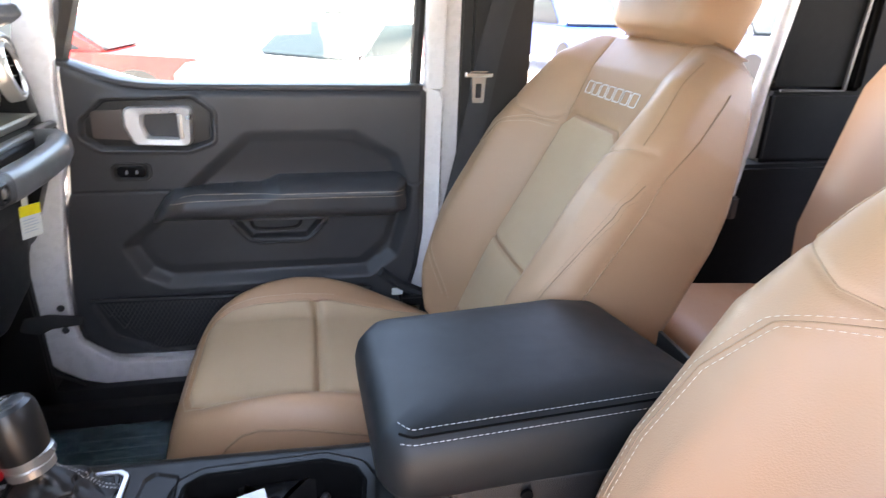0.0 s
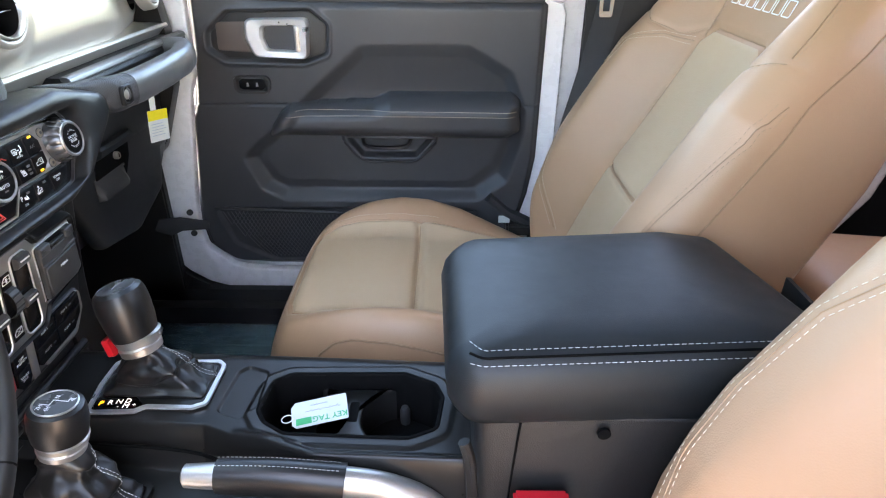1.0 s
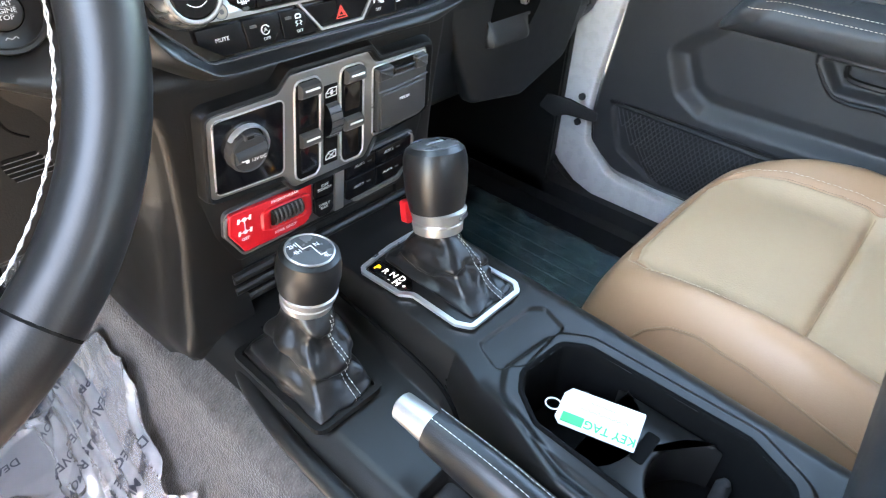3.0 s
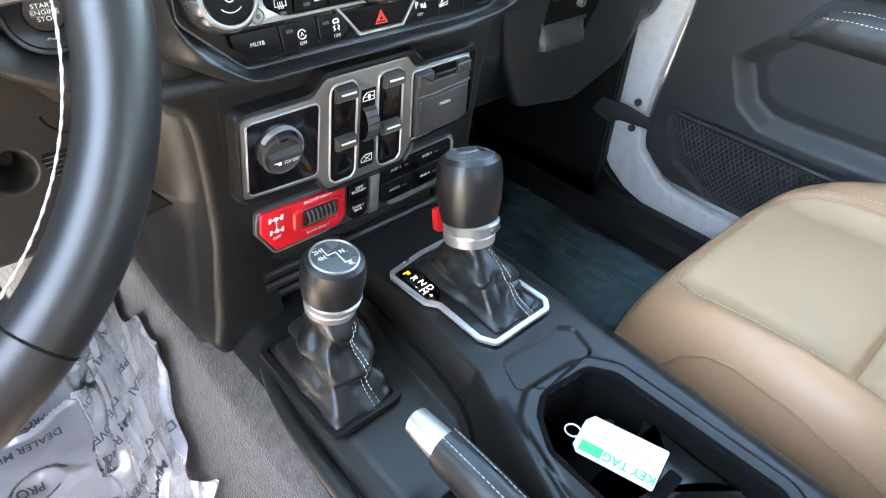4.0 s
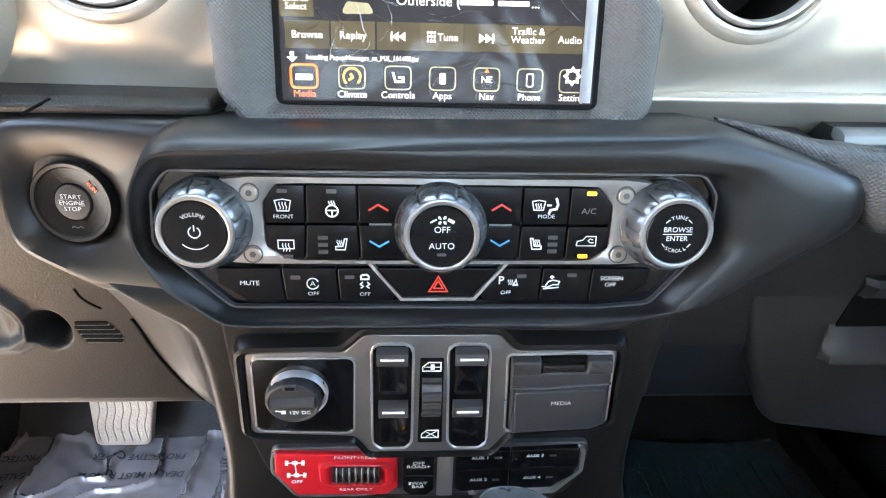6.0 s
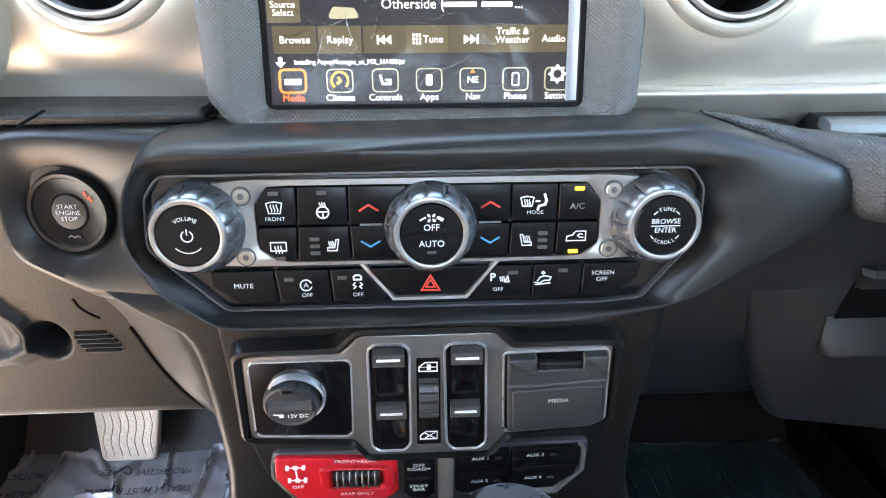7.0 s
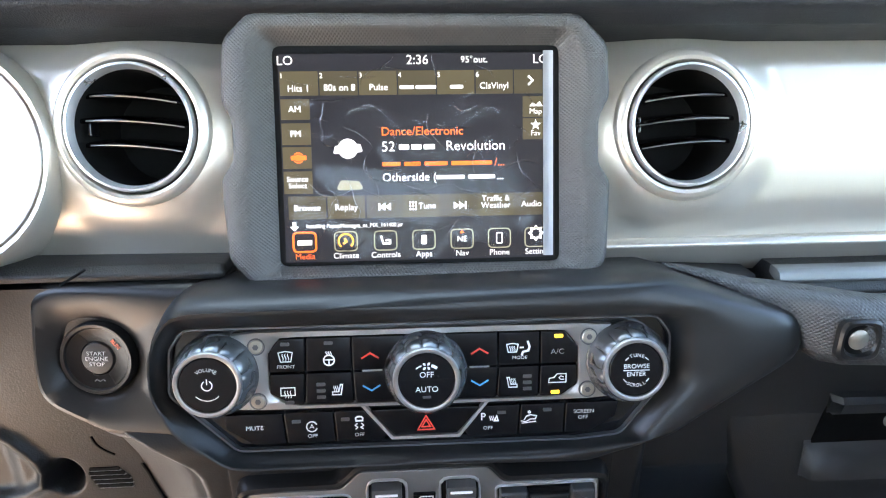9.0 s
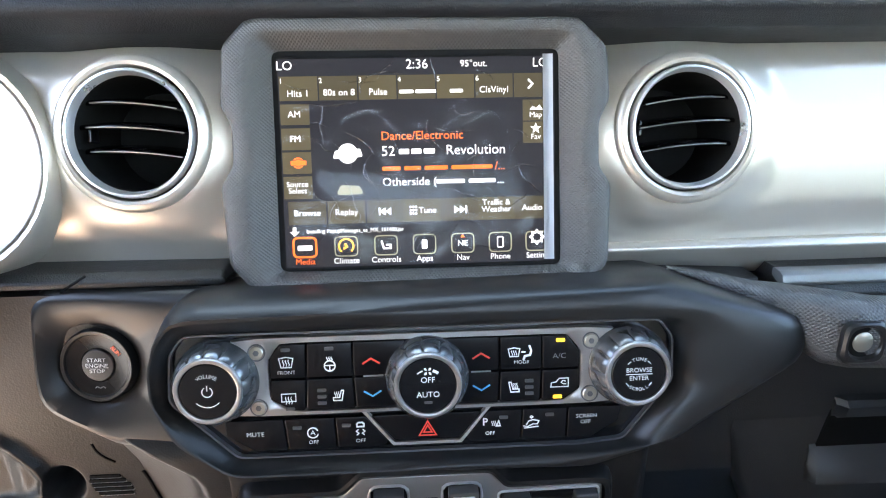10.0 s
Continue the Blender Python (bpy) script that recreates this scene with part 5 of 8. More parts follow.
# station badges as plain shapes
part("badge", slab(ellipse(sx(614), sy(266), 0.0062, n=28), -0.0024, ZS, SCR), LITW, display)
part("badge", slab(rounded([(sx(588), sy(275)), (sx(640), sy(272)), (sx(636), sy(258)), (sx(592), sy(261))], 0.001), -0.0024, ZS + 0.0001, SCR), LITW, display)
part("badge", slab(rounded([(sx(590), sy(340)), (sx(641), sy(339)), (sx(632), sy(324)), (sx(600), sy(322))], 0.002), -0.0024, ZS, SCR), LITG, display)
for i, s in enumerate(("Browse", "Replay", "", "Tune", "", "Traffic &\nWeather", "Audio")):
    x = (539, 608, 677, 743, 810, 876, 941)[i]
    tile(x - 33, 350, x + 33, 391, TAB if i % 2 else TABD)
    if s:
        words(s, x + (9 if s == "Tune" else 0), 371 if s != "Traffic &\nWeather" else 366, 0.0059 if "\n" not in s else 0.0056)
for x, s in ((677, -1), (810, 1)):
    for d in (-5, 5):
        a = [(sx(x + d - 5 * s), sy(364)), (sx(x + d - 5 * s), sy(378)), (sx(x + d + 5 * s), sy(371))]
        part("symbol", slab([Vector(p) for p in (a if s > 0 else a[::-1])], -0.0024, ZS, SCR), LITW, display)
    bar(x + 11 * s - 1, 364, x + 11 * s + 2, 378)
for i in range(9):
    bar(720 + 5 * (i % 3), 362 + 6 * (i // 3), 723.5 + 5 * (i % 3), 366.5 + 6 * (i // 3))
part("symbol", slab([Vector(p) for p in ((sx(507), sy(404)), (sx(515), sy(412)), (sx(523), sy(404)), (sx(518), sy(404)), (sx(518), sy(396)), (sx(512), sy(396)), (sx(512), sy(404)))], -0.0024, ZS, SCR), LITW, display)
writing("Installing PopupMessages_es_MX_161400.jar", 0.0036, at2(SCR, sx(536), sy(404), ZS), LITW, display, bold=0.0, align="LEFT", wide=0.94)
for i, s in enumerate(("Media", "Climate", "Controls", "Apps", "Nav", "Phone", "Setting")):
    x = (532, 605, 676, 745, 814, 882, 949)[i]
    lit = LITO if i == 0 else LITG if i != 1 else glow("screen_amber", (1.0, 0.42, 0.05), 1.0)
    part("tile_frame", stroke([(p.x, p.y) for p in box2(sx(x - 20), sy(450), sx(x + 20), sy(415), 0.003)], 0.0007 if i else 0.0012, -0.0024, 0.0003, SCR, closed=True), LITG if i == 1 else lit, display)
    words(s, x, 459, 0.0056, LITO if i == 0 else LITW)
    if i == 0:
        bar(x - 13, 429, x + 13, 438)
    elif i == 1:
        part("symbol", stroke([(sx(x) + 0.0046 * math.cos(a), sy(432) + 0.0046 * math.sin(a)) for a in np.linspace(-0.8, 4.0, 20)], 0.0011, -0.0024, 0.0003, SCR), lit, display)
        part("symbol", stroke([(sx(x - 2), sy(427)), (sx(x + 1), sy(433)), (sx(x - 5), sy(437))], 0.0013, -0.0024, 0.0003, SCR), lit, display)
    elif i == 2:
        part("symbol", stroke([(sx(x - 8), sy(424)), (sx(x - 4), sy(438)), (sx(x + 8), sy(438)), (sx(x + 8), sy(432)), (sx(x), sy(432))], 0.0012, -0.0024, 0.0003, SCR), LITW, display)
    elif i == 3:
        part("symbol", slab(box2(sx(x - 5), sy(441), sx(x + 5), sy(424), 0.0012), -0.0024, ZS, SCR), LITW, display)
    elif i == 4:
        words("NE", x, 433, 0.0055)
        part("symbol", slab([Vector((sx(x - 4), sy(422))), Vector((sx(x + 4), sy(422))), Vector((sx(x), sy(416)))], -0.0024, ZS, SCR), lit if i == 1 else LITO, display)
    elif i == 5:
        part("symbol", stroke([(p.x, p.y) for p in box2(sx(x - 5), sy(442), sx(x + 5), sy(423), 0.0008)], 0.0006, -0.0024, 0.0003, SCR, closed=True), LITW, display)
    else:
        part("symbol", stroke([(sx(x) + (0.0036 + 0.0006 * (-1) ** k) * math.cos(k * math.pi / 8), sy(425) + (0.0036 + 0.0006 * (-1) ** k) * math.sin(k * math.pi / 8)) for k in range(16)], 0.0014, -0.0024, 0.0003, SCR, closed=True), LITW, display)
# clear shipping film over the screen, with creases
nx, ny = 170, 130
fx = np.linspace(W0 + 0.002, W1 - 0.004, nx)[None, :] * np.ones((ny, 1))
fy = np.linspace(H0 + 0.001, H1 + 0.002, ny)[:, None] * np.ones((1, nx))
fz = np.array([[noise.noise(Vector((a * 30, b * 52 + 3 * noise.noise(Vector((a * 20, b * 20, 4))), 1.7))) for a, b in zip(ra, rb)] for ra, rb in zip(fx, fy)])
fz = 0.0004 * (1 - np.abs(fz) * 2.2).clip(0, 1) ** 3 + 0.0008
film = thing("screen_film", "creased clear protective film on the touchscreen", "film")
cover = sheet(fx, fy, fz - 0.0018, "film_sheet", clear("clear_film", (0.97, 0.97, 0.97), 0.03, 0.030), film, SCR, "", 80)
cover.visible_shadow = False
part("film_edge", slab(box2(W1 - 0.0075, H0 + 0.001, W1 - 0.0012, H1 + 0.001), -0.0015, -0.0012, SCR), material("milky_film_edge", (0.40, 0.40, 0.42), 0.4, vary=0.25, vary_size=60), film, "milky folded edge")
crease = clear("creased_film", (0.94, 0.94, 0.95), 0.10, 0.10)
rng = random.Random(11)
bm = bmesh.new()
for k in range(52):
    a, b = rng.uniform(W0 + 0.008, W1 - 0.02), rng.uniform(H0 + 0.004, H1 - 0.004)
    way, bend, pts = rng.choice((0.0, 3.14)) + rng.gauss(0, 0.7), rng.gauss(0, 0.05), []
    for q in range(rng.randint(8, 26)):
        pts.append((a, b, -0.0009))
        way += bend + rng.gauss(0, 0.16)
        a, b = a + 0.0016 * math.cos(way), b + 0.0014 * math.sin(way)
    pts = [p for p in pts if W0 + 0.003 < p[0] < W1 - 0.008 and H0 + 0.003 < p[1] < H1]
    if len(pts) > 4:
        n_ = len(pts) - 1
        tube(pts, [0.00006 + 0.00030 * math.sin(math.pi * i / n_) for i in range(n_ + 1)], SCR, 6, bm)
folds = part("crease", bm, crease, film, "raised creases of the film", 80)
folds.visible_shadow = False

# ---- switch panel under the climate controls ----
stack = thing("switch_panel", "black lower switch panel with window switches and sockets", "control panel")
FACE = rounded([(-0.135, 0.095), (0.132, 0.095), (0.133, -0.015), (0.125, -0.055), (0.108, -0.092), (-0.106, -0.092), (-0.125, -0.050), (-0.135, 0.0)], 0.012)
PANEL_BLACK = material("satin_black_panel", (0.0095, 0.0093, 0.0092), 0.33, grain=0.08, grain_size=1300, vary=0.15, spec=0.2)
part("panel_body", slab(FACE, -0.06, -0.004, LOW, 0.006), PANEL_BLACK, stack, "black panel body")
# outer moulding and satin frame share one wavy outline
WAVE = [(-0.1185, 0.0690), (-0.056, 0.0700), (-0.0435, 0.0835), (0.0405, 0.0835), (0.051, 0.0705), (0.1175, 0.0710), (0.1215, 0.0030), (0.053, -0.0065), (0.0415, -0.0260), (-0.0435, -0.0258), (-0.053, -0.0090), (-0.1235, -0.0045)]
part("moulding", collar(rounded([(a * 1.06, b * 1.07 + (0.0045 if b > 0.03 else -0.0015)) for a, b in WAVE], 0.010), rounded(WAVE, 0.006), [(0, -0.006), (0.06, 0.0015), (0.3, 0.0062), (0.55, 0.0072), (0.82, 0.0058), (1.0, 0.0)], LOW, 220), PANEL_BLACK, stack)
part("frame_plate", slab(rounded(WAVE, 0.006), -0.006, 0.0034, LOW, 0.0012), FRAME_METAL, stack, "satin metal switch frame")


def well(poly, r, depth_rim=0.0045, mat=GLOSS):
    return part("well", slab(rounded(poly, r), 0.0, depth_rim, LOW, 0.0006), mat, stack)


INLAY = [(-0.1145, 0.0650), (-0.0500, 0.0655), (-0.0535, -0.0045), (-0.1190, -0.0010)]
well(INLAY, 0.006, 0.0040)
part("inlay_rim", stroke([(p.x, p.y) for p in rounded(INLAY, 0.006)], 0.0011, 0.0034, 0.0012, LOW, closed=True), SATIN_BRIGHT, stack)
# socket with its rubber cap, the bright ring showing past it
sock = part("power_socket", revolve([(0.0190, 0.003), (0.0190, 0.0078), (0.0184, 0.0092), (0.0172, 0.0088), (0.0166, 0.004)], at2(LOW, -0.0872, 0.0365), 48, caps=(False, False)), SATIN_BRIGHT, stack, "power socket with black cap")
cp = at2(LOW, -0.0900, 0.0345)
part("socket_cap", revolve([(0.0178, 0.004), (0.0178, 0.0108), (0.0172, 0.0128), (0.0158, 0.0136), (0.0150, 0.0128), (0.0, 0.0131)], cp, 64, caps=(False, False), wave=lambda a, h: 0.0004 * math.sin(18 * a) if h < 0.012 else 0.0), RUBBER, sock, "black ribbed rubber cap")
part("cap_grip", loft([[(x, y + 0.0058 * q - 0.0012, 0.0128 + 0.0042 * (1 - q * q)) for q in np.linspace(-1, 1, 9)] for x, y in ((-0.0135, 0.0004), (-0.012, 0.0), (0.0125, 0.0014), (0.014, 0.002))], cp), RUBBER, sock, "raised finger grip")
part("cap_hinge", slab(box2(-0.0048, 0.0128, 0.0048, 0.0185, 0.001), 0.010, 0.0152, cp, 0.001), RUBBER, sock)
part("hinge_slot", slab(box2(-0.0030, 0.0142, 0.0030, 0.0166, 0.0005), 0.0148, 0.0155, cp), PIT, sock)
writing("12V DC", 0.0042, at2(cp, 0.0048, -0.0038, 0.0172), INK, sock, bold=-0.00002)
part("plug_symbol", stroke([(-0.0105, -0.0022), (-0.0065, -0.0030)], 0.0008, 0.0166, 0.0006, cp), INK, sock)
part("plug_symbol", slab(box2(-0.0070, -0.0050, -0.0042, -0.0022, 0.0004, 2), 0.0166, 0.0172, cp), INK, sock)
# window switches: two rocking paddles in each deep slot
for poly, cx in (([(-0.0385, 0.0720), (-0.0350, 0.0755), (-0.0175, 0.0755), (-0.0140, 0.0720), (-0.0148, -0.0150), (-0.0190, -0.0200), (-0.0360, -0.0200), (-0.0405, -0.0150)], -0.0262), ([(0.0098, 0.0720), (0.0132, 0.0752), (0.0310, 0.0752), (0.0345, 0.0720), (0.0378, -0.0150), (0.0335, -0.0205), (0.0165, -0.0205), (0.0120, -0.0150)], 0.0230)):
    inner = rounded(poly, 0.0035)
    part("switch_rim", collar(inset(inner, -0.0019), inner, [(0, 0.0032), (0.3, 0.0050), (0.7, 0.0048), (1.0, 0.0036)], LOW, 90), SATIN_BRIGHT, stack, "bright rim of the window switches")
    well(poly, 0.0035, 0.0040, PIT)
    for top in (0.0745, 0.0275):
        prof = [(0.0, 0.003), (0.0004, 0.0080), (0.0014, 0.0100), (0.0050, 0.0112), (0.0092, 0.0108), (0.0122, 0.0088), (0.0134, 0.0060), (0.0140, 0.003)]
        rings_ = [[(cx + e * 0.0098 - math.copysign(cut, e), top - a, h) for a, h in prof] for e, cut in ((-1, 0.0), (-0.97, 0.0), (0.97, 0.0), (1, 0.0))]
        sw = part("window_switch", loft(rings_, LOW), SWITCH, stack, "grey rocking paddle")
        part("switch_line", slab(box2(cx - 0.0074, top - 0.0054, cx + 0.0074, top - 0.0038, 0.0005, 2), 0.0108, 0.0116, LOW), INK, sw)
        part("paddle_well", slab(box2(cx - 0.0092, top - 0.0420, cx + 0.0092, top - 0.0150, 0.003), 0.0036, 0.0043, LOW, 0.0003), GLOSS, sw)
# middle column with the child lock wheel
well([(-0.0088, 0.0645), (0.0062, 0.0645), (0.0072, -0.0155), (-0.0098, -0.0155)], 0.001, 0.0042, KEY)
wheel_ = part("thumb_wheel", loft([[(-0.0012 + sx_ * 0.0064, 0.0310 + 0.0168 * math.sin(a), 0.002 + 0.0115 * math.cos(a)) for sx_ in (-1, -0.9, 0.9, 1)] for a in np.linspace(-1.5, 1.5, 31)], LOW, caps=(False, False), closed=False), SWITCH, stack, "ribbed thumb wheel")
for a in (-1.05, -0.62, -0.2, 0.2, 0.62, 1.05):
    part("rib", tube([(-0.0072, 0.0310 + 0.0168 * math.sin(a), 0.002 + 0.0117 * math.cos(a)), (0.0048, 0.0310 + 0.0168 * math.sin(a), 0.002 + 0.0117 * math.cos(a))], 0.0010, LOW, 6), BLACK, wheel_)
for cy, cross in ((0.0572, False), (-0.0065, True)):
    pts = [(-0.0072, cy - 0.0034), (-0.0072, cy + 0.0002), (-0.0035, cy + 0.0040), (0.0044, cy + 0.0040), (0.0044, cy - 0.0034)]
    part("symbol", stroke(pts, 0.0008, 0.0042, 0.0003, LOW, closed=True), INK, stack)
    if cross:
        for s in (-1, 1):
            part("symbol", stroke([(-0.004, cy - 0.0024 * s), (0.003, cy + 0.0028 * s)], 0.0006, 0.0042, 0.0003, LOW), INK, stack)
    else:
        part("symbol", stroke([(-0.0064, cy), (0.0036, cy)], 0.0005, 0.0042, 0.0003, LOW), INK, stack)
        part("symbol", slab(box2(-0.0022, cy - 0.0022, 0.0004, cy + 0.0024, 0.0005, 2), 0.0042, 0.0046, LOW), INK, stack)
# media flap
well([(0.0480, 0.0665), (0.1140, 0.0675), (0.1195, 0.0065), (0.1100, 0.0005), (0.0515, -0.0035)], 0.004, 0.0040, PIT)
part("inlay_rim", stroke([(p.x, p.y) for p in rounded([(0.0465, 0.0672), (0.1152, 0.0682), (0.1208, 0.0055), (0.1110, -0.0010), (0.0505, -0.0050)], 0.004)], 0.0011, 0.0034, 0.0012, LOW, closed=True), SATIN_BRIGHT, stack)
flap = part("media_flap", slab(rounded([(0.0495, 0.0560), (0.1140, 0.0570), (0.1185, 0.0075), (0.1090, 0.0020), (0.0530, -0.0015)], 0.003), 0.0, 0.0095, LOW, 0.002), FLAP, stack, "dark grey media socket flap")
part("flap_hinge", slab(rounded([(0.0490, 0.0660), (0.0680, 0.0663), (0.0680, 0.0540), (0.0495, 0.0535)], 0.002), 0.0, 0.0106, LOW, 0.002), FLAP, flap)
part("flap_hinge", slab(rounded([(0.0975, 0.0668), (0.1135, 0.0670), (0.1145, 0.0550), (0.0975, 0.0545)], 0.002), 0.0, 0.0106, LOW, 0.002), FLAP, flap)
part("flap_tab", slab(rounded([(0.0690, 0.0625), (0.0965, 0.0630), (0.0965, 0.0565), (0.0690, 0.0560)], 0.001), 0.0, 0.0100, LOW, 0.002), CONSOLE, flap)
part("flap_slot", slab(box2(0.0690, 0.0630, 0.0965, 0.0665, 0.0008), 0.004, 0.0062, LOW), PIT, flap)
part("flap_crease", tube([(0.0505, 0.0435, 0.0098), (0.0700, 0.0432, 0.0100), (0.0950, 0.0455, 0.0100), (0.1150, 0.0470, 0.0098)], 0.0008, LOW, 6), GUN, flap)
part("flap_bevel", slab(rounded([(0.0530, 0.0400), (0.1120, 0.0425), (0.1155, 0.0100), (0.1080, 0.0055), (0.0555, 0.0025)], 0.003), 0.009, 0.0112, LOW, 0.0014), FLAP, flap)
writing("MEDIA", 0.0047, at2(LOW, 0.0842, 0.0305, 0.0114, 1.5), INK, flap, bold=-0.00002)
# lower row: axle lock, off-road keys, spare switches
part("row_tray", slab(rounded([(-0.1135, -0.0245), (0.1150, -0.0215), (0.1150, -0.0520), (0.0960, -0.0800), (-0.0985, -0.0790), (-0.1160, -0.0500)], 0.008), -0.004, 0.0005, LOW, 0.001), GUN, stack)
part("row_rim", stroke([(p.x, p.y) for p in rounded([(-0.1130, -0.0255), (-0.1150, -0.0480), (-0.1000, -0.0765), (-0.0240, -0.0770)], 0.008)][1:], 0.0018, 0.0, 0.0024, LOW), SATIN, stack)
red = part("axle_lock_panel", slab(rounded([(-0.1105, -0.0258), (-0.0240, -0.0295), (-0.0240, -0.0650), (-0.0330, -0.0740), (-0.0985, -0.0728), (-0.1125, -0.0475)], 0.003), 0, 0.0042, LOW, 0.0012), RED, stack, "red axle lock panel")
part("rocker_recess", collar(rounded([(-0.0810, -0.0370), (-0.0740, -0.0345), (-0.0335, -0.0355), (-0.0270, -0.0390), (-0.0270, -0.0575), (-0.0335, -0.0610), (-0.0740, -0.0600), (-0.0810, -0.0570)], 0.004), rounded([(-0.0705, -0.0370), (-0.0370, -0.0380), (-0.0370, -0.0570), (-0.0705, -0.0560)], 0.0015), [(0, 0.004), (0.15, 0.0066), (0.5, 0.0074), (0.8, 0.0062), (1.0, 0.003)], LOW, 90), RED, red, "raised red surround")
part("rocker", loft([[(x, -0.0470 + 0.0092 * math.sin(a), 0.0028 + 0.0078 * math.cos(a)) for a in np.linspace(-1.5, 1.5, 13)] for x in (-0.0700, -0.0690, -0.0385, -0.0375)], LOW), CONSOLE, red, "black ribbed rocker switch")
for k in range(7):
    part("rib", tube([(-0.0672 + 0.0045 * k, -0.0470 + 0.0092 * math.sin(a), 0.0030 + 0.0080 * math.cos(a)) for a in np.linspace(-1.1, 1.1, 7)], 0.0009, LOW, 6), SWITCH, red)
for x in (-0.0795, -0.0285):
    part("groove_line", stroke([(x, -0.0310), (x, -0.0700)], 0.0006, 0.0040, 0.0003, LOW), RED, red)
writing("FRONT+REAR", 0.0043, at2(LOW, -0.0540, -0.0308, 0.0044, -1), INK, red, bold=-0.00002, wide=1.12)
writing("REAR ONLY", 0.0043, at2(LOW, -0.0550, -0.0668, 0.0044, -1), INK, red, bold=-0.00002, wide=1.08)
writing("OFF", 0.0046, at2(LOW, -0.0975, -0.0568, 0.0044), INK, red, bold=-0.00002, wide=1.05)
for cy in (-0.0355, -0.0492):
    for dx in (-0.0058, 0.0058):
        part("axle_symbol", stroke([(-0.0970 + dx - 0.0004, cy - 0.0026), (-0.0970 + dx + 0.0004, cy + 0.0026)], 0.0024, 0.0040, 0.0004, LOW), INK, red)
    part("axle_symbol", stroke([(-0.1025, cy), (-0.0915, cy)], 0.0010, 0.0040, 0.0004, LOW), INK, red)
    part("axle_symbol", slab(ellipse(-0.0970, cy, 0.0024, n=12), 0.004, 0.0044, LOW), INK, red)
part("axle_symbol", stroke([(-0.0970, -0.0355), (-0.0970, -0.0492)], 0.0010, 0.0040, 0.0004, LOW), INK, red)
off = part("off_road_key", slab(rounded([(-0.0200, -0.0295), (0.0025, -0.0300), (0.0025, -0.0505), (-0.0200, -0.0502)], 0.0012), 0, 0.0045, LOW, 0.001), KEY, stack)
sway = part("sway_bar_key", slab(rounded([(-0.0200, -0.0515), (0.0025, -0.0518), (0.0025, -0.0690), (-0.0025, -0.0750), (-0.0150, -0.0750), (-0.0200, -0.0690)], 0.0015), 0, 0.0045, LOW, 0.001), KEY, stack)
writing("OFF\nROAD+", 0.0046, at2(LOW, -0.0088, -0.0395, 0.0047), INK, off, bold=-0.00002, wide=1.1)
writing("SWAY\nBAR", 0.0046, at2(LOW, -0.0092, -0.0625, 0.0047), INK, sway, bold=-0.00002, wide=1.1)
part("row_pillar", slab(rounded([(0.0048, -0.0270), (0.0165, -0.0270), (0.0168, -0.0780), (0.0050, -0.0780)], 0.001), 0, 0.0034, LOW, 0.0008), SATIN, stack)
AUX = [((0.0180, -0.0268), (0.0570, -0.0258), (0.0578, -0.0448), (0.0184, -0.0458)), ((0.0580, -0.0258), (0.1075, -0.0235), (0.1090, -0.0415), (0.0588, -0.0448)), ((0.0184, -0.0468), (0.0578, -0.0458), (0.0588, -0.0700), (0.0232, -0.0718), (0.0184, -0.0680)), ((0.0588, -0.0458), (0.1088, -0.0425), (0.1062, -0.0540), (0.0915, -0.0682), (0.0598, -0.0700))]
for (poly, s, x, y) in zip(AUX, ("AUX 1", "AUX 3", "AUX 2", "AUX 4"), (0.0378, 0.0775, 0.0378, 0.0778), (-0.0330, -0.0312, -0.0580, -0.0562)):
    k = part("aux_key", slab(rounded(list(poly), 0.0012), 0, 0.0042, LOW, 0.0009), KEY, stack)
    writing(s, 0.0045, at2(LOW, x - 0.002, y, 0.0044, 2), INK, k, bold=-0.00002)
    part("lamp", slab(box2(x + 0.0085, y - 0.0008, x + 0.0135, y + 0.0010, 0.0003, 2), 0.004, 0.0046, LOW), LED_OFF, k)
part("row_end", stroke([(p.x, p.y) for p in rounded([(0.1105, -0.0215), (0.1120, -0.0500), (0.0945, -0.0750), (0.0200, -0.0775)], 0.006)][1:-1], 0.0032, 0.0, 0.0036, LOW), SATIN, stack, "satin end trim")
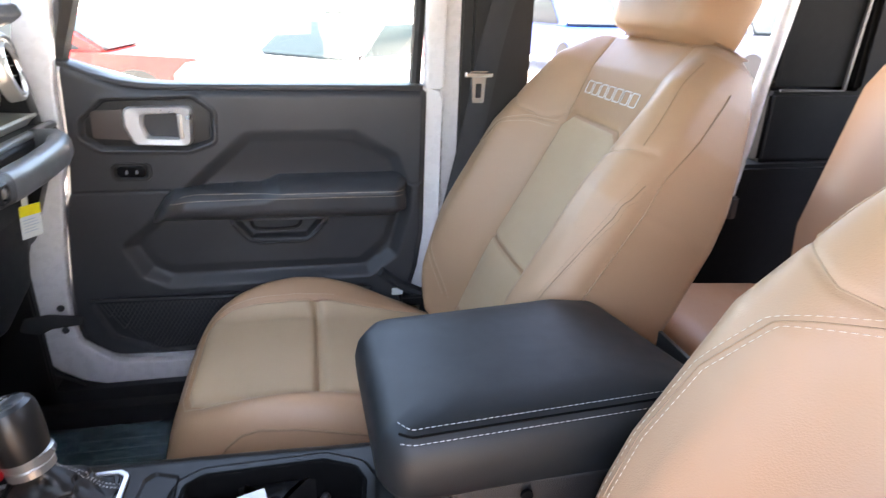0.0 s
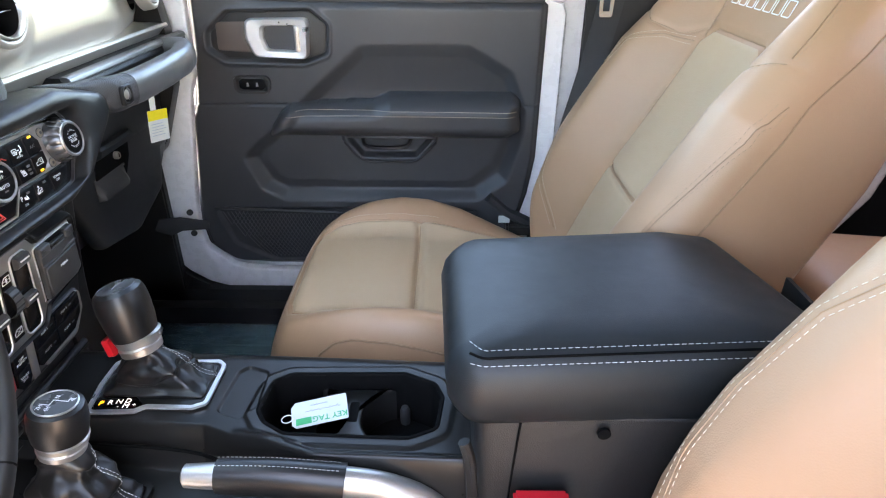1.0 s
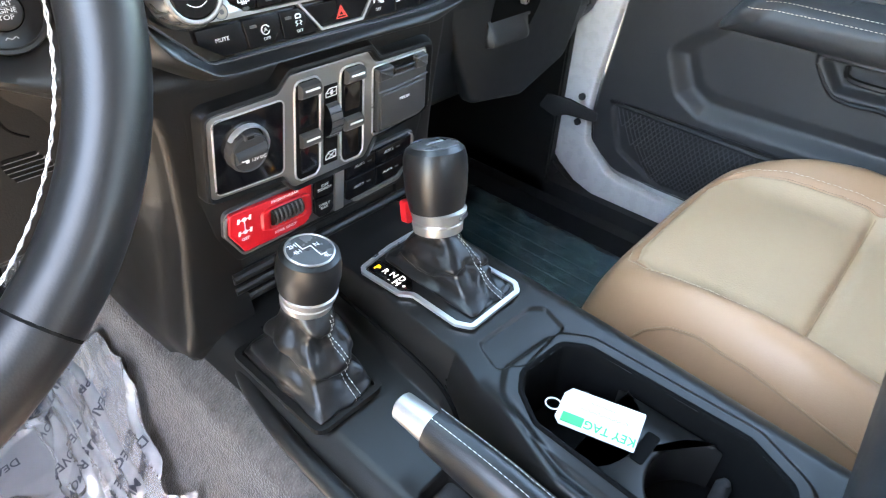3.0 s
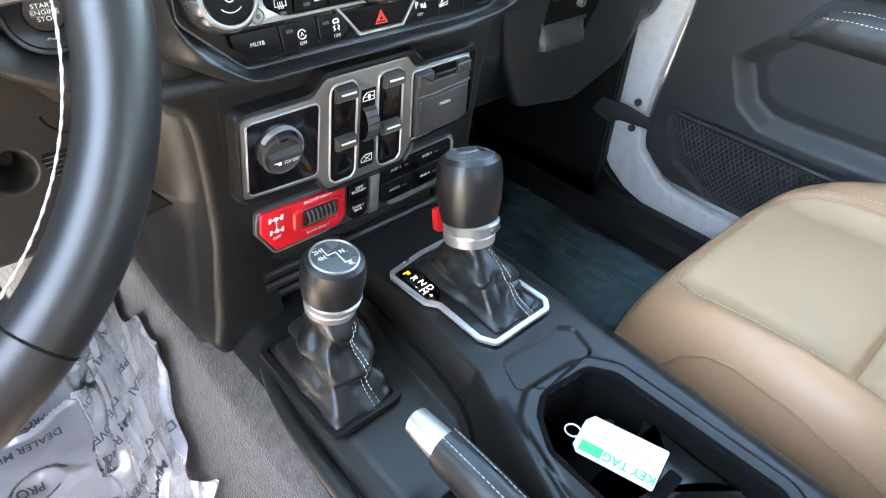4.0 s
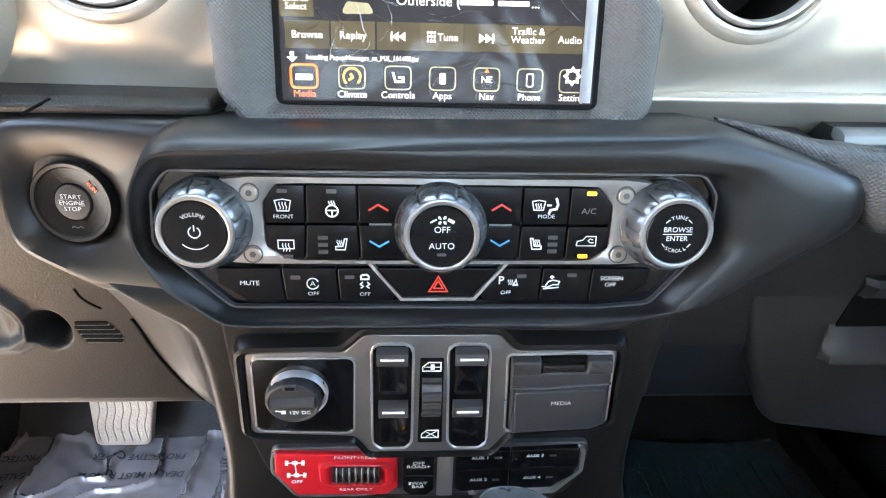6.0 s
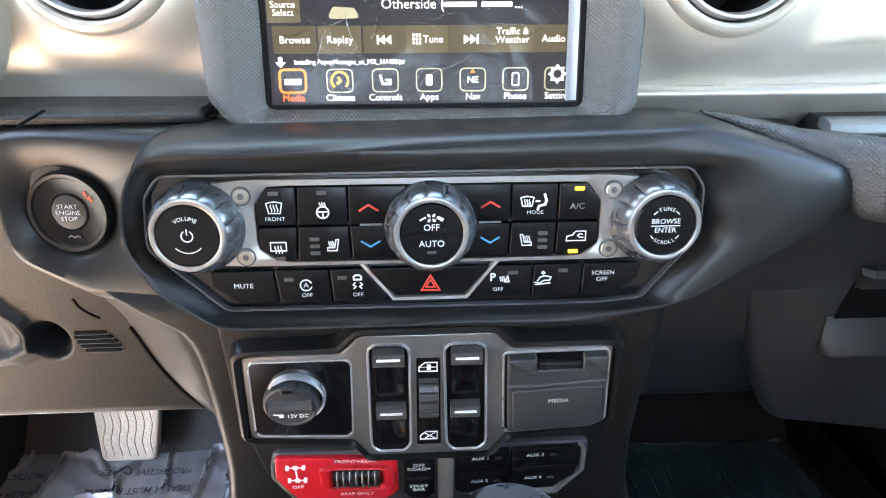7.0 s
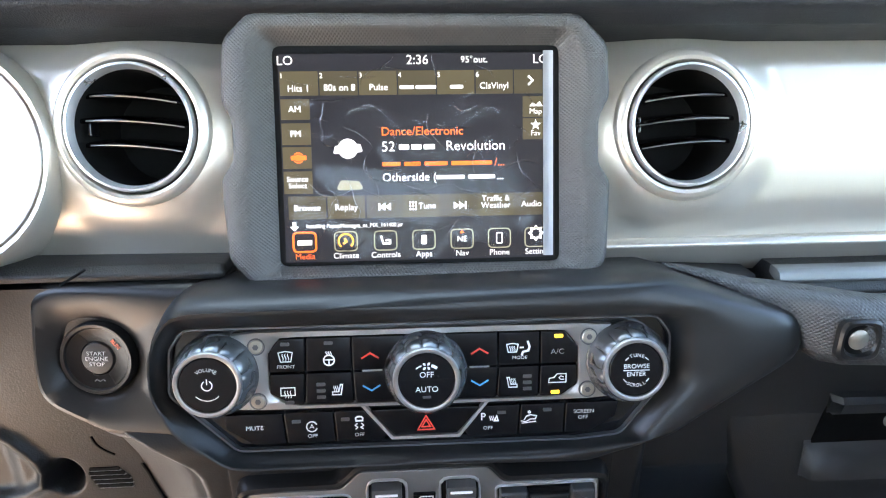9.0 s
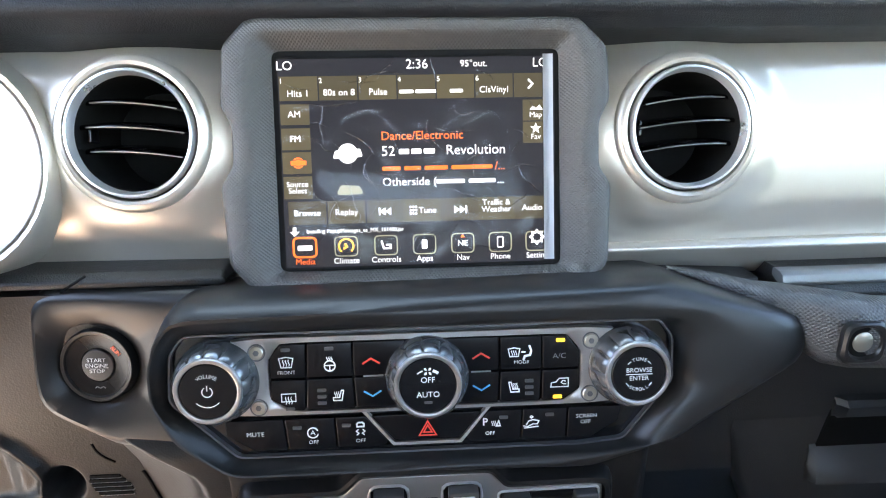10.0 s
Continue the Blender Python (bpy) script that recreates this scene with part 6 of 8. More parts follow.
# sides of the stack down to the floor
side = thing("stack_side_panels", "black moulded side panels under the switch panel", "panel")
for s in (-1, 1):
    rings = []
    for z, xs, xj in ((1.170, 0.222, 0.236), (1.164, 0.212, 0.233), (1.158, 0.200, 0.230), (1.150, 0.184, 0.225), (1.142, 0.170, 0.216), (1.134, 0.160, 0.211), (1.125, 0.1545, 0.206), (1.112, 0.1520, 0.202), (1.095, 0.1508, 0.1965), (1.08, 0.1504, 0.191), (1.065, 0.1500, 0.184), (1.05, 0.1500, 0.1750), (1.04, 0.1498, 0.168), (1.02, 0.1500, 0.162), (1.0, 0.1510, 0.161), (0.96, 0.156, 0.165), (0.935, 0.161, 0.170), (0.915, 0.166, 0.175), (0.90, 0.170, 0.178), (0.885, 0.170, 0.177), (0.86, 0.160, 0.170)):
        if s > 0:
            xs, xj = min(xs, 0.153 + 2 * max(0, 1.0 - z) * 0.09), min(xj, 0.166) if z > 0.95 else xj
        yf = 0.0270 - 0.1139 * (z - 1.05) - 0.075 * max(0, min(0.95 - z, 0.05)) * 4 + 0.35 * max(0, 0.895 - z) + 34 * max(0, z - 1.142) ** 2
        r = 0.0095
        yj = float(np.interp(z, KNEE_Z, KNEE_Y)) if z > 1.03 else 0.075
        ring = [(0.100, yf), (0.125, yf), (xs - r, yf)]
        ring += [(xs - r + r * math.sin(q), yf + r * (1 - math.cos(q))) for q in np.linspace(0.25, 1.30, 7)]
        ring += [(xs + (xj - xs) * f, yf + r + (yj - yf - r) * g) for f, g in ((0.10, 0.25), (0.30, 0.55), (0.60, 0.82), (1.0, 1.02))]
        ring += [(xj + 0.004, 0.14), (xj, 0.30), (0.100, 0.30)]
        rings.append([(s * px_, py_, z) for px_, py_ in ring])
    part("side_panel", loft(rings[::s]), STACK_SIDE, side, "dark moulded side panel", 60)
part("lower_closure", slab(rounded([(-0.13, 0.99), (0.128, 0.99), (0.118, 0.90), (-0.12, 0.90)], 0.01), -0.12, -0.012, plane_frame(0, 0.03, 0, 0), 0.01), BLACK, side)
for k in range(3):
    part("lower_groove", tube([(-0.112, 0.036 + 0.002 * k, 0.946 - 0.015 * k), (0.112, 0.036 + 0.002 * k, 0.946 - 0.015 * k)], 0.0055, None, 10), CONSOLE, side)

# ---- floor console ----
con = thing("center_console", "black moulded floor console with cup holders", "console")
nx, ny = 240, 460
X = np.linspace(-0.165, 0.135, nx)[None, :] * np.ones((ny, 1))
Y = np.linspace(-0.462, 0.16, ny)[:, None] * np.ones((1, nx))
left = np.interp(Y, [-0.462, -0.30, -0.24, -0.17, -0.05, 0.085], [-0.098, -0.092, -0.070, -0.042, -0.034, -0.034])
right = np.interp(Y, [-0.462, -0.30, -0.05, 0.085], [0.066, 0.074, 0.082, 0.086])
deck = 0.888 + 0.012 * step(-0.2, 0.06, Y)
spine = 0.943 + 0.0 * X
up = step(-0.010, 0.012, X - left)
Z = deck + (spine - deck) * up
Z = Z - 0.10 * (1 - np.sqrt(np.clip(1 - np.clip((X - right) / 0.055, 0, 1) ** 2, 0, 1)))
Z = Z - 0.10 * (1 - np.sqrt(np.clip(1 - np.clip((-0.125 - X) / 0.042, 0, 1) ** 2, 0, 1)))
Z = Z + 0.010 * np.exp(-(((X - left - 0.014) / 0.008) ** 2)) * step(-0.20, -0.25, Y)
CUPS = rounded([(-0.012, -0.226), (0.036, -0.231), (0.0485, -0.250), (0.0515, -0.385), (0.034, -0.421), (0.012, -0.430), (-0.036, -0.424), (-0.050, -0.395), (-0.045, -0.262), (-0.028, -0.236)], 0.010)
d = sdf(CUPS, X, Y)
Z = Z + 0.0030 * step(0.019, 0.013, d)
pad = sdf(rounded([(-0.010, -0.177), (0.058, -0.182), (0.068, -0.192), (0.058, -0.219), (-0.004, -0.222), (-0.022, -0.205)], 0.007), X, Y)
Z = Z - 0.0035 * step(0.0012, -0.0012, pad)
tray = sdf(rounded([(-0.125, -0.215), (-0.085, -0.215), (-0.085, -0.30), (-0.125, -0.30)], 0.008), X, Y)
Z = Z - 0.02 * step(0.001, -0.004, tray)
sheet(X, Y, Z, "console_body", CONSOLE, con, None, "black moulded console body", 70, skirt=(0, 0, -0.05), gone=d < -0.001)
well = resample(CUPS, 150)
# near black puts the shade inside the well into its colour
part("cup_well", loft([[(*p, z) for p in inset(well, k)] for k, z in ((-0.0045, 0.9450), (-0.0035, 0.9472), (-0.0015, 0.9478), (0.0, 0.9468), (0.0012, 0.944), (0.002, 0.935), (0.004, 0.880))], caps=(False, True)), PIT, con, "cup holder well in near black for its shade", 60)
WAIST = [(0.047 * math.cos(radians(a)), -0.272 + 0.047 * math.sin(radians(a))) for a in range(192, 349, 8)] + [(0.046 * math.cos(radians(a)), -0.384 + 0.046 * math.sin(radians(a))) for a in range(12, 169, 8)]
part("cup_divider", slab([Vector(p) for p in WAIST][::-1], 0.878, 0.928, None, 0.004), CONSOLE, con, "divider between the round cups")
part("divider_slot", slab(box2(-0.010, -0.334, 0.022, -0.323, 0.003), 0.926, 0.9286, None), PIT, con)
TUNNEL = [(-0.300, 0.615), (-0.245, 0.66), (-0.198, 0.80), (-0.182, 0.862), (-0.150, 0.872), (0.120, 0.85), (0.130, 0.80), (0.155, 0.66), (0.20, 0.615)]
tunnel = part("tunnel", slab(rounded(TUNNEL, 0.02), -0.60, 0.46, Matrix(((1, 0, 0, 0), (0, 0, -1, 0), (0, 1, 0, 0), (0, 0, 0, 1)))), CARPET)
tagged(tunnel, "grey carpet over the gearbox tunnel", "floor tunnel", kind="structure")
part("rubber_mat", slab(box2(-0.122, -0.297, -0.088, -0.218, 0.006), 0.866, 0.872, None, 0.001), RUBBER, con)
for cx, cy, turns in ((-0.036, -0.275, 0), (0.038, -0.262, 0), (-0.036, -0.385, 0), (0.040, -0.385, 0)):
    part("grip_finger", revolve([(0.006, -0.03), (0.0065, -0.006), (0.004, 0.0), (0.0, 0.001)], Matrix.Translation((cx, cy, 0.905)), 14, caps=(True, False)), RUBBER, con)
part("edge_flange", tube(smooth_path([(-0.118, 0.110, 0.8900), (-0.128, 0.072, 0.8850), (-0.136, 0.015, 0.8790), (-0.147, -0.03, 0.8760), (-0.154, -0.075, 0.8740), (-0.157, -0.12, 0.8720), (-0.158, -0.16, 0.8710), (-0.160, -0.30, 0.8700), (-0.162, -0.455, 0.8690)], 6), 0.0085, None, 14), CONSOLE, con, "rounded flange along the carpet", 60)
part("side_groove", tube(smooth_path([(-0.034, 0.06, 0.925), (-0.040, -0.05, 0.922), (-0.052, -0.17, 0.920), (-0.085, -0.235, 0.915), (-0.10, -0.30, 0.912)], 6), 0.002, None, 6), PIT, con)

# ---- gear shifter ----
shift = thing("gear_shifter", "black gear shifter with leather boot and silver frame", "gear shifter")
top = Matrix.Translation((0, 0, 0.9425))
FR = [(-0.016, -0.034), (0.026, -0.028), (0.070, -0.028), (0.073, -0.155), (0.064, -0.165), (-0.004, -0.165), (-0.012, -0.150), (-0.011, -0.098), (-0.019, -0.088), (-0.021, -0.040)]
part("frame_plate", slab(rounded(FR, 0.008), 0, 0.004, top, 0.001), CONSOLE, shift)
part("frame_rim", stroke([(p.x, p.y) for p in inset(rounded(FR, 0.008), 0.002)], 0.0048, 0.003, 0.0032, top, closed=True), SATIN_BRIGHT, shift, "bright silver frame")
part("indicator", slab(rounded([(-0.015, -0.040), (0.004, -0.036), (0.007, -0.080), (-0.006, -0.094), (-0.013, -0.086)], 0.006), 0.003, 0.0056, top, 0.001), GLOSS, shift, "gloss black gear indicator")
lit = material("indicator_white", (0.9, 0.9, 0.9), 0.5, emit=0.10)
for s, x, y, mt in (("P", -0.006, -0.046, material("indicator_amber", (1.0, 0.45, 0.02), 0.5, emit=0.2)), ("R", -0.0045, -0.056, lit), ("N", -0.003, -0.0655, lit), ("D", -0.0015, -0.075, lit), ("M", -0.0095, -0.0755, lit), ("+", -0.008, -0.084, lit), ("-", -0.0105, -0.067, lit)):
    writing(s, 0.0098 if s in "PRNDM" else 0.007, Matrix.Translation((x, y, 0.9484)) @ Matrix.Rotation(radians(-90), 4, "Z"), mt, shift, bold=0.0)
CAPS = material("brushed_dark_cap", (0.12, 0.125, 0.13), 0.28, metal=0.4, grain=0.05, vary=0.1)
SH_BASE, SH_TOP = Vector((0.030, -0.095, 0.944)), Vector((0.0445, -0.069, 1.070))


def axis_frame(base, tip):
    z = (tip - base).normalized()
    x = Vector((1, 0, 0))
    x = (x - z * x.dot(z)).normalized()
    y = z.cross(x)
    return Matrix.Translation(base) @ Matrix((x, y, z)).transposed().to_4x4()


def boot(parent, centre, half, neck, m_neck, folds, seed):
    """A gathered leather boot from a squarish base to a round neck."""
    n, rings = 72, []
    for k in range(50):
        t = k / 49
        ring = []
        for i in range(n):
            a = 2 * math.pi * i / n
            c, s = math.cos(a), math.sin(a)
            q = max(abs(c), abs(s)) ** 0.75
            b = Vector((centre[0] + half[0] * c / q, centre[1] + half[1] * s / q, centre[2]))
            e = m_neck @ Vector((neck * c, neck * s, 0))
            u = t**1.15
            p = b.lerp(e, u)
            p.z = b.z + (e.z - b.z) * t**1.12
            sag = math.sin(math.pi * t)
            fold = math.sin(folds * t * math.pi + 1.3 * math.sin(2 * a + seed) + seed) * sag
            wob = noise.noise(Vector((c * 1.6 + seed, s * 1.6, t * 4.5))) * sag
            out = Vector((p.x - centre[0], p.y - centre[1], 0))
            out = out.normalized() if out.length > 1e-6 else Vector((1, 0, 0))
            crease = abs(noise.noise(Vector((c * 2.4 + seed * 3, s * 2.4, t * 7.0)))) * sag
            p += out * 0.009 * math.exp(-(((t - 0.10) / 0.06) ** 2)) * (0.6 + 0.8 * noise.noise(Vector((c * 2, s * 2, seed))))
            ridge = math.copysign(abs(fold) ** 0.6, fold)
            p += out * (0.0050 * ridge + 0.005 * wob - 0.004 * crease) + Vector((0, 0, 0.003 * wob - 0.002 * ridge))
            ring.append(p)
        rings.append(ring)
    ob = part("boot", loft(rings, caps=(False, False)), BLACK_LEATHER, parent, "gathered black leather boot", 70)
    return rings


km = axis_frame(SH_BASE, SH_TOP)
LEN = (SH_TOP - SH_BASE).length
rings = boot(shift, (0.036, -0.098, 0.9455), (0.029, 0.056), 0.0185, km @ Matrix.Translation((0, 0, LEN - 0.078)), 3.0, 2.0)
part("skirt_pad", slab(box2(0.009, -0.157, 0.066, -0.036, 0.010), 0.002, 0.006, top, 0.002), BLACK_LEATHER, shift)
for off in (0, 2):
    p = [rings[k][(56 + off) % 72] + Vector((0.0006, -0.0008, 0.0006)) for k in range(2, 48)]
    part("stitching", stitches(p, 0.0026, 0.0014, 0.00034), THREAD_W, shift, "white stitching")
oval = lambda a, h: 0.0016 * math.cos(2 * a)
part("collar", revolve([(0.0205, LEN - 0.080), (0.0232, LEN - 0.0785), (0.0238, LEN - 0.0705), (0.0230, LEN - 0.0695), (0.0230, LEN - 0.0685), (0.0242, LEN - 0.0675), (0.0262, LEN - 0.0585), (0.0225, LEN - 0.0560)], km, 64, wave=lambda a, h: (0.0012 * math.cos(a + 0.5) if h > LEN - 0.069 else 0)), SATIN, shift, "satin silver collar")
part("collar_clip", slab(box2(-0.0085, -0.0022, 0.0085, 0.0022, 0.002), 0, 0.0022, km @ Matrix.Rotation(radians(20), 4, "Z") @ Matrix.Translation((0, -0.0248, LEN - 0.0635)) @ Matrix.Rotation(radians(84), 4, "X"), 0.0006), GUN, shift, "dark clip in the collar")
part("grip", revolve([(0.0215, LEN - 0.060), (0.0252, LEN - 0.057), (0.0278, LEN - 0.042), (0.0290, LEN - 0.022), (0.0284, LEN - 0.010), (0.0262, LEN - 0.0025), (0.0215, LEN + 0.001)], km, 56, wave=oval), BLACK_LEATHER, shift, "black leather grip")
part("cap", revolve([(0.0212, LEN - 0.002), (0.0212, LEN + 0.0012), (0.0195, LEN + 0.0020), (0.0, LEN + 0.0030)], km, 48, caps=(True, False), wave=oval), CAPS, shift)
part("cap_ring", revolve([(0.0211, LEN + 0.0008), (0.0215, LEN + 0.0014), (0.0209, LEN + 0.0019), (0.0203, LEN + 0.0014)], km, 48, caps=(False, False), wave=oval), GUN, shift)
part("mark_bar", slab(box2(-0.010, -0.0016, 0.010, 0.0016, 0.001), LEN + 0.002, LEN + 0.0033, km), INK_DIM, shift)
part("release_button", slab(rounded([(-0.008, 0), (0.008, 0), (0.007, 0.022), (-0.007, 0.022)], 0.003), 0, 0.008, km @ Matrix.Translation((-0.010, 0.0235, LEN - 0.053)) @ Matrix.Rotation(radians(-90), 4, "X"), 0.001), RED, shift, "red release button")

# ---- transfer case lever ----
lever = thing("transfer_lever", "short black transfer case lever with leather boot", "lever")
T_BASE, T_TOP = Vector((-0.108, -0.055, 0.895)), Vector((-0.0985, -0.0725, 1.033))
tm = axis_frame(T_BASE, T_TOP)
TL = (T_TOP - T_BASE).length
rings = boot(lever, (-0.108, -0.062, 0.896), (0.030, 0.056), 0.0185, tm @ Matrix.Translation((0, 0, TL - 0.054)), 5.0, 5.0)
for off in (0, 2):
    p = [rings[k][(56 + off) % 72] + Vector((0.0006, -0.0008, 0.0006)) for k in range(2, 48)]
    part("stitching", stitches(p, 0.0026, 0.0014, 0.00034), THREAD_W, lever, "white stitching")
part("boot_rim", stroke([(p.x, p.y) for p in rounded([(-0.142, 0.0), (-0.074, 0.0), (-0.074, -0.122), (-0.142, -0.122)], 0.008)], 0.006, 0.893, 0.006, None, closed=True), CONSOLE, lever)
part("collar", revolve([(0.0180, TL - 0.056), (0.0212, TL - 0.0545), (0.0222, TL - 0.0480), (0.0212, TL - 0.0470), (0.0212, TL - 0.0460), (0.0226, TL - 0.0450), (0.0240, TL - 0.0385), (0.021, TL - 0.036)], tm, 56, wave=lambda a, h: (0.0010 * math.cos(a + 0.8) if h > TL - 0.047 else 0)), SATIN, lever, "bright silver collar")
part("grip", revolve([(0.020, TL - 0.039), (0.0240, TL - 0.036), (0.0260, TL - 0.022), (0.0256, TL - 0.011), (0.0236, TL - 0.002), (0.0195, TL)], tm, 56), BLACK_LEATHER, lever, "black leather grip")
part("cap", revolve([(0.0192, TL - 0.003), (0.0192, TL + 0.0008), (0.0, TL + 0.0016)], tm, 48, caps=(True, False)), CAPS, lever, "round brushed cap with shift pattern")
part("cap_ring", revolve([(0.0192, TL), (0.0196, TL + 0.0014), (0.0184, TL + 0.0020), (0.0178, TL + 0.001)], tm, 48, caps=(False, False)), SATIN, lever)
part("shift_pattern", stroke([(-0.0045, 0.0120), (-0.0045, 0.0030), (0.0030, 0.0030), (0.0030, -0.0100), (0.0085, -0.0100)], 0.0006, TL + 0.0014, 0.0005, tm), INK, lever)
for s_, x, y in (("2H", -0.0095, 0.0095), ("4H", -0.0100, 0.0020), ("N", 0.0075, 0.0015), ("4L", 0.0065, -0.0130)):
    writing(s_, 0.0058, at2(tm, x, y, TL + 0.0019), INK, lever, bold=0.00005)

# ---- parking brake ----
brake = thing("parking_brake", "parking brake lever with stitched black grip", "brake lever")
path = [Vector(p) for p in ((-0.1035, -0.186, 0.9455), (-0.1035, -0.21, 0.9455), (-0.103, -0.27, 0.9425), (-0.1025, -0.335, 0.934))]
part("grip", tube(smooth_path(path[1:], 6), [0.0185 + 0.0045 * i / 12 for i in range(13)], None, 24, squash=0.82), BLACK_LEATHER, brake, "stitched black leather grip", 60)
part("release_button", tube([(-0.1035, -0.176, 0.9455), (-0.1035, -0.1785, 0.9455), (-0.1035, -0.206, 0.9455), (-0.1035, -0.212, 0.9455)], [0.0085, 0.0122, 0.0138, 0.0138], None, 20, squash=0.9), SATIN, brake, "silver release button")
part("lever_arm", tube(smooth_path([(-0.1025, -0.328, 0.934), (-0.102, -0.37, 0.926), (-0.1015, -0.41, 0.905), (-0.101, -0.44, 0.870)], 6), [0.0215] * 19, None, 20, squash=0.7), SATIN, brake, "satin grey lever arm")
for dx in (-0.004, 0.008):
    p = [(q.x + dx, q.y, q.z + math.sqrt(max(0, (0.0185 + 0.0045 * i / 18) ** 2 - dx * dx)) * 0.99 + 0.0008) for i, q in enumerate(smooth_path(path[1:], 9))]
    part("stitching", stitches(p, 0.0030, 0.0014, 0.0003), THREAD_W, brake, "white stitching")

# ---- armrest box ----
box = thing("console_armrest", "black leather armrest lid on a console box", "armrest")
part("box_body", slab(rounded([(-0.108, -0.462), (0.118, -0.462), (0.122, -0.80), (-0.118, -0.80)], 0.02), 0.62, 1.035, None, 0.004), BLACK, box, "black grained console box")
LID = rounded([(-0.112, -0.455), (-0.084, -0.438), (0.104, -0.432), (0.138, -0.455), (0.142, -0.690), (0.120, -0.750), (-0.070, -0.790), (-0.108, -0.770)], 0.03, 6)


def lid_z(y):
    """The lid rises a little to the rear."""
    return 0.016 * min(1.0, max(0.0, (-0.44 - y) / 0.35))


def lid_ring(z, grow, lift):
    c = Vector((0.012, -0.605))
    o = inset(LID, -grow) if grow > -0.02 else [c + (p - c) * (1 + grow / 0.13) for p in LID]
    return [(p.x, p.y, z + float(lid_z(p.y)) * lift) for p in o]


rings = [lid_ring(z, grow, lift) for z, grow, lift in ((1.020, -0.012, 0), (1.024, -0.003, 0), (1.034, 0.002, 0.1), (1.060, 0.004, 0.5), (1.077, 0.0, 0.8), (1.087, -0.007, 1), (1.094, -0.018, 1), (1.0985, -0.035, 1), (1.101, -0.06, 1), (1.102, -0.10, 1), (1.102, -0.126, 1))]
lid = part("lid", loft(rings), LID_LEATHER, box, "padded black leather lid with seams", 70)
def rim_run(z, grow, lift):
    """the rim of the lid along the driver's side, from its front corner to the rear"""
    edge = sorted((p[1], p[0]) for p in lid_ring(z, grow, lift) if p[0] < -0.070)
    ys = np.linspace(-0.456, -0.762, 28)
    return [Vector((x, y, z + float(lid_z(y)) * lift)) for x, y in zip(np.interp(ys, [e[0] for e in edge], [e[1] for e in edge]), ys)]


for z, grow in ((1.0948, -0.0172), (1.0868, -0.0050)):
    part("stitching", stitches(smooth_path(rim_run(z, grow, 0.95), 3), 0.0044, 0.0018, 0.00036), THREAD_W, lid, "white stitching")
part("seam", tube(smooth_path(rim_run(1.0912, -0.0108, 0.97), 3), 0.0013, None, 6), PIT, lid)
part("thumb_notch", slab(ellipse(0, 0, 0.0062, 0.0062, 20), 0, 0.003, Matrix(((0, 0, -1, -0.1165), (-1, 0, 0, -0.578), (0, 1, 0, 1.022), (0, 0, 0, 1)))), PIT, box)
part("box_joint", tube([(-0.1125, -0.503, 1.028), (-0.1105, -0.497, 0.93), (-0.110, -0.49, 0.80)], 0.0012, None, 5), PIT, box)
part("rear_trim", solid_bm(-0.10, -0.86, 0.70, 0.11, -0.795, 1.07, 0.03), BLACK, box)
buckle = thing("seat_belt_buckle", "black seat belt buckle with red release button", "buckle")
part("housing", solid_bm(-0.150, -0.555, 0.86, -0.122, -0.495, 0.950, 0.006), BLACK, buckle)
part("release_button", solid_bm(-0.148, -0.551, 0.948, -0.124, -0.499, 0.957, 0.003), RED, buckle, "red release button")
part("stalk", tube([(-0.136, -0.525, 0.87), (-0.14, -0.54, 0.75)], 0.010, None, 10), BLACK, buckle)
guide = thing("cable_guide", "black plastic side clip on the console", "clip")
part("clip", tube(smooth_path([(-0.113, -0.452, 1.005), (-0.116, -0.458, 0.98), (-0.117, -0.462, 0.92), (-0.117, -0.462, 0.88)], 4), 0.006, None, 8), BLACK, guide)

# ---- seats ----
SEAT_X = 0.42
RECLINE = 27.0


def on_sheet(data, pts, lift=0.0012):
    """Puts plan points on the top of a sheet."""
    x, y, z = (v.ravel() for v in data)
    out = []
    for px, py in pts:
        i = int(np.argmin((x - px) ** 2 + (y - py) ** 2))
        out.append((px, py, z[i] + lift))
    return out


def dense(pts, gap=0.006):
    out = []
    for a, b in zip(pts[:-1], pts[1:]):
        k = max(1, int(math.hypot(b[0] - a[0], b[1] - a[1]) / gap))
        out += [(a[0] + (b[0] - a[0]) * i / k, a[1] + (b[1] - a[1]) * i / k) for i in range(k)]
    return out + [pts[-1]]


SEAM = [(-0.145, -0.66), (-0.162, -0.42), (-0.163, -0.26), (-0.156, -0.215), (-0.135, -0.188), (-0.10, -0.178), (0.10, -0.178), (0.135, -0.188), (0.156, -0.215), (0.163, -0.26), (0.162, -0.42), (0.145, -0.66)]


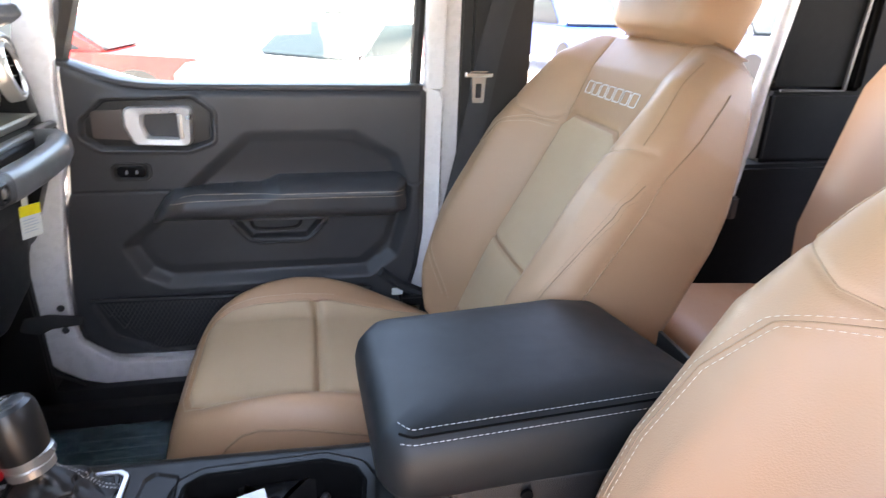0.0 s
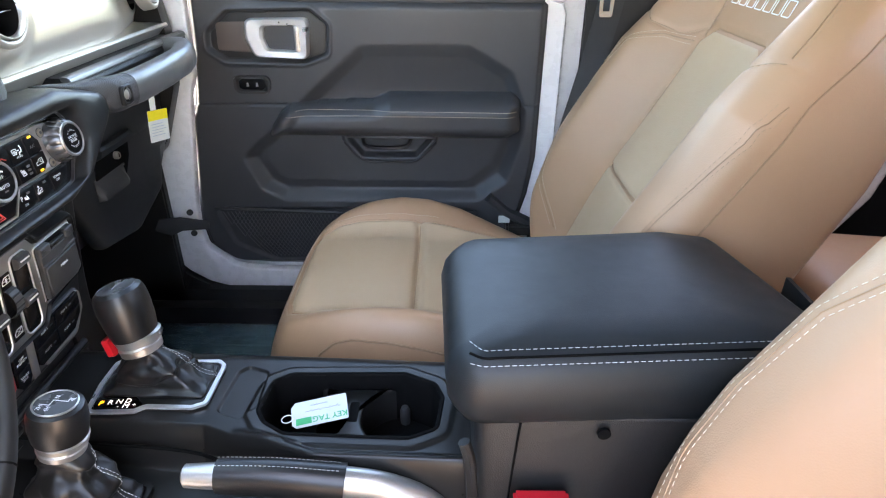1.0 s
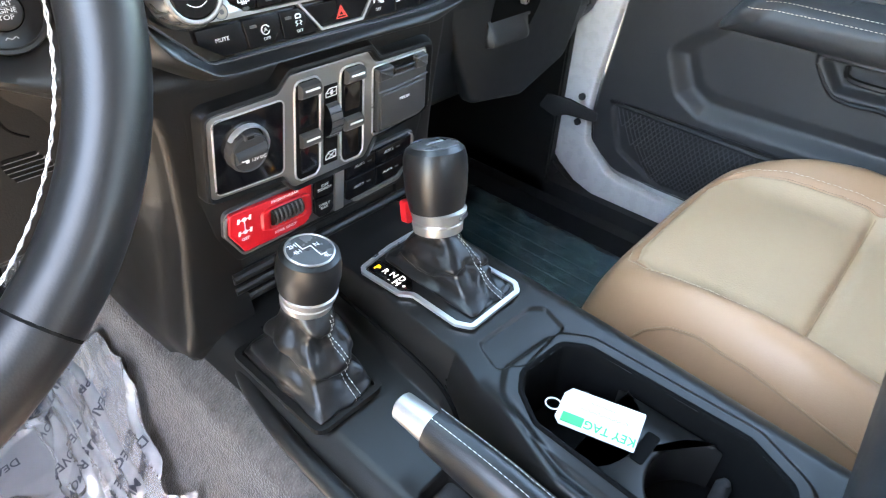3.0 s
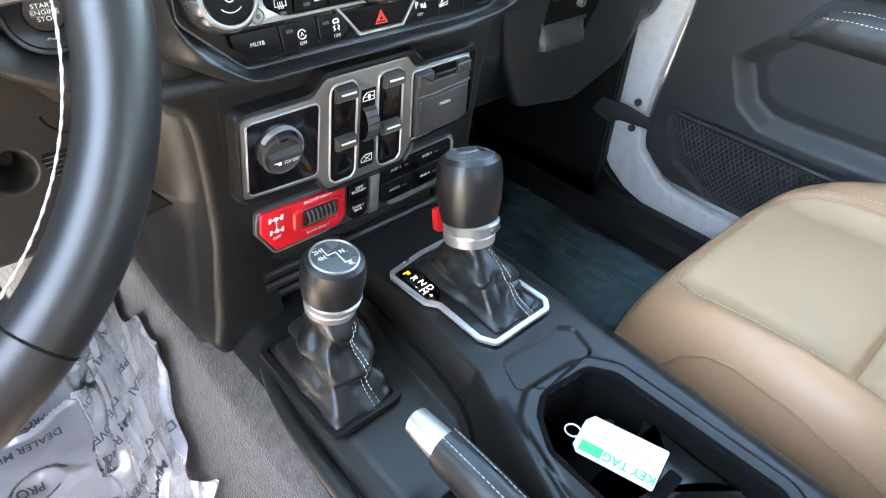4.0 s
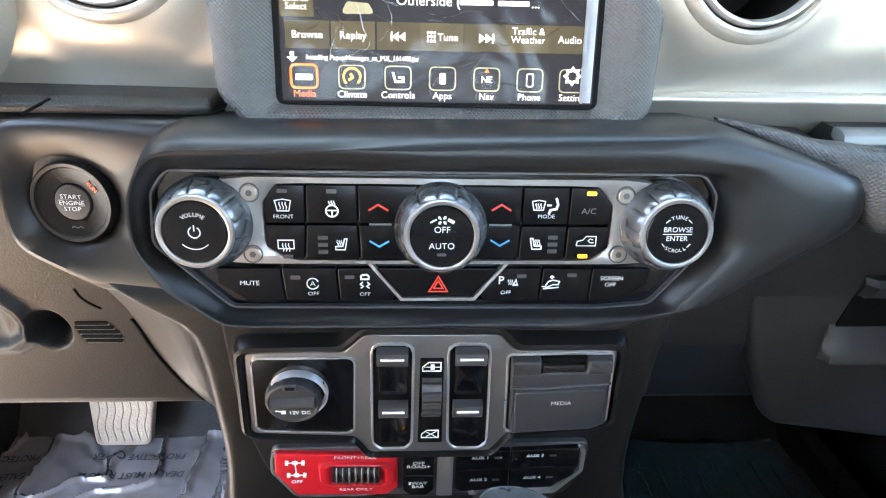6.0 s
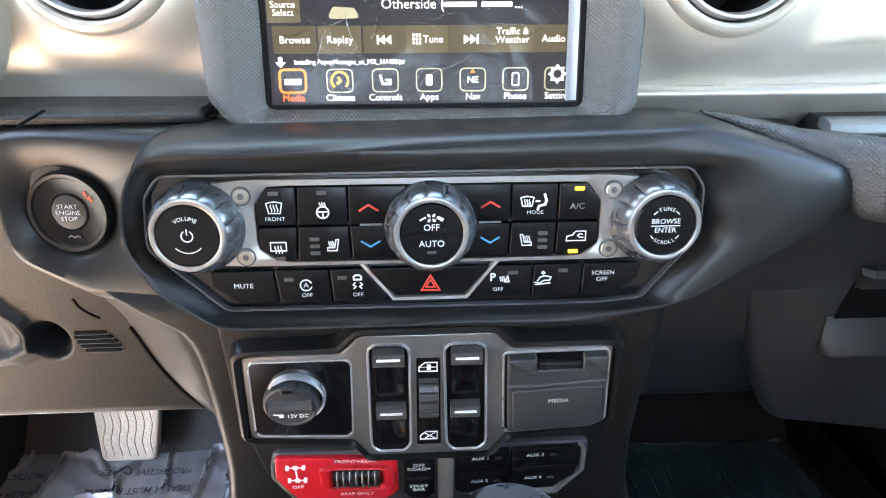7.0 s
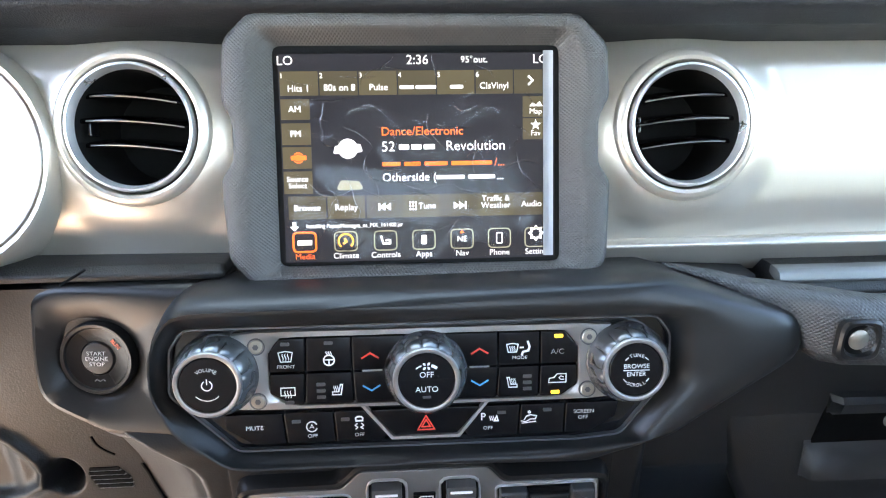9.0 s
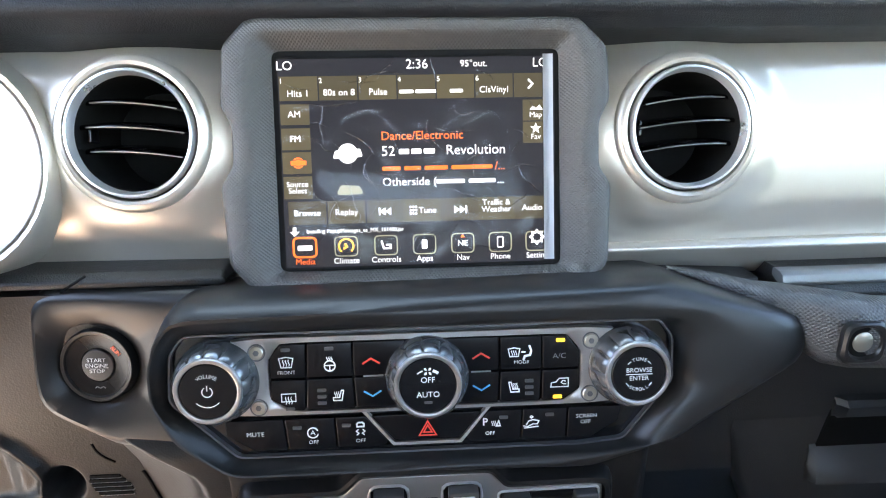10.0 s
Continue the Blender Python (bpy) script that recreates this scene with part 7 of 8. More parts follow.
def cushion_mesh(seat):
    n_u, n_v = 260, 280
    a = np.linspace(-1, 1, n_u)[None, :] * np.ones((n_v, 1))
    b = np.linspace(-1, 1, n_v)[:, None] * np.ones((1, n_u))
    # square to rounded plan
    half_w, half_l = 0.262, 0.275
    ex = 5.0
    r = np.maximum(np.abs(a), np.abs(b)) + 1e-9
    nrm = (np.abs(a) ** ex + np.abs(b) ** ex) ** (1 / ex) + 1e-9
    px, py = a * r / nrm, b * r / nrm
    taper = 1 - 0.07 * step(0.1, 1.0, py)
    x = px * half_w * taper
    y = -0.405 + py * half_l
    drop = 1 - np.clip((1 - r) / 0.34, 0, 1)
    z = 0.876 - 0.178 * np.where(drop > 0, 1 - np.sqrt(np.clip(1 - drop**2.9, 0, 1)), 0)
    z += 0.005 * np.sin(np.pi * np.clip((x + 0.16) / 0.32, 0, 1)) * np.sin(np.pi * np.clip((y + 0.385) / 0.21, 0, 1))
    bolster = step(0.115, 0.225, np.abs(x)) * np.interp(y, [-0.66, -0.60, -0.53, -0.46, -0.40, -0.34, -0.28, -0.22, -0.16, -0.13], [-0.020, -0.010, 0.014, 0.044, 0.060, 0.065, 0.060, 0.048, 0.032, 0.022])
    z += bolster * (1 - drop**4)
    z += 0.022 * step(-0.22, -0.15, y) * (1 - drop)
    z -= 0.018 * step(-0.35, -0.65, y)
    groove = lambda path, depth, width: depth * np.exp(-((line_distance(path, x, y) / width) ** 2))
    z -= groove(SEAM, 0.0030, 0.0035)
    z -= groove([(-0.155, -0.380), (-0.10, -0.386), (0.10, -0.386), (0.155, -0.380)], 0.010, 0.009)
    z += 0.006 * np.exp(-(((y + 0.33) / 0.05) ** 2)) * step(0.16, 0.10, np.abs(x))
    z -= groove([(-0.155, -0.380), (0.155, -0.380)], 0.003, 0.003)
    field = sdf(SEAM, x, y)
    ob = sheet(x, y, z, "cushion", TAN, seat, None, "tan leather cushion with stitched panels", 80, skirt=(0, 0, -0.05), gone=field < -0.0012)
    sheet(x, y, z, "cushion_insert", TAN_MESH, ob, None, "paler tan perforated leather insert", 80, gone=field > 0.0015)
    part("seam", tube(on_sheet((x, y, z), dense(SEAM), -0.0002), 0.0017, None, 6), TAN, ob)
    part("seam", tube(on_sheet((x, y, z), dense([(-0.158, -0.381), (0.158, -0.381)]), 0.0), 0.0007, None, 5), TAN_DARK, ob)
    # piped seam low on each flank, curling down at the front
    for s in (-1, 1):
        ys_ = np.linspace(0, 1, 90)
        knots = np.array([(-0.225, 0.815), (-0.234, 0.842), (-0.250, 0.868), (-0.272, 0.886), (-0.30, 0.894), (-0.35, 0.892), (-0.40, 0.883), (-0.45, 0.870), (-0.52, 0.852), (-0.60, 0.835)])
        run_ = np.append(0, np.cumsum(np.hypot(*np.diff(knots, axis=0).T)))
        raw = []
        for q in ys_ * run_[-1]:
            yt, zt = np.interp(q, run_, knots[:, 0]), np.interp(q, run_, knots[:, 1])
            near = (s * x > 0.13) & (np.abs(y - yt) < 0.006)
            i = int(np.argmax(np.where(near & (np.abs(z - zt) < 0.006), s * x, -9)))
            raw.append((x.ravel()[i] + s * 0.0008, yt, zt))
        raw = np.array(raw)
        raw[:, 0] = np.convolve(np.pad(raw[:, 0], 3, mode="edge"), np.ones(7) / 7, mode="valid")
        line_ = [tuple(p) for p in raw]
        part("flank_seam", tube(line_, 0.0017, None, 6), TAN_DARK, seat, "piped seam along the cushion flank")
    return ob, (x, y, z)


BACK = Matrix.Translation((0, -0.80, 1.16)) @ Matrix(((1, 0, 0, 0), (0, -math.sin(radians(RECLINE)), math.cos(radians(RECLINE)), 0), (0, math.cos(radians(RECLINE)), math.sin(radians(RECLINE)), 0), (0, 0, 0, 1)))


def back_width(v):
    return np.interp(v, [-0.36, -0.28, -0.20, -0.10, 0.05, 0.16, 0.23, 0.28, 0.305, 0.315], [0.185, 0.238, 0.270, 0.286, 0.284, 0.262, 0.238, 0.210, 0.17, 0.11])


def back_front(x, v):
    """How far the front of the backrest stands out."""
    w = back_width(v)
    bol = step(0.105, 0.215, np.abs(x)) * np.interp(v, [-0.36, -0.15, 0.05, 0.22, 0.33], [0.07, 0.085, 0.075, 0.04, 0.0])
    belly = 0.018 * np.exp(-(((v + 0.16) / 0.12) ** 2)) * step(0.16, 0.04, np.abs(x))
    z = bol + belly
    groove = lambda path, depth, width: depth * np.exp(-((line_distance(path, x, v) / width) ** 2))
    for s in (-1, 1):
        z = z - groove([(s * 0.105, -0.36), (s * 0.113, 0.0), (s * 0.110, 0.135), (s * 0.125, 0.30)], 0.003, 0.005)
        z = z - groove([(s * 0.110, 0.135), (s * 0.15, 0.105), (s * 0.20, 0.10), (s * 0.262, 0.125)], 0.003, 0.004)
    z = z - groove([(-0.110, 0.115), (-0.08, 0.137), (0.08, 0.137), (0.110, 0.115)], 0.005, 0.005)
    z = z - groove([(-0.108, -0.135), (0.0, -0.14), (0.108, -0.135)], 0.004, 0.005)
    z = z + np.interp(v, [0.23, 0.29, 0.315], [0.0, -0.015, -0.05])
    return z


def build_seat(cx):
    seat = thing("car_seat", "tan leather front seat with contrast stitching and headrest", "seat", group="front seats")
    _, data = cushion_mesh(seat)
    # seat stitching
    rim = [(a * 1.045, b + 0.008 * step(-0.25, -0.18, b)) for a, b in SEAM if b > -0.6]
    part("stitching", stitches(on_sheet(data, dense(rim), 0.0010), 0.0045, 0.0025, 0.00045), THREAD, seat, "cream stitching")
    part("cushion_base", slab(rounded([(-0.23, -0.64), (0.23, -0.64), (0.21, -0.17), (-0.21, -0.17)], 0.05), 0.64, 0.735, None, 0.01), BLACK, seat, "black plastic seat base")
    # backrest as one closed skin
    n = 150
    vs = np.concatenate([np.linspace(-0.36, 0.24, 150), np.linspace(0.243, 0.315, 30)])
    rows = []
    for v in vs:
        w = float(back_width(v))
        t = np.linspace(-1, 1, n)
        x = w * np.sin(t * math.pi / 2)
        edge = np.clip((w - np.abs(x)) / 0.045, 0, 1)
        f = back_front(x, np.full(n, v)) - 0.045 * (1 - np.sqrt(1 - (1 - edge) ** 2))
        tb = np.linspace(1, -1, 40)[1:-1]
        xb = w * np.sin(tb * math.pi / 2)
        eb = np.clip((w - np.abs(xb)) / 0.03, 0, 1)
        deep = np.interp(v, [-0.36, 0.1, 0.28, 0.315], [0.15, 0.125, 0.085, 0.06])
        g = -deep + 0.03 * (1 - np.sqrt(1 - (1 - eb) ** 2))
        rows.append(np.stack([np.concatenate([x, xb]), np.full(n + 38, v), np.concatenate([f, g])], -1))
    rows = np.array(rows)
    rows = np.concatenate([rows, rows[:, :1]], 1)
    back = sheet(rows[..., 0], rows[..., 1], rows[..., 2], "backrest", TAN, seat, BACK, "tan leather backrest with grooved panels", 80)
    cap = rounded([(-0.11, -0.05), (0.11, -0.05), (0.11, -0.06), (-0.11, -0.06)], 0.002)
    part("backrest_top", slab(box2(-0.112, -0.062, 0.112, -0.045, 0.006), 0.30, 0.3175, BACK @ Matrix(((1, 0, 0, 0), (0, 0, 1, 0), (0, 1, 0, 0), (0, 0, 0, 1))), 0.006), TAN, back)
    # inserts of perforated leather, lying in the grooves
    def insert(name, poly):
        g = [Vector(p) for p in dense([tuple(p) for p in inset(rounded(poly, 0.008), 0.002)] + [tuple(inset(rounded(poly, 0.008), 0.002)[0])], 0.005)][:-1]
        xs, ys = np.array([p[0] for p in g]), np.array([p[1] for p in g])
        k = 40
        cx_, cy_ = xs.mean(), ys.mean()
        lam = np.linspace(0, 1, k)[:, None]
        gx, gy = cx_ + (np.append(xs, xs[0]) - cx_) * lam, cy_ + (np.append(ys, ys[0]) - cy_) * lam
        gz = back_front(gx, gy) + 0.0018 - 0.0012 * step(0.95, 1.0, lam * np.ones_like(gx))
        sheet(gx, gy, gz, name, TAN_MESH, back, BACK, "perforated greyish tan leather insert", 80)

    insert("upper_insert", [(-0.106, -0.135), (0.106, -0.135), (0.107, 0.11), (0.078, 0.132), (-0.078, 0.132), (-0.107, 0.11)])
    insert("lower_insert", [(-0.102, -0.30), (0.102, -0.30), (0.106, -0.138), (-0.106, -0.138)])
    face = lambda pts, lift=0.0013: [(x, v, float(back_front(np.array([x]), np.array([v]))[0]) - 0.045 * (1 - math.sqrt(max(0, 1 - (1 - min(1, max(0, (float(back_width(v)) - abs(x)) / 0.045))) ** 2))) + lift) for x, v in pts]
    def flank(s, off):
        """The seam of a bolster: over its roll on the inner side of the car, on its face on the door side."""
        if s < 0:
            run = ((-0.30, 0.024), (-0.20, 0.0215), (-0.11, 0.0168), (-0.04, 0.0105), (0.0, 0.0068), (0.03, 0.0040), (0.06, 0.0020), (0.085, 0.0008))
            return [(-(float(back_width(v)) - max(0.0002, d - 0.4 * off)), v) for v, d in run]
        return [(0.140 + off, -0.305), (0.205 + off, -0.240), (0.240 + off, -0.165), (0.252 + off, -0.09), (0.246 + off, -0.01), (0.215 + off, 0.055), (0.165 + off * 0.5, 0.092 + off * 0.6), (0.120, 0.105 + off)]

    for s in (-1, 1):
        for off in (-0.007, 0.007):
            p = dense(flank(s, off))
            part("stitching", stitches(face(p), 0.0048, 0.0024, 0.00042, BACK), THREAD if s > 0 else THREAD_TAN, back, "cream double stitching" if s > 0 else "tan double stitching")
    for s in (-1, 1):
        for line_ in ([(s * 0.107, -0.30), (s * 0.113, 0.0), (s * 0.110, 0.135), (s * 0.124, 0.27)], [(s * 0.110, 0.135), (s * 0.15, 0.105), (s * 0.20, 0.10), (s * 0.250, 0.121)], flank(s, 0.0)):
            part("seam", tube(face(dense(line_), 0.0002), 0.0009, BACK, 5), TAN_DARK, back)
    part("seam", tube(face(dense([(-0.108, 0.112), (-0.08, 0.137), (0.08, 0.137), (0.108, 0.112)]), 0.0002), 0.0010, BACK, 5), TAN_DARK, back)
    part("seam", tube(face(dense([(-0.106, -0.136), (0.106, -0.136)]), 0.0022), 0.0008, BACK, 5), TAN_DARK, back)
    for s in (-1, 1):
        side_line = [(s * (float(back_width(v)) + 0.0002), v, float(np.interp(v, [-0.33, -0.09, 0.098, 0.17, 0.24], [0.030, 0.026, 0.010, -0.016, -0.036]))) for v in np.linspace(-0.33, 0.24, 40)]
        part("side_seam", tube(side_line, 0.0012, BACK, 6), TAN_DARK, back, "darker piping along the side")
        upper = [(s * (float(back_width(v)) - 0.014), v) for v in np.linspace(0.128, 0.262, 14)]
        part("stitching", stitches(face(upper), 0.0045, 0.0025, 0.00042, BACK), THREAD_TAN, back, "tan stitching")
        part("seam", tube(face([(x - s * 0.004, v) for x, v in upper], 0.0002), 0.0010, BACK, 5), TAN_DARK, back)
    # model mark as plain blocks
    for i in range(7):
        x = 0.081 - 0.0270 * i
        part("embroidered_mark", stroke([(p.x, p.y) for p in rounded([(x - 0.0125, 0.178), (x + 0.0085, 0.178), (x + 0.0125, 0.200), (x - 0.0085, 0.200)], 0.003)], 0.0016, 0.0004, 0.0008, BACK, closed=True), MARK_W, back, "white embroidered outline")
    # headrest
    rings = []
    for k in range(21):
        t = -1 + 2 * k / 20
        q = 1.0 - 0.13 * abs(t) ** 9
        ring = rounded([(-0.135 * q, -0.055 * q), (0.135 * q, -0.055 * q), (0.122 * q, 0.058 * q), (-0.122 * q, 0.058 * q)], 0.032 * q, 6)
        rings.append([(p.x, 0.400 + t * 0.098, p.y - 0.025 + 0.01 * t) for p in ring])
    head = part("headrest", loft(rings, BACK), TAN, seat, "tan leather headrest", 60)
    for s in (-1, 1):
        part("headrest_post", tube([(s * 0.06, 0.28, -0.04), (s * 0.06, 0.35, -0.03)], 0.006, BACK, 8), CHROME, seat)
    part("side_cover", slab(rounded([(-0.63, 0.70), (-0.52, 0.68), (-0.25, 0.70), (-0.25, 0.76), (-0.60, 0.79)], 0.02), -0.27, -0.24, Matrix(((0, 0, 1, 0), (1, 0, 0, 0), (0, 1, 0, 0), (0, 0, 0, 1))), 0.006), BLACK, seat)
    for s in (-1, 1):
        part("rail", solid_bm(s * 0.2 - 0.02, -0.66, FLOOR, s * 0.2 + 0.02, -0.16, 0.66), BLACK, seat)
    seat.matrix_world = Matrix.Translation((cx, 0, 0))
    return seat


seat_far = build_seat(SEAT_X)
copy_thing(seat_far, Matrix.Translation((-0.41, 0.026, 0)))

# rear bench
bench = thing("rear_seat", "tan leather rear bench seat", "seat")
rings = []
for k in range(21):
    t = -1 + 2 * k / 20
    q = (1 - abs(t) ** 8) ** 0.125 if abs(t) < 1 else 0.6
    rings.append([(0.0 + t * 0.60, -1.30 + (p.x - 0) * q, 0.83 + p.y * q) for p in rounded([(-0.22, -0.09), (0.24, -0.10), (0.24, 0.07), (-0.22, 0.04)], 0.05, 6)])
part("bench_cushion", loft(rings), TAN, bench, "tan leather bench cushion", 60)
rings = []
for k in range(21):
    t = -1 + 2 * k / 20
    q = (1 - abs(t) ** 8) ** 0.125 if abs(t) < 1 else 0.6
    rings.append([(t * 0.60, -1.53 - 0.25 * (1.2 + p.y * q - 1.0) + p.x * q, 1.17 + p.y * q) for p in rounded([(-0.07, -0.32), (0.07, -0.32), (0.07, 0.28), (-0.05, 0.28)], 0.05, 6)])
part("bench_back", loft(rings), TAN, bench, "tan leather bench backrest", 60)
part("bench_base", solid_bm(-0.58, -1.5, FLOOR, 0.58, -1.10, 0.76), SHELL, bench)

# ---- steering wheel ----
WHEEL_C, WHEEL_R = Vector((-0.388, -0.122, 1.285)), 0.170
WH = plane_frame(*WHEEL_C, 24)
WHEEL_LEATHER = material("wheel_leather", (0.0095, 0.0097, 0.0105), 0.38, grain=0.05, grain_size=1000, vary=0.15)
wheel = thing("steering_wheel", "black leather steering wheel with white cross stitching", "steering wheel")
part("rim", tube([(WHEEL_R * math.cos(a), WHEEL_R * math.sin(a), 0) for a in np.linspace(0, 2 * math.pi, 97)[:-1]], 0.0175, WH, 20, squash=0.86, closed=True), WHEEL_LEATHER, wheel, "black leather rim")
bm = bmesh.new()
for k in range(150):
    a, b = 2 * math.pi * k / 150, 2 * math.pi * (k + 1) / 150
    for z0, z1 in ((-0.002, 0.003), (0.003, -0.002)):
        r0, r1 = (WHEEL_R - 0.0178, WHEEL_R - 0.0178)
        tube([(r0 * math.cos(a), r0 * math.sin(a), z0), (r1 * math.cos(b), r1 * math.sin(b), z1)], 0.00036, WH, 4, bm)
part("stitching", bm, THREAD_W, wheel, "white cross stitching")
for a in (-54, 234, -8, 188):
    part("rim_joint", tube([(WHEEL_R * math.cos(radians(a) + q), WHEEL_R * math.sin(radians(a) + q), 0) for q in (-0.0045, -0.003, 0.003, 0.0045)], [0.0172, 0.01768, 0.01768, 0.0172], WH, 28, squash=0.86), PIT, wheel)
part("hub", slab(rounded([(-0.085, 0.03), (0.085, 0.03), (0.07, -0.05), (0.035, -0.075), (-0.035, -0.075), (-0.07, -0.05)], 0.03), -0.05, 0.018, WH, 0.014), BLACK_SOFT, wheel, "black airbag hub")
for s in (-1, 1):
    part("spoke", slab(rounded([(s * 0.07, 0.022), (s * 0.162, 0.026), (s * 0.164, -0.022), (s * 0.07, -0.03)], 0.008), -0.018, 0.006, WH, 0.006), BLACK, wheel)
    part("spoke_trim", stroke([(s * 0.085, 0.02), (s * 0.138, 0.022), (s * 0.150, 0.012), (s * 0.150, -0.010), (s * 0.138, -0.022), (s * 0.085, -0.026)], 0.009, 0.004, 0.006, WH), SATIN, wheel, "satin silver spoke trim")
part("spoke", slab(rounded([(-0.03, -0.06), (0.03, -0.06), (0.045, -0.162), (-0.045, -0.162)], 0.008), -0.018, 0.004, WH, 0.006), BLACK, wheel)
column = thing("steering_column", "black plastic steering column shroud with stalks", "steering column")
part("shroud", tube([WH @ Vector((0, 0, -0.03)), WH @ Vector((0, -0.005, -0.12)), WH @ Vector((0, -0.01, -0.22))], [0.05, 0.06, 0.075], None, 20), BLACK, column)
part("stalk", tube([WH @ Vector((0.05, 0.02, -0.06)), WH @ Vector((0.105, 0.052, -0.055)), WH @ Vector((0.130, 0.060, -0.052))], [0.006, 0.009, 0.011], None, 12), BLACK, column, "black wiper stalk")

# ---- passenger grab handle and hanging tag ----
grab = thing("grab_handle", "smooth grey grab handle with a dark textured end", "grab handle")
GR = material("textured_handle", (0.062, 0.063, 0.064), 0.29, metal=0.45, diamonds=0.0, grain=0.8, grain_size=580, vary=0.05)
SMOOTH_BAR = material("satin_grey_bar", (0.13, 0.133, 0.133), 0.33, metal=0.35, grain=0.06, grain_size=1500, vary=0.08)
rings = []
for x, y, z, h, dep in ((0.158, 0.034, 1.2630, 0.0008, 0.003), (0.172, 0.030, 1.2600, 0.0022, 0.007), (0.19, 0.025, 1.2550, 0.0045, 0.011), (0.212, 0.019, 1.2465, 0.0090, 0.014), (0.230, 0.012, 1.2370, 0.0180, 0.018), (0.244, 0.004, 1.2320, 0.0225, 0.020), (0.256, 0.0, 1.2310, 0.0225, 0.021), (0.275, -0.005, 1.2305, 0.0212, 0.018), (0.305, -0.010, 1.2300, 0.0205, 0.0170), (0.38, -0.013, 1.2310, 0.0205, 0.017), (0.46, -0.012, 1.2330, 0.0205, 0.017), (0.500, -0.003, 1.2350, 0.021, 0.018), (0.520, 0.016, 1.236, 0.023, 0.026), (0.530, 0.04, 1.236, 0.020, 0.030)):
    rings.append([Vector((x, y + dep * math.copysign(abs(math.cos(a)) ** 0.7, math.cos(a)), z + h * math.copysign(abs(math.sin(a)) ** 0.7, math.sin(a)))) for a in np.linspace(0, 2 * math.pi, 49)[:-1]])
rings = [[p.lerp(q, j / 4) for p, q in zip(ra, rb)] for ra, rb in zip(rings[:-1], rings[1:]) for j in range(4)] + [rings[-1]]
part("textured_end", loft(rings[:31]), GR, grab, "dark knurled end of the bar", 60)
part("bar", loft([[p + (p - sum(r, Vector()) / len(r)).normalized() * 0.0006 for p in r] for r in rings[29:]]), SMOOTH_BAR, grab, "smooth grey bar", 60)
for x, y, z in ((0.2555, -0.0205, 1.2310),):
    bm_ = plane_frame(x, y, z, 0)
    part("bolt_pocket", collar(rounded([(-0.0125, 0.0125), (0.0125, 0.0125), (0.0135, -0.013), (-0.0135, -0.013)], 0.006), ellipse(0, 0, 0.0092), [(0, -0.002), (0, 0.0015), (0.3, 0.003), (0.7, 0.0028), (1.0, 0.0), (1.0, -0.002)], bm_, 48), CONSOLE, grab, "black bolt pocket")
    part("pocket_floor", slab(ellipse(0, 0, 0.0095), -0.003, 0.0004, bm_), PIT, grab)
    part("bolt", revolve([(0.0064, 0), (0.0062, 0.0008), (0.0052, 0.0014), (0.0, 0.0016)], bm_, 24, caps=(True, False)), SCREW, grab, "round metal bolt")
INK_PALE = material("pale_blue_ink", (0.36, 0.44, 0.52), 0.6)
tag = thing("hanging_tag", "white and yellow paper tag hanging from the grab handle", "tag")
TG = Matrix.Translation((0.4400, 0.0345, 1.160)) @ pose(0, 0, 0, 90, 7, -14)
part("card", slab(box2(-0.023, -0.050, 0.023, 0.0, 0.002), 0, 0.0006, TG), PAPER, tag)
part("header", slab(box2(-0.023, -0.016, 0.023, 0.0, 0.001), 0.0006, 0.0010, TG), YELLOW, tag, "yellow printed header")
part("loop", slab(box2(-0.015, 0.0, -0.002, 0.045, 0.001), 0, 0.0006, TG), PAPER, tag)
for k in range(5):
    part("print_bar", slab(box2(-0.018, -0.0225 - 0.0045 * k, 0.009 + 0.004 * (k % 3), -0.0215 - 0.0045 * k), 0.0006, 0.0008, TG), INK_PALE, tag)

# ---- key tag in the cup holder ----
kt = thing("key_tag", "white paper key tag with green print", "tag")
KT = Matrix.Translation((0.002, -0.290, 0.9335)) @ pose(0, 0, 0, -14, 6, 102) @ Matrix.Diagonal((0.8, 0.8, 1, 1))
GREEN = material("green_print", (0.02, 0.42, 0.16), 0.6)
part("card", slab(rounded([(-0.040, -0.020), (0.034, -0.020), (0.040, -0.012), (0.040, 0.016), (0.034, 0.022), (-0.040, 0.022)], 0.002), 0, 0.0007, KT), PAPER, kt)
writing("KEY TAG", 0.0125, at2(KT, 0.010 - 0.024, 0.0125, 0.0009), GREEN, kt, bold=0.0002)
part("number_bar", slab(box2(0.012, 0.0075, 0.034, 0.0180), 0.0007, 0.0010, KT), GREEN, kt)
for k, (a, b, y) in enumerate(((-0.03, 0.02, -0.002), (-0.012, 0.012, -0.011))):
    part("scribble_bar", stroke([(a + (b - a) * j / 24, y + 0.0022 * math.sin(2.4 * j) * (0.6 + 0.4 * math.sin(j))) for j in range(25)], 0.0006, 0.0007, 0.0002, KT), INK_DIM, kt)
part("ring", tube([(0.046 + 0.008 * math.cos(a), 0.004 + 0.006 * math.sin(a), 0.001) for a in np.linspace(0, 6.28, 25)[:-1]], 0.0008, KT, 6, closed=True), INK, kt)
fob = thing("key_fob", "black car key in the cup holder", "key")
part("fob", slab(rounded([(-0.016, -0.025), (0.016, -0.025), (0.018, 0.0), (0.014, 0.025), (-0.014, 0.025)], 0.008), 0, 0.012, Matrix.Translation((-0.028, -0.345, 0.893)) @ pose(0, 0, 0, 10, 20, 25), 0.004), BLACK, fob)
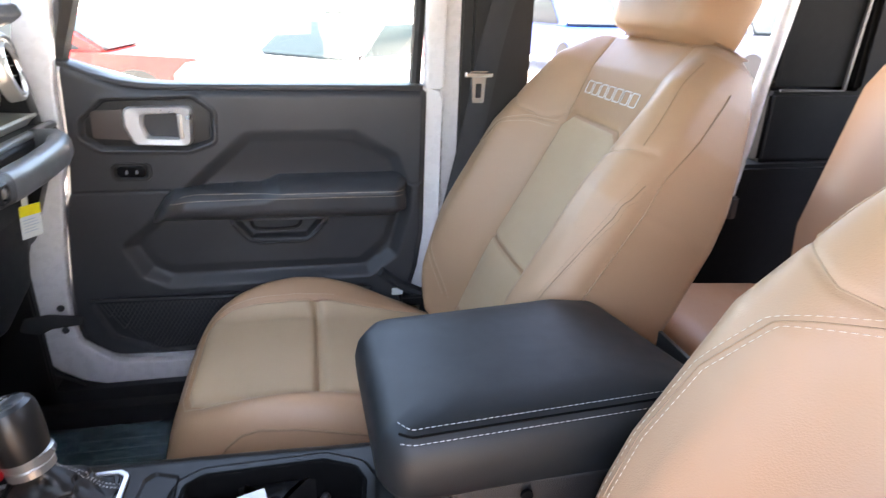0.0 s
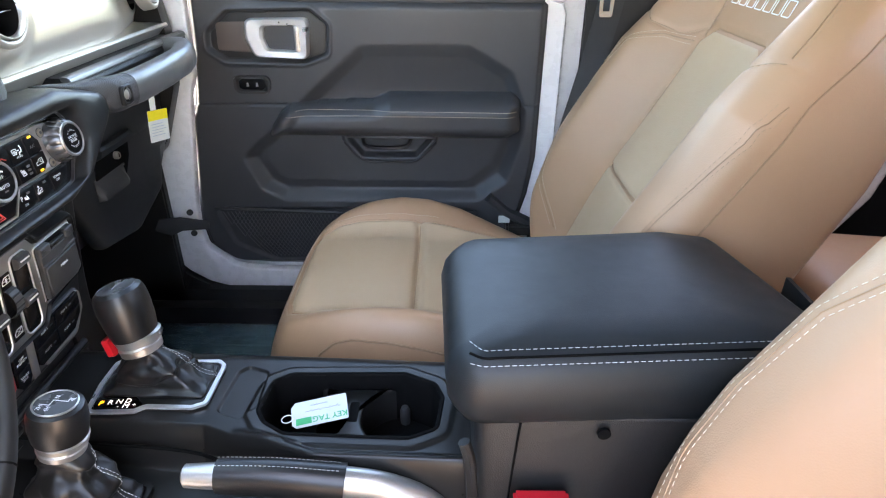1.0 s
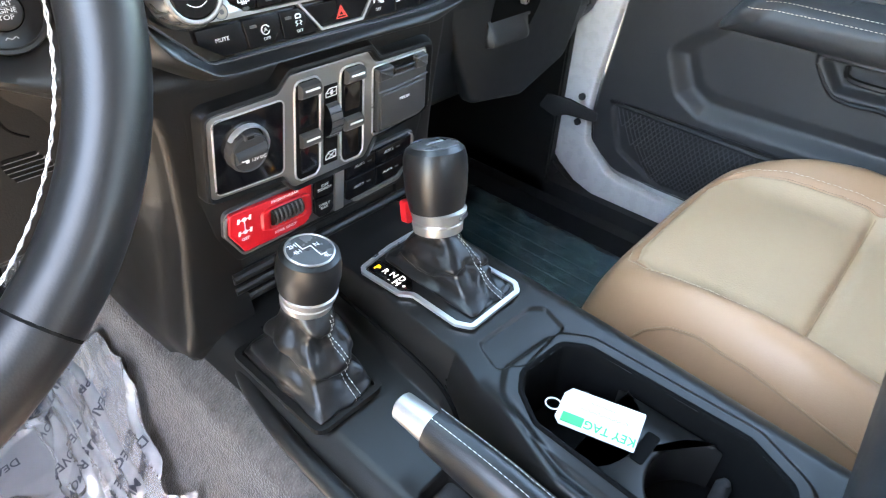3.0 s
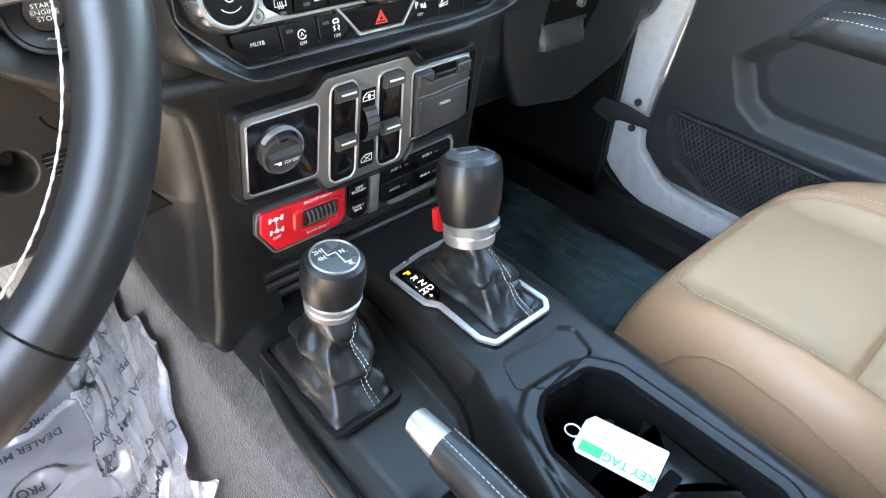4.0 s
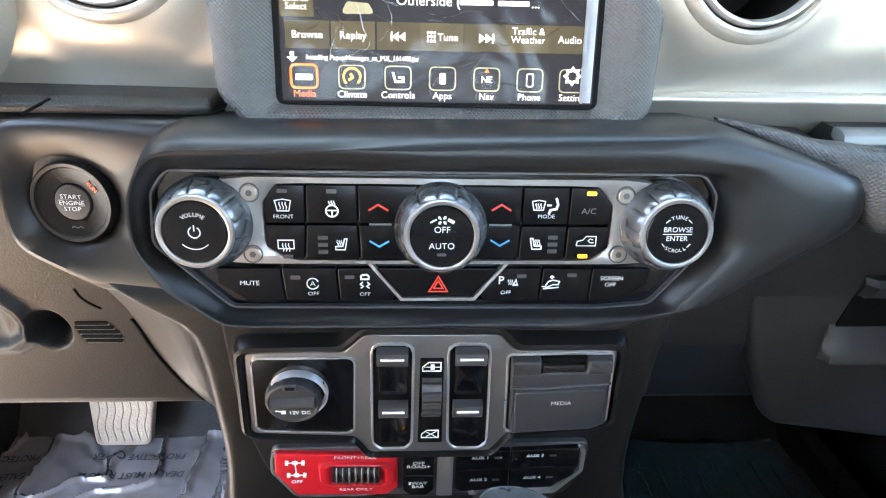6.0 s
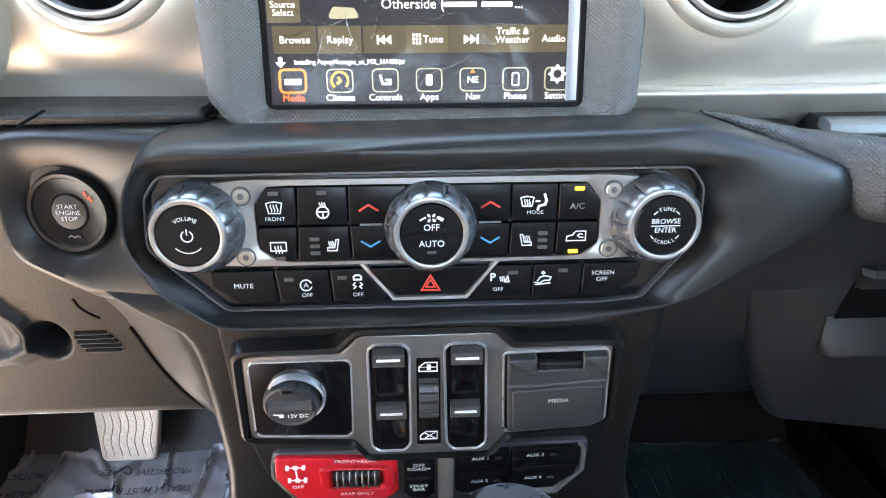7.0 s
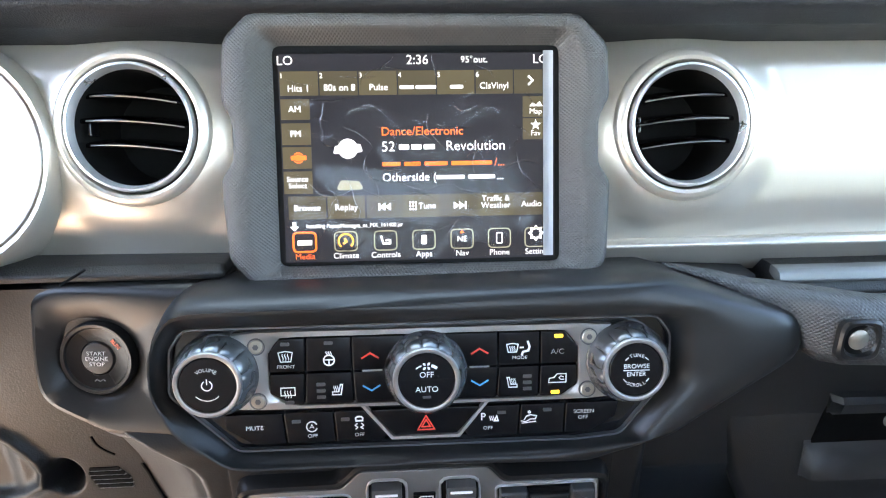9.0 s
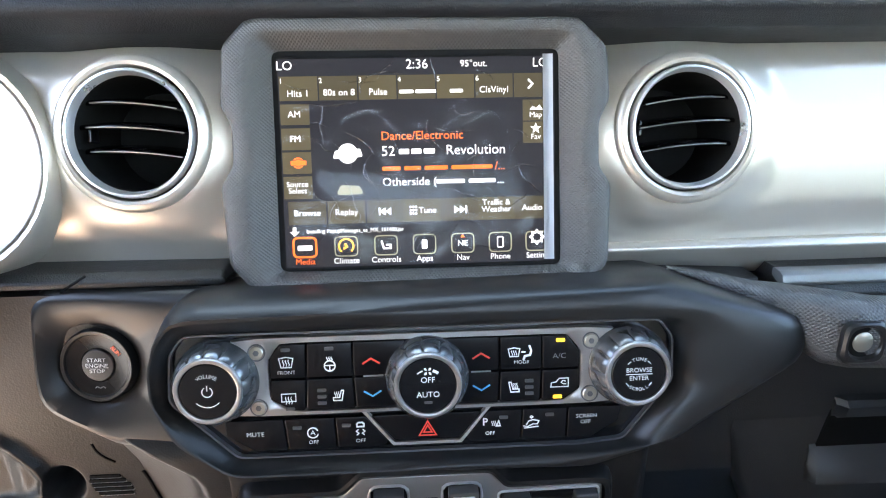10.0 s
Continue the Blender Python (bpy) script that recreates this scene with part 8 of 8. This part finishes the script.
part("blade", slab(box2(-0.004, -0.075, 0.004, -0.02, 0.002), 0.003, 0.006, Matrix.Translation((-0.028, -0.345, 0.893)) @ pose(0, 0, 0, 10, 20, 25)), GUN, fob)

# ---- pedals ----
METAL = material("brushed_pedal", (0.34, 0.29, 0.25), 0.45, metal=0.3, grain=0.3, grain_size=300)
for name, x0, x1, y, z0, z1 in (("brake_pedal", -0.495, -0.395, 0.42, 0.657, 0.745), ("accelerator_pedal", -0.308, -0.248, 0.44, 0.660, 0.80)):
    p = thing(name, "metal faced pedal with wavy tread ribs", "pedal")
    pm = plane_frame(0, y, 0, 18)
    m = plane_frame((x0 + x1) / 2, y, (z0 + z1) / 2, 20)
    w, h = (x1 - x0) / 2, (z1 - z0) / 2
    part("pad", slab(rounded([(-w, h), (w, h), (w * 0.8, -h), (-w * 0.8, -h)], 0.012), -0.012, 0.0, m, 0.004), METAL, p)
    for j in range(-3, 4):
        part("tread_rib", tube([(j * w * 0.23 + 0.0022 * math.sin(q * 4.2), h * 0.82 * q, 0.0) for q in np.linspace(-1, 1, 17)], 0.0011, m, 6), METAL, p)
    part("arm", tube([m @ Vector((0, 0, -0.012)), m @ Vector((0, 0.08, -0.05)), m @ Vector((0, 0.30, -0.06))], 0.009, None, 8), BLACK, p)

# ---- plastic sheet on the driver's carpet ----
mat = thing("floor_cover", "crinkled clear plastic floor cover with printed warnings", "floor cover")
n1, n2 = 220, 200
RUN = [Vector(p) for p in ((-0.64, FLOOR + 0.016), (-0.325, FLOOR + 0.016), (-0.285, FLOOR + 0.036), (-0.262, 0.682), (-0.240, 0.725), (-0.213, 0.790), (-0.197, 0.838))]
RUN = [Vector((p.x, p.y)) for p in smooth_path([Vector((q.x, q.y, 0)) for q in RUN], 8)]
SPAN = np.concatenate([[0], np.cumsum([(q - p).length for p, q in zip(RUN, RUN[1:])])])


def on_sheet(u, y, proud=0.0):
    """a place on the crumpled sheet: u across the floor and up the tunnel, y along the car"""
    px, pz = np.interp(u, SPAN, [p.x for p in RUN]), np.interp(u, SPAN, [p.y for p in RUN])
    qx, qz = np.interp(u + 0.01, SPAN, [p.x for p in RUN]), np.interp(u + 0.01, SPAN, [p.y for p in RUN])
    n = Vector((-(qz - pz), qx - px))
    n = n.normalized() if n.length > 1e-6 else Vector((-0.92, 0.38))
    h = 0.005 * noise.noise(Vector((u * 11, y * 11, 0.5))) + 0.0022 * (1 - abs(noise.noise(Vector((u * 22, y * 22, 3.1)))) * 2)
    h += 0.008 * max(0, 1 - 8 * abs(noise.noise(Vector((u * 13 + 2, y * 8 + 1.5 * noise.noise(Vector((u * 9, y * 9, 1))), 8.1)))))
    h += 0.0007 * noise.noise(Vector((u * 60, y * 60, 2.2)))
    return px + n.x * (h + proud), y, pz + n.y * (h + proud)


gu = np.linspace(0, SPAN[-1] - 0.004, n1)[None, :] * np.ones((n2, 1))
gv = np.linspace(-0.02, 0.465, n2)[:, None] * np.ones((1, n1))
gu = gu - (0.018 + 0.016 * np.sin(gv * 31) + 0.009 * np.sin(gv * 83 + 1) + 0.05 * step(0.12, 0.0, gv)) * step(0.30, SPAN[-1], gu)
gv = gv + 0.012 * np.sin(gu * 29) * step(0.40, 0.465, gv)
places = np.array([[on_sheet(a, b) for a, b in zip(r1, r2)] for r1, r2 in zip(gu, gv)])
gx, gy, gz = places[..., 0], places[..., 1], places[..., 2]
plastic = bpy.data.materials.new("milky_plastic_sheet")
plastic.use_nodes = True
pn = plastic.node_tree
pb = pn.nodes["Principled BSDF"]
pb.inputs["Base Color"].default_value, pb.inputs["Roughness"].default_value, pb.inputs["Coat Weight"].default_value = (0.58, 0.57, 0.60, 1), 0.13, 1.0
mixer, seeth = pn.nodes.new("ShaderNodeMixShader"), pn.nodes.new("ShaderNodeBsdfTransparent")
mixer.inputs[0].default_value = 0.50
pn.links.new(seeth.outputs[0], mixer.inputs[1])
pn.links.new(pb.outputs[0], mixer.inputs[2])
shine, gloss, edge_on = pn.nodes.new("ShaderNodeMixShader"), pn.nodes.new("ShaderNodeBsdfGlossy"), pn.nodes.new("ShaderNodeFresnel")
gloss.inputs["Roughness"].default_value, edge_on.inputs["IOR"].default_value = 0.10, 1.75
pn.links.new(edge_on.outputs[0], shine.inputs[0])
pn.links.new(mixer.outputs[0], shine.inputs[1])
pn.links.new(gloss.outputs[0], shine.inputs[2])
pn.links.new(shine.outputs[0], pn.nodes["Material Output"].inputs["Surface"])
sheet(gx, gy, gz, "plastic_sheet", plastic, mat, None, "", 80)
PRINT = material("dark_blue_print", (0.035, 0.038, 0.055), 0.6)
for k in range(4):
    for words, dy in (("PROTECTIVE COVER", 0.405 - 0.100 * k), ("DEALER MUST REMOVE", 0.370 - 0.100 * k)):
        for u in (0.00 + 0.05 * (k % 2), 0.215 + 0.03 * (k % 2), 0.425 + 0.01 * (k % 2)):
            ob = writing(words, 0.0165, pose(u, dy, 0, 0, 0, 180), PRINT, mat, "printed_warning", wide=0.9, bold=0.0003)
            for v in ob.data.vertices:
                v.co = on_sheet(v.co.x, v.co.y, 0.0020)

# ---- seat belts of the far side ----
belt = thing("seat_belt", "black woven seat belt with chrome latch tongue", "seat belt")
WEB = material("belt_webbing", (0.03, 0.03, 0.032), 0.7, grain=0.8, grain_size=900)
bp = [Vector(p) for p in ((0.672, -0.775, 1.50), (0.672, -0.745, 1.38), (0.67, -0.72, 1.24), (0.668, -0.68, 1.06), (0.66, -0.64, 0.90), (0.655, -0.63, 0.80))]
bm = bmesh.new()
rings = []
for q in smooth_path(bp, 6):
    rings.append([(q.x, q.y - 0.024, q.z), (q.x - 0.0015, q.y - 0.024, q.z + 0.001), (q.x - 0.0015, q.y + 0.024, q.z), (q.x, q.y + 0.024, q.z - 0.001)])
part("webbing", loft(rings), WEB, belt, "black webbing")
part("tongue", collar(rounded([(-0.020, 0.012), (0.020, 0.012), (0.014, -0.004), (0.012, -0.050), (-0.012, -0.050), (-0.014, -0.004)], 0.004), rounded([(-0.006, -0.012), (0.006, -0.012), (0.006, -0.040), (-0.006, -0.040)], 0.002), [(0, 0), (0, 0.004), (1, 0.004), (1, 0)], Matrix(((0, 0, -1, 0.668), (-1, 0, 0, -0.722), (0, 1, 0, 1.325), (0, 0, 0, 1))), 60), CHROME, belt, "chrome latch tongue")
part("tongue_head", slab(rounded([(-0.028, 0.0), (0.028, 0.0), (0.028, 0.010), (-0.028, 0.010)], 0.003), -0.002, 0.008, Matrix(((0, 0, -1, 0.668), (-1, 0, 0, -0.722), (0, 1, 0, 1.325), (0, 0, 0, 1))), 0.002), CHROME, belt)
low = thing("belt_buckle_strap", "black belt anchor strap beside the seat", "belt anchor")
part("strap", tube([(0.655, -0.52, 0.92), (0.655, -0.56, 0.885), (0.655, -0.61, 0.86)], 0.010, None, 8, squash=2.0), WEB, low)
part("anchor", solid_bm(0.63, -0.64, 0.84, 0.67, -0.56, 0.865, 0.005), BLACK, low)
part("label_patch", slab(box2(-0.012, -0.008, 0.012, 0.008, 0.001), 0, 0.001, Matrix(((0, 0, -1, 0.64), (-1, 0, 0, -0.555), (0, 1, 0, 0.875), (0, 0, 0, 1)))), PAPER, low)

far_mat = thing("floor_mat", "black ribbed rubber floor mat in the footwell", "floor mat")
part("mat", slab(rounded([(0.20, -0.16), (0.60, -0.16), (0.60, 0.40), (0.20, 0.46)], 0.04), FLOOR, FLOOR + 0.010, None, 0.004), material("black_mat", (0.030, 0.031, 0.033), 0.42, grain=0.4, grain_size=300), far_mat)
for k in range(11):
    part("rib", tube([(0.25 + 0.03 * k, -0.12, FLOOR + 0.009), (0.25 + 0.03 * k, 0.38, FLOOR + 0.009)], 0.0022, None, 6), RUBBER, far_mat)
wrap = thing("plastic_wrap", "crumpled plastic wrap on the floor mat, coloured blue for skylight glare", "plastic wrap")
wx = np.linspace(0.19, 0.57, 90)[None, :] * np.ones((90, 1))
wy = np.linspace(-0.15, 0.42, 90)[:, None] * np.ones((1, 90))
# blue base colour stands in for the bluish glare in the footwell
film = bpy.data.materials.new("glare_tinted_film")
film.use_nodes = True
fl = film.node_tree
fb = fl.nodes["Principled BSDF"]
fb.inputs["Base Color"].default_value, fb.inputs["Roughness"].default_value = (0.085, 0.17, 0.21, 1), 0.12
film_mix, film_clear = fl.nodes.new("ShaderNodeMixShader"), fl.nodes.new("ShaderNodeBsdfTransparent")
film_mix.inputs[0].default_value = 0.7
fl.links.new(film_clear.outputs[0], film_mix.inputs[1])
fl.links.new(fb.outputs[0], film_mix.inputs[2])
fl.links.new(film_mix.outputs[0], fl.nodes["Material Output"].inputs["Surface"])
wz = np.array([[abs(noise.noise(Vector((a * 16, b * 16, 7.5)))) + 0.6 * abs(noise.noise(Vector((a * 40, b * 40, 2.5)))) for a, b in zip(r1, r2)] for r1, r2 in zip(wx, wy)])
cover = sheet(wx, wy, FLOOR + 0.016 + 0.022 * wz, "wrap_sheet", film, wrap, None, "", 80)
cover.visible_shadow = False

# ---- outside: a car park in full sun ----
CONCRETE = material("pale_concrete", (0.52, 0.50, 0.46), 0.9, grain=0.6, grain_size=60, vary=0.12, vary_size=0.6)
bm = bmesh.new()
bmesh.ops.create_grid(bm, x_segments=20, y_segments=20, size=400)
ground = tagged(part("ground", bm, CONCRETE, None, smooth=0), "pale sunlit concrete car park", "ground", kind="structure")
TYRE = material("tyre_rubber", (0.02, 0.02, 0.02), 0.8)
PANE = material("dark_car_glass", (0.02, 0.03, 0.034), 0.25, spec=0.15)


def car(at, paint, label, size=(4.6, 1.85, 1.7), pickup=False):
    """A parked car: its nose along local x."""
    c = thing("parked_car", label, "car", at, group="parked cars")
    L, W, H = size
    prof = [(-L / 2, 0.45), (-L / 2, 0.95), (-L * 0.46, 1.0), (L * 0.22, 1.02), (L * 0.46, 0.94), (L / 2, 0.78), (L / 2, 0.45), (L * 0.42, 0.33), (-L * 0.42, 0.33)]
    flat = Matrix(((1, 0, 0, 0), (0, 0, 1, 0), (0, 1, 0, 0), (0, 0, 0, 1)))
    m = at
    part("body", slab(rounded(prof, 0.08), -W / 2, W / 2, flat, 0.08), paint, c)
    cab = [(-L * 0.05 if pickup else -L * 0.45, 1.0), (-L * 0.03 if pickup else -L * 0.40, H), (L * 0.10, H), (L * 0.24, 1.0)]
    part("cabin", slab(rounded(cab, 0.06), -W * 0.43, W * 0.43, flat, 0.10), paint, c)
    x0 = cab[0][0]
    for s in (-1, 1):
        ww = s * W * 0.432
        mm = Matrix(((1, 0, 0, 0), (0, 0, s, ww), (0, 1, 0, 0), (0, 0, 0, 1)))
        part("side_window", slab(rounded([(x0 + 0.14, 1.06), (x0 + 0.2, H - 0.1), (L * 0.08, H - 0.1), (L * 0.19, 1.06)], 0.04), -0.02, 0.012, mm, 0.005), PANE, c)
        for wx in (-L * 0.31, L * 0.31):
            wm = Matrix(((1, 0, 0, wx), (0, 0, s, s * W * 0.40), (0, 1, 0, 0.36), (0, 0, 0, 1)))
            w = part("wheel", revolve([(0.22, 0.0), (0.35, 0.0), (0.36, 0.04), (0.36, 0.17), (0.34, 0.20), (0.22, 0.20)], wm, 28), TYRE, c)
            part("rim", revolve([(0.22, 0.10), (0.21, 0.19), (0.05, 0.16), (0.0, 0.16)], wm, 20, caps=(False, False)), SATIN, w)
    a, b = Vector((L * 0.245, 1.02)), Vector((L * 0.11, H - 0.06))
    d = (b - a)
    up = Vector((d.x, 0, d.y)).normalized()
    nrm = Vector((d.y, 0, -d.x)).normalized()
    wm = Matrix((Vector((0, 1, 0)), up, nrm)).transposed().to_4x4()
    wm.translation = Vector((a.x, 0, a.y))
    part("windscreen", slab(rounded([(-W * 0.38, 0.05), (W * 0.38, 0.05), (W * 0.33, d.length - 0.04), (-W * 0.33, d.length - 0.04)], 0.05), -0.04, 0.03, wm, 0.005), PANE, c)
    for s in (-1, 1):
        part("headlight", solid_bm(L / 2 - 0.10, s * W * 0.36 - 0.14, 0.66, L / 2 + 0.01, s * W * 0.36 + 0.14, 0.82, 0.03), CHROME, c)
    part("grille", solid_bm(L / 2 - 0.05, -0.45, 0.5, L / 2 + 0.015, 0.45, 0.74, 0.02), BLACK, c)
    return c


RED_CAR = material("red_car_paint", (0.34, 0.008, 0.008), 0.35)
WHITE_CAR = material("white_car_paint", (0.8, 0.8, 0.8), 0.3, coat=0.6)
BLUE_CAR = material("blue_car_paint", (0.008, 0.05, 0.26), 0.35)
GREY_CAR = material("grey_car_paint", (0.12, 0.14, 0.18), 0.3, coat=0.6)
car(pose(8.64, -1.0, 0, 0, 0, 140) @ Matrix.Diagonal((1, 1, 0.72, 1)), WHITE_CAR, "white parked car in the sun")
car(pose(9.9, 3.6, 0, 0, 0, 267) @ Matrix.Diagonal((1, 1, 0.66, 1)), RED_CAR, "red parked pickup beside the white car", (5.4, 1.95, 1.75), True)
car(pose(13.5, 5.2, 0, 0, 0, 190), BLUE_CAR, "blue parked car in the next row")
car(pose(20.0, -1.6, 0, 0, 0, 180), WHITE_CAR, "white parked car in a far row")
car(pose(21.0, -5.0, 0, 0, 0, 180), GREY_CAR, "grey parked car in a far row")
car(pose(14.0, -6.6, 0, 0, 0, 185), BLUE_CAR, "dark blue parked car in the next row")
car(pose(11.5, -9.4, 0, 0, 0, 185), GREY_CAR, "grey parked car in the next row")


def tree(at, label):
    """A small broad-leaved tree."""
    rng = random.Random(7)
    t = thing("tree", label, "tree", at)
    trunk = bmesh.new()
    tube([(0, 0, 0), (0.05, 0.02, 1.2), (0.0, 0.05, 2.4)], [0.16, 0.12, 0.08], None, 10, trunk)
    tips = []
    for k in range(9):
        a = 2.4 * k
        tip = Vector((1.3 * math.cos(a), 1.3 * math.sin(a), 2.6 + 0.35 * (k % 4)))
        tips.append(tip)
        tube([(0.0, 0.04, 1.5 + 0.1 * k), (tip.x * 0.5, tip.y * 0.5, 2.2 + 0.1 * k), tip], [0.06, 0.04, 0.012], None, 6, trunk)
    part("trunk", trunk, material("tree_bark", (0.12, 0.09, 0.07), 0.9, grain=0.8, grain_size=40), t)
    leaves = bmesh.new()
    for k in range(1400):
        c = rng.choice(tips) * rng.uniform(0.75, 1.08) + Vector((rng.gauss(0, 0.34), rng.gauss(0, 0.34), rng.gauss(0, 0.28)))
        u = Vector((rng.gauss(0, 1), rng.gauss(0, 1), rng.gauss(0, 0.6))).normalized() * 0.11
        v = u.cross(Vector((rng.gauss(0, 1), rng.gauss(0, 1), rng.gauss(0, 1)))).normalized() * 0.05
        leaves.faces.new([leaves.verts.new(c + p) for p in (-u, v, u, -v)])
    part("crown", leaves, material("green_leaves", (0.10, 0.19, 0.04), 0.6, vary=0.4, vary_size=2), t, smooth=0)
    return t


tree(pose(20.0, -9.0, 0, 0, 0, 0), "small green leafy tree at the car park")
tree_post = thing("lamp_post", "white painted post in the car park", "post")
part("post", tube([(17.0, -6.55, 0), (17.0, -6.55, 5.0)], 0.09, None, 12), WHITE_CAR, tree_post)
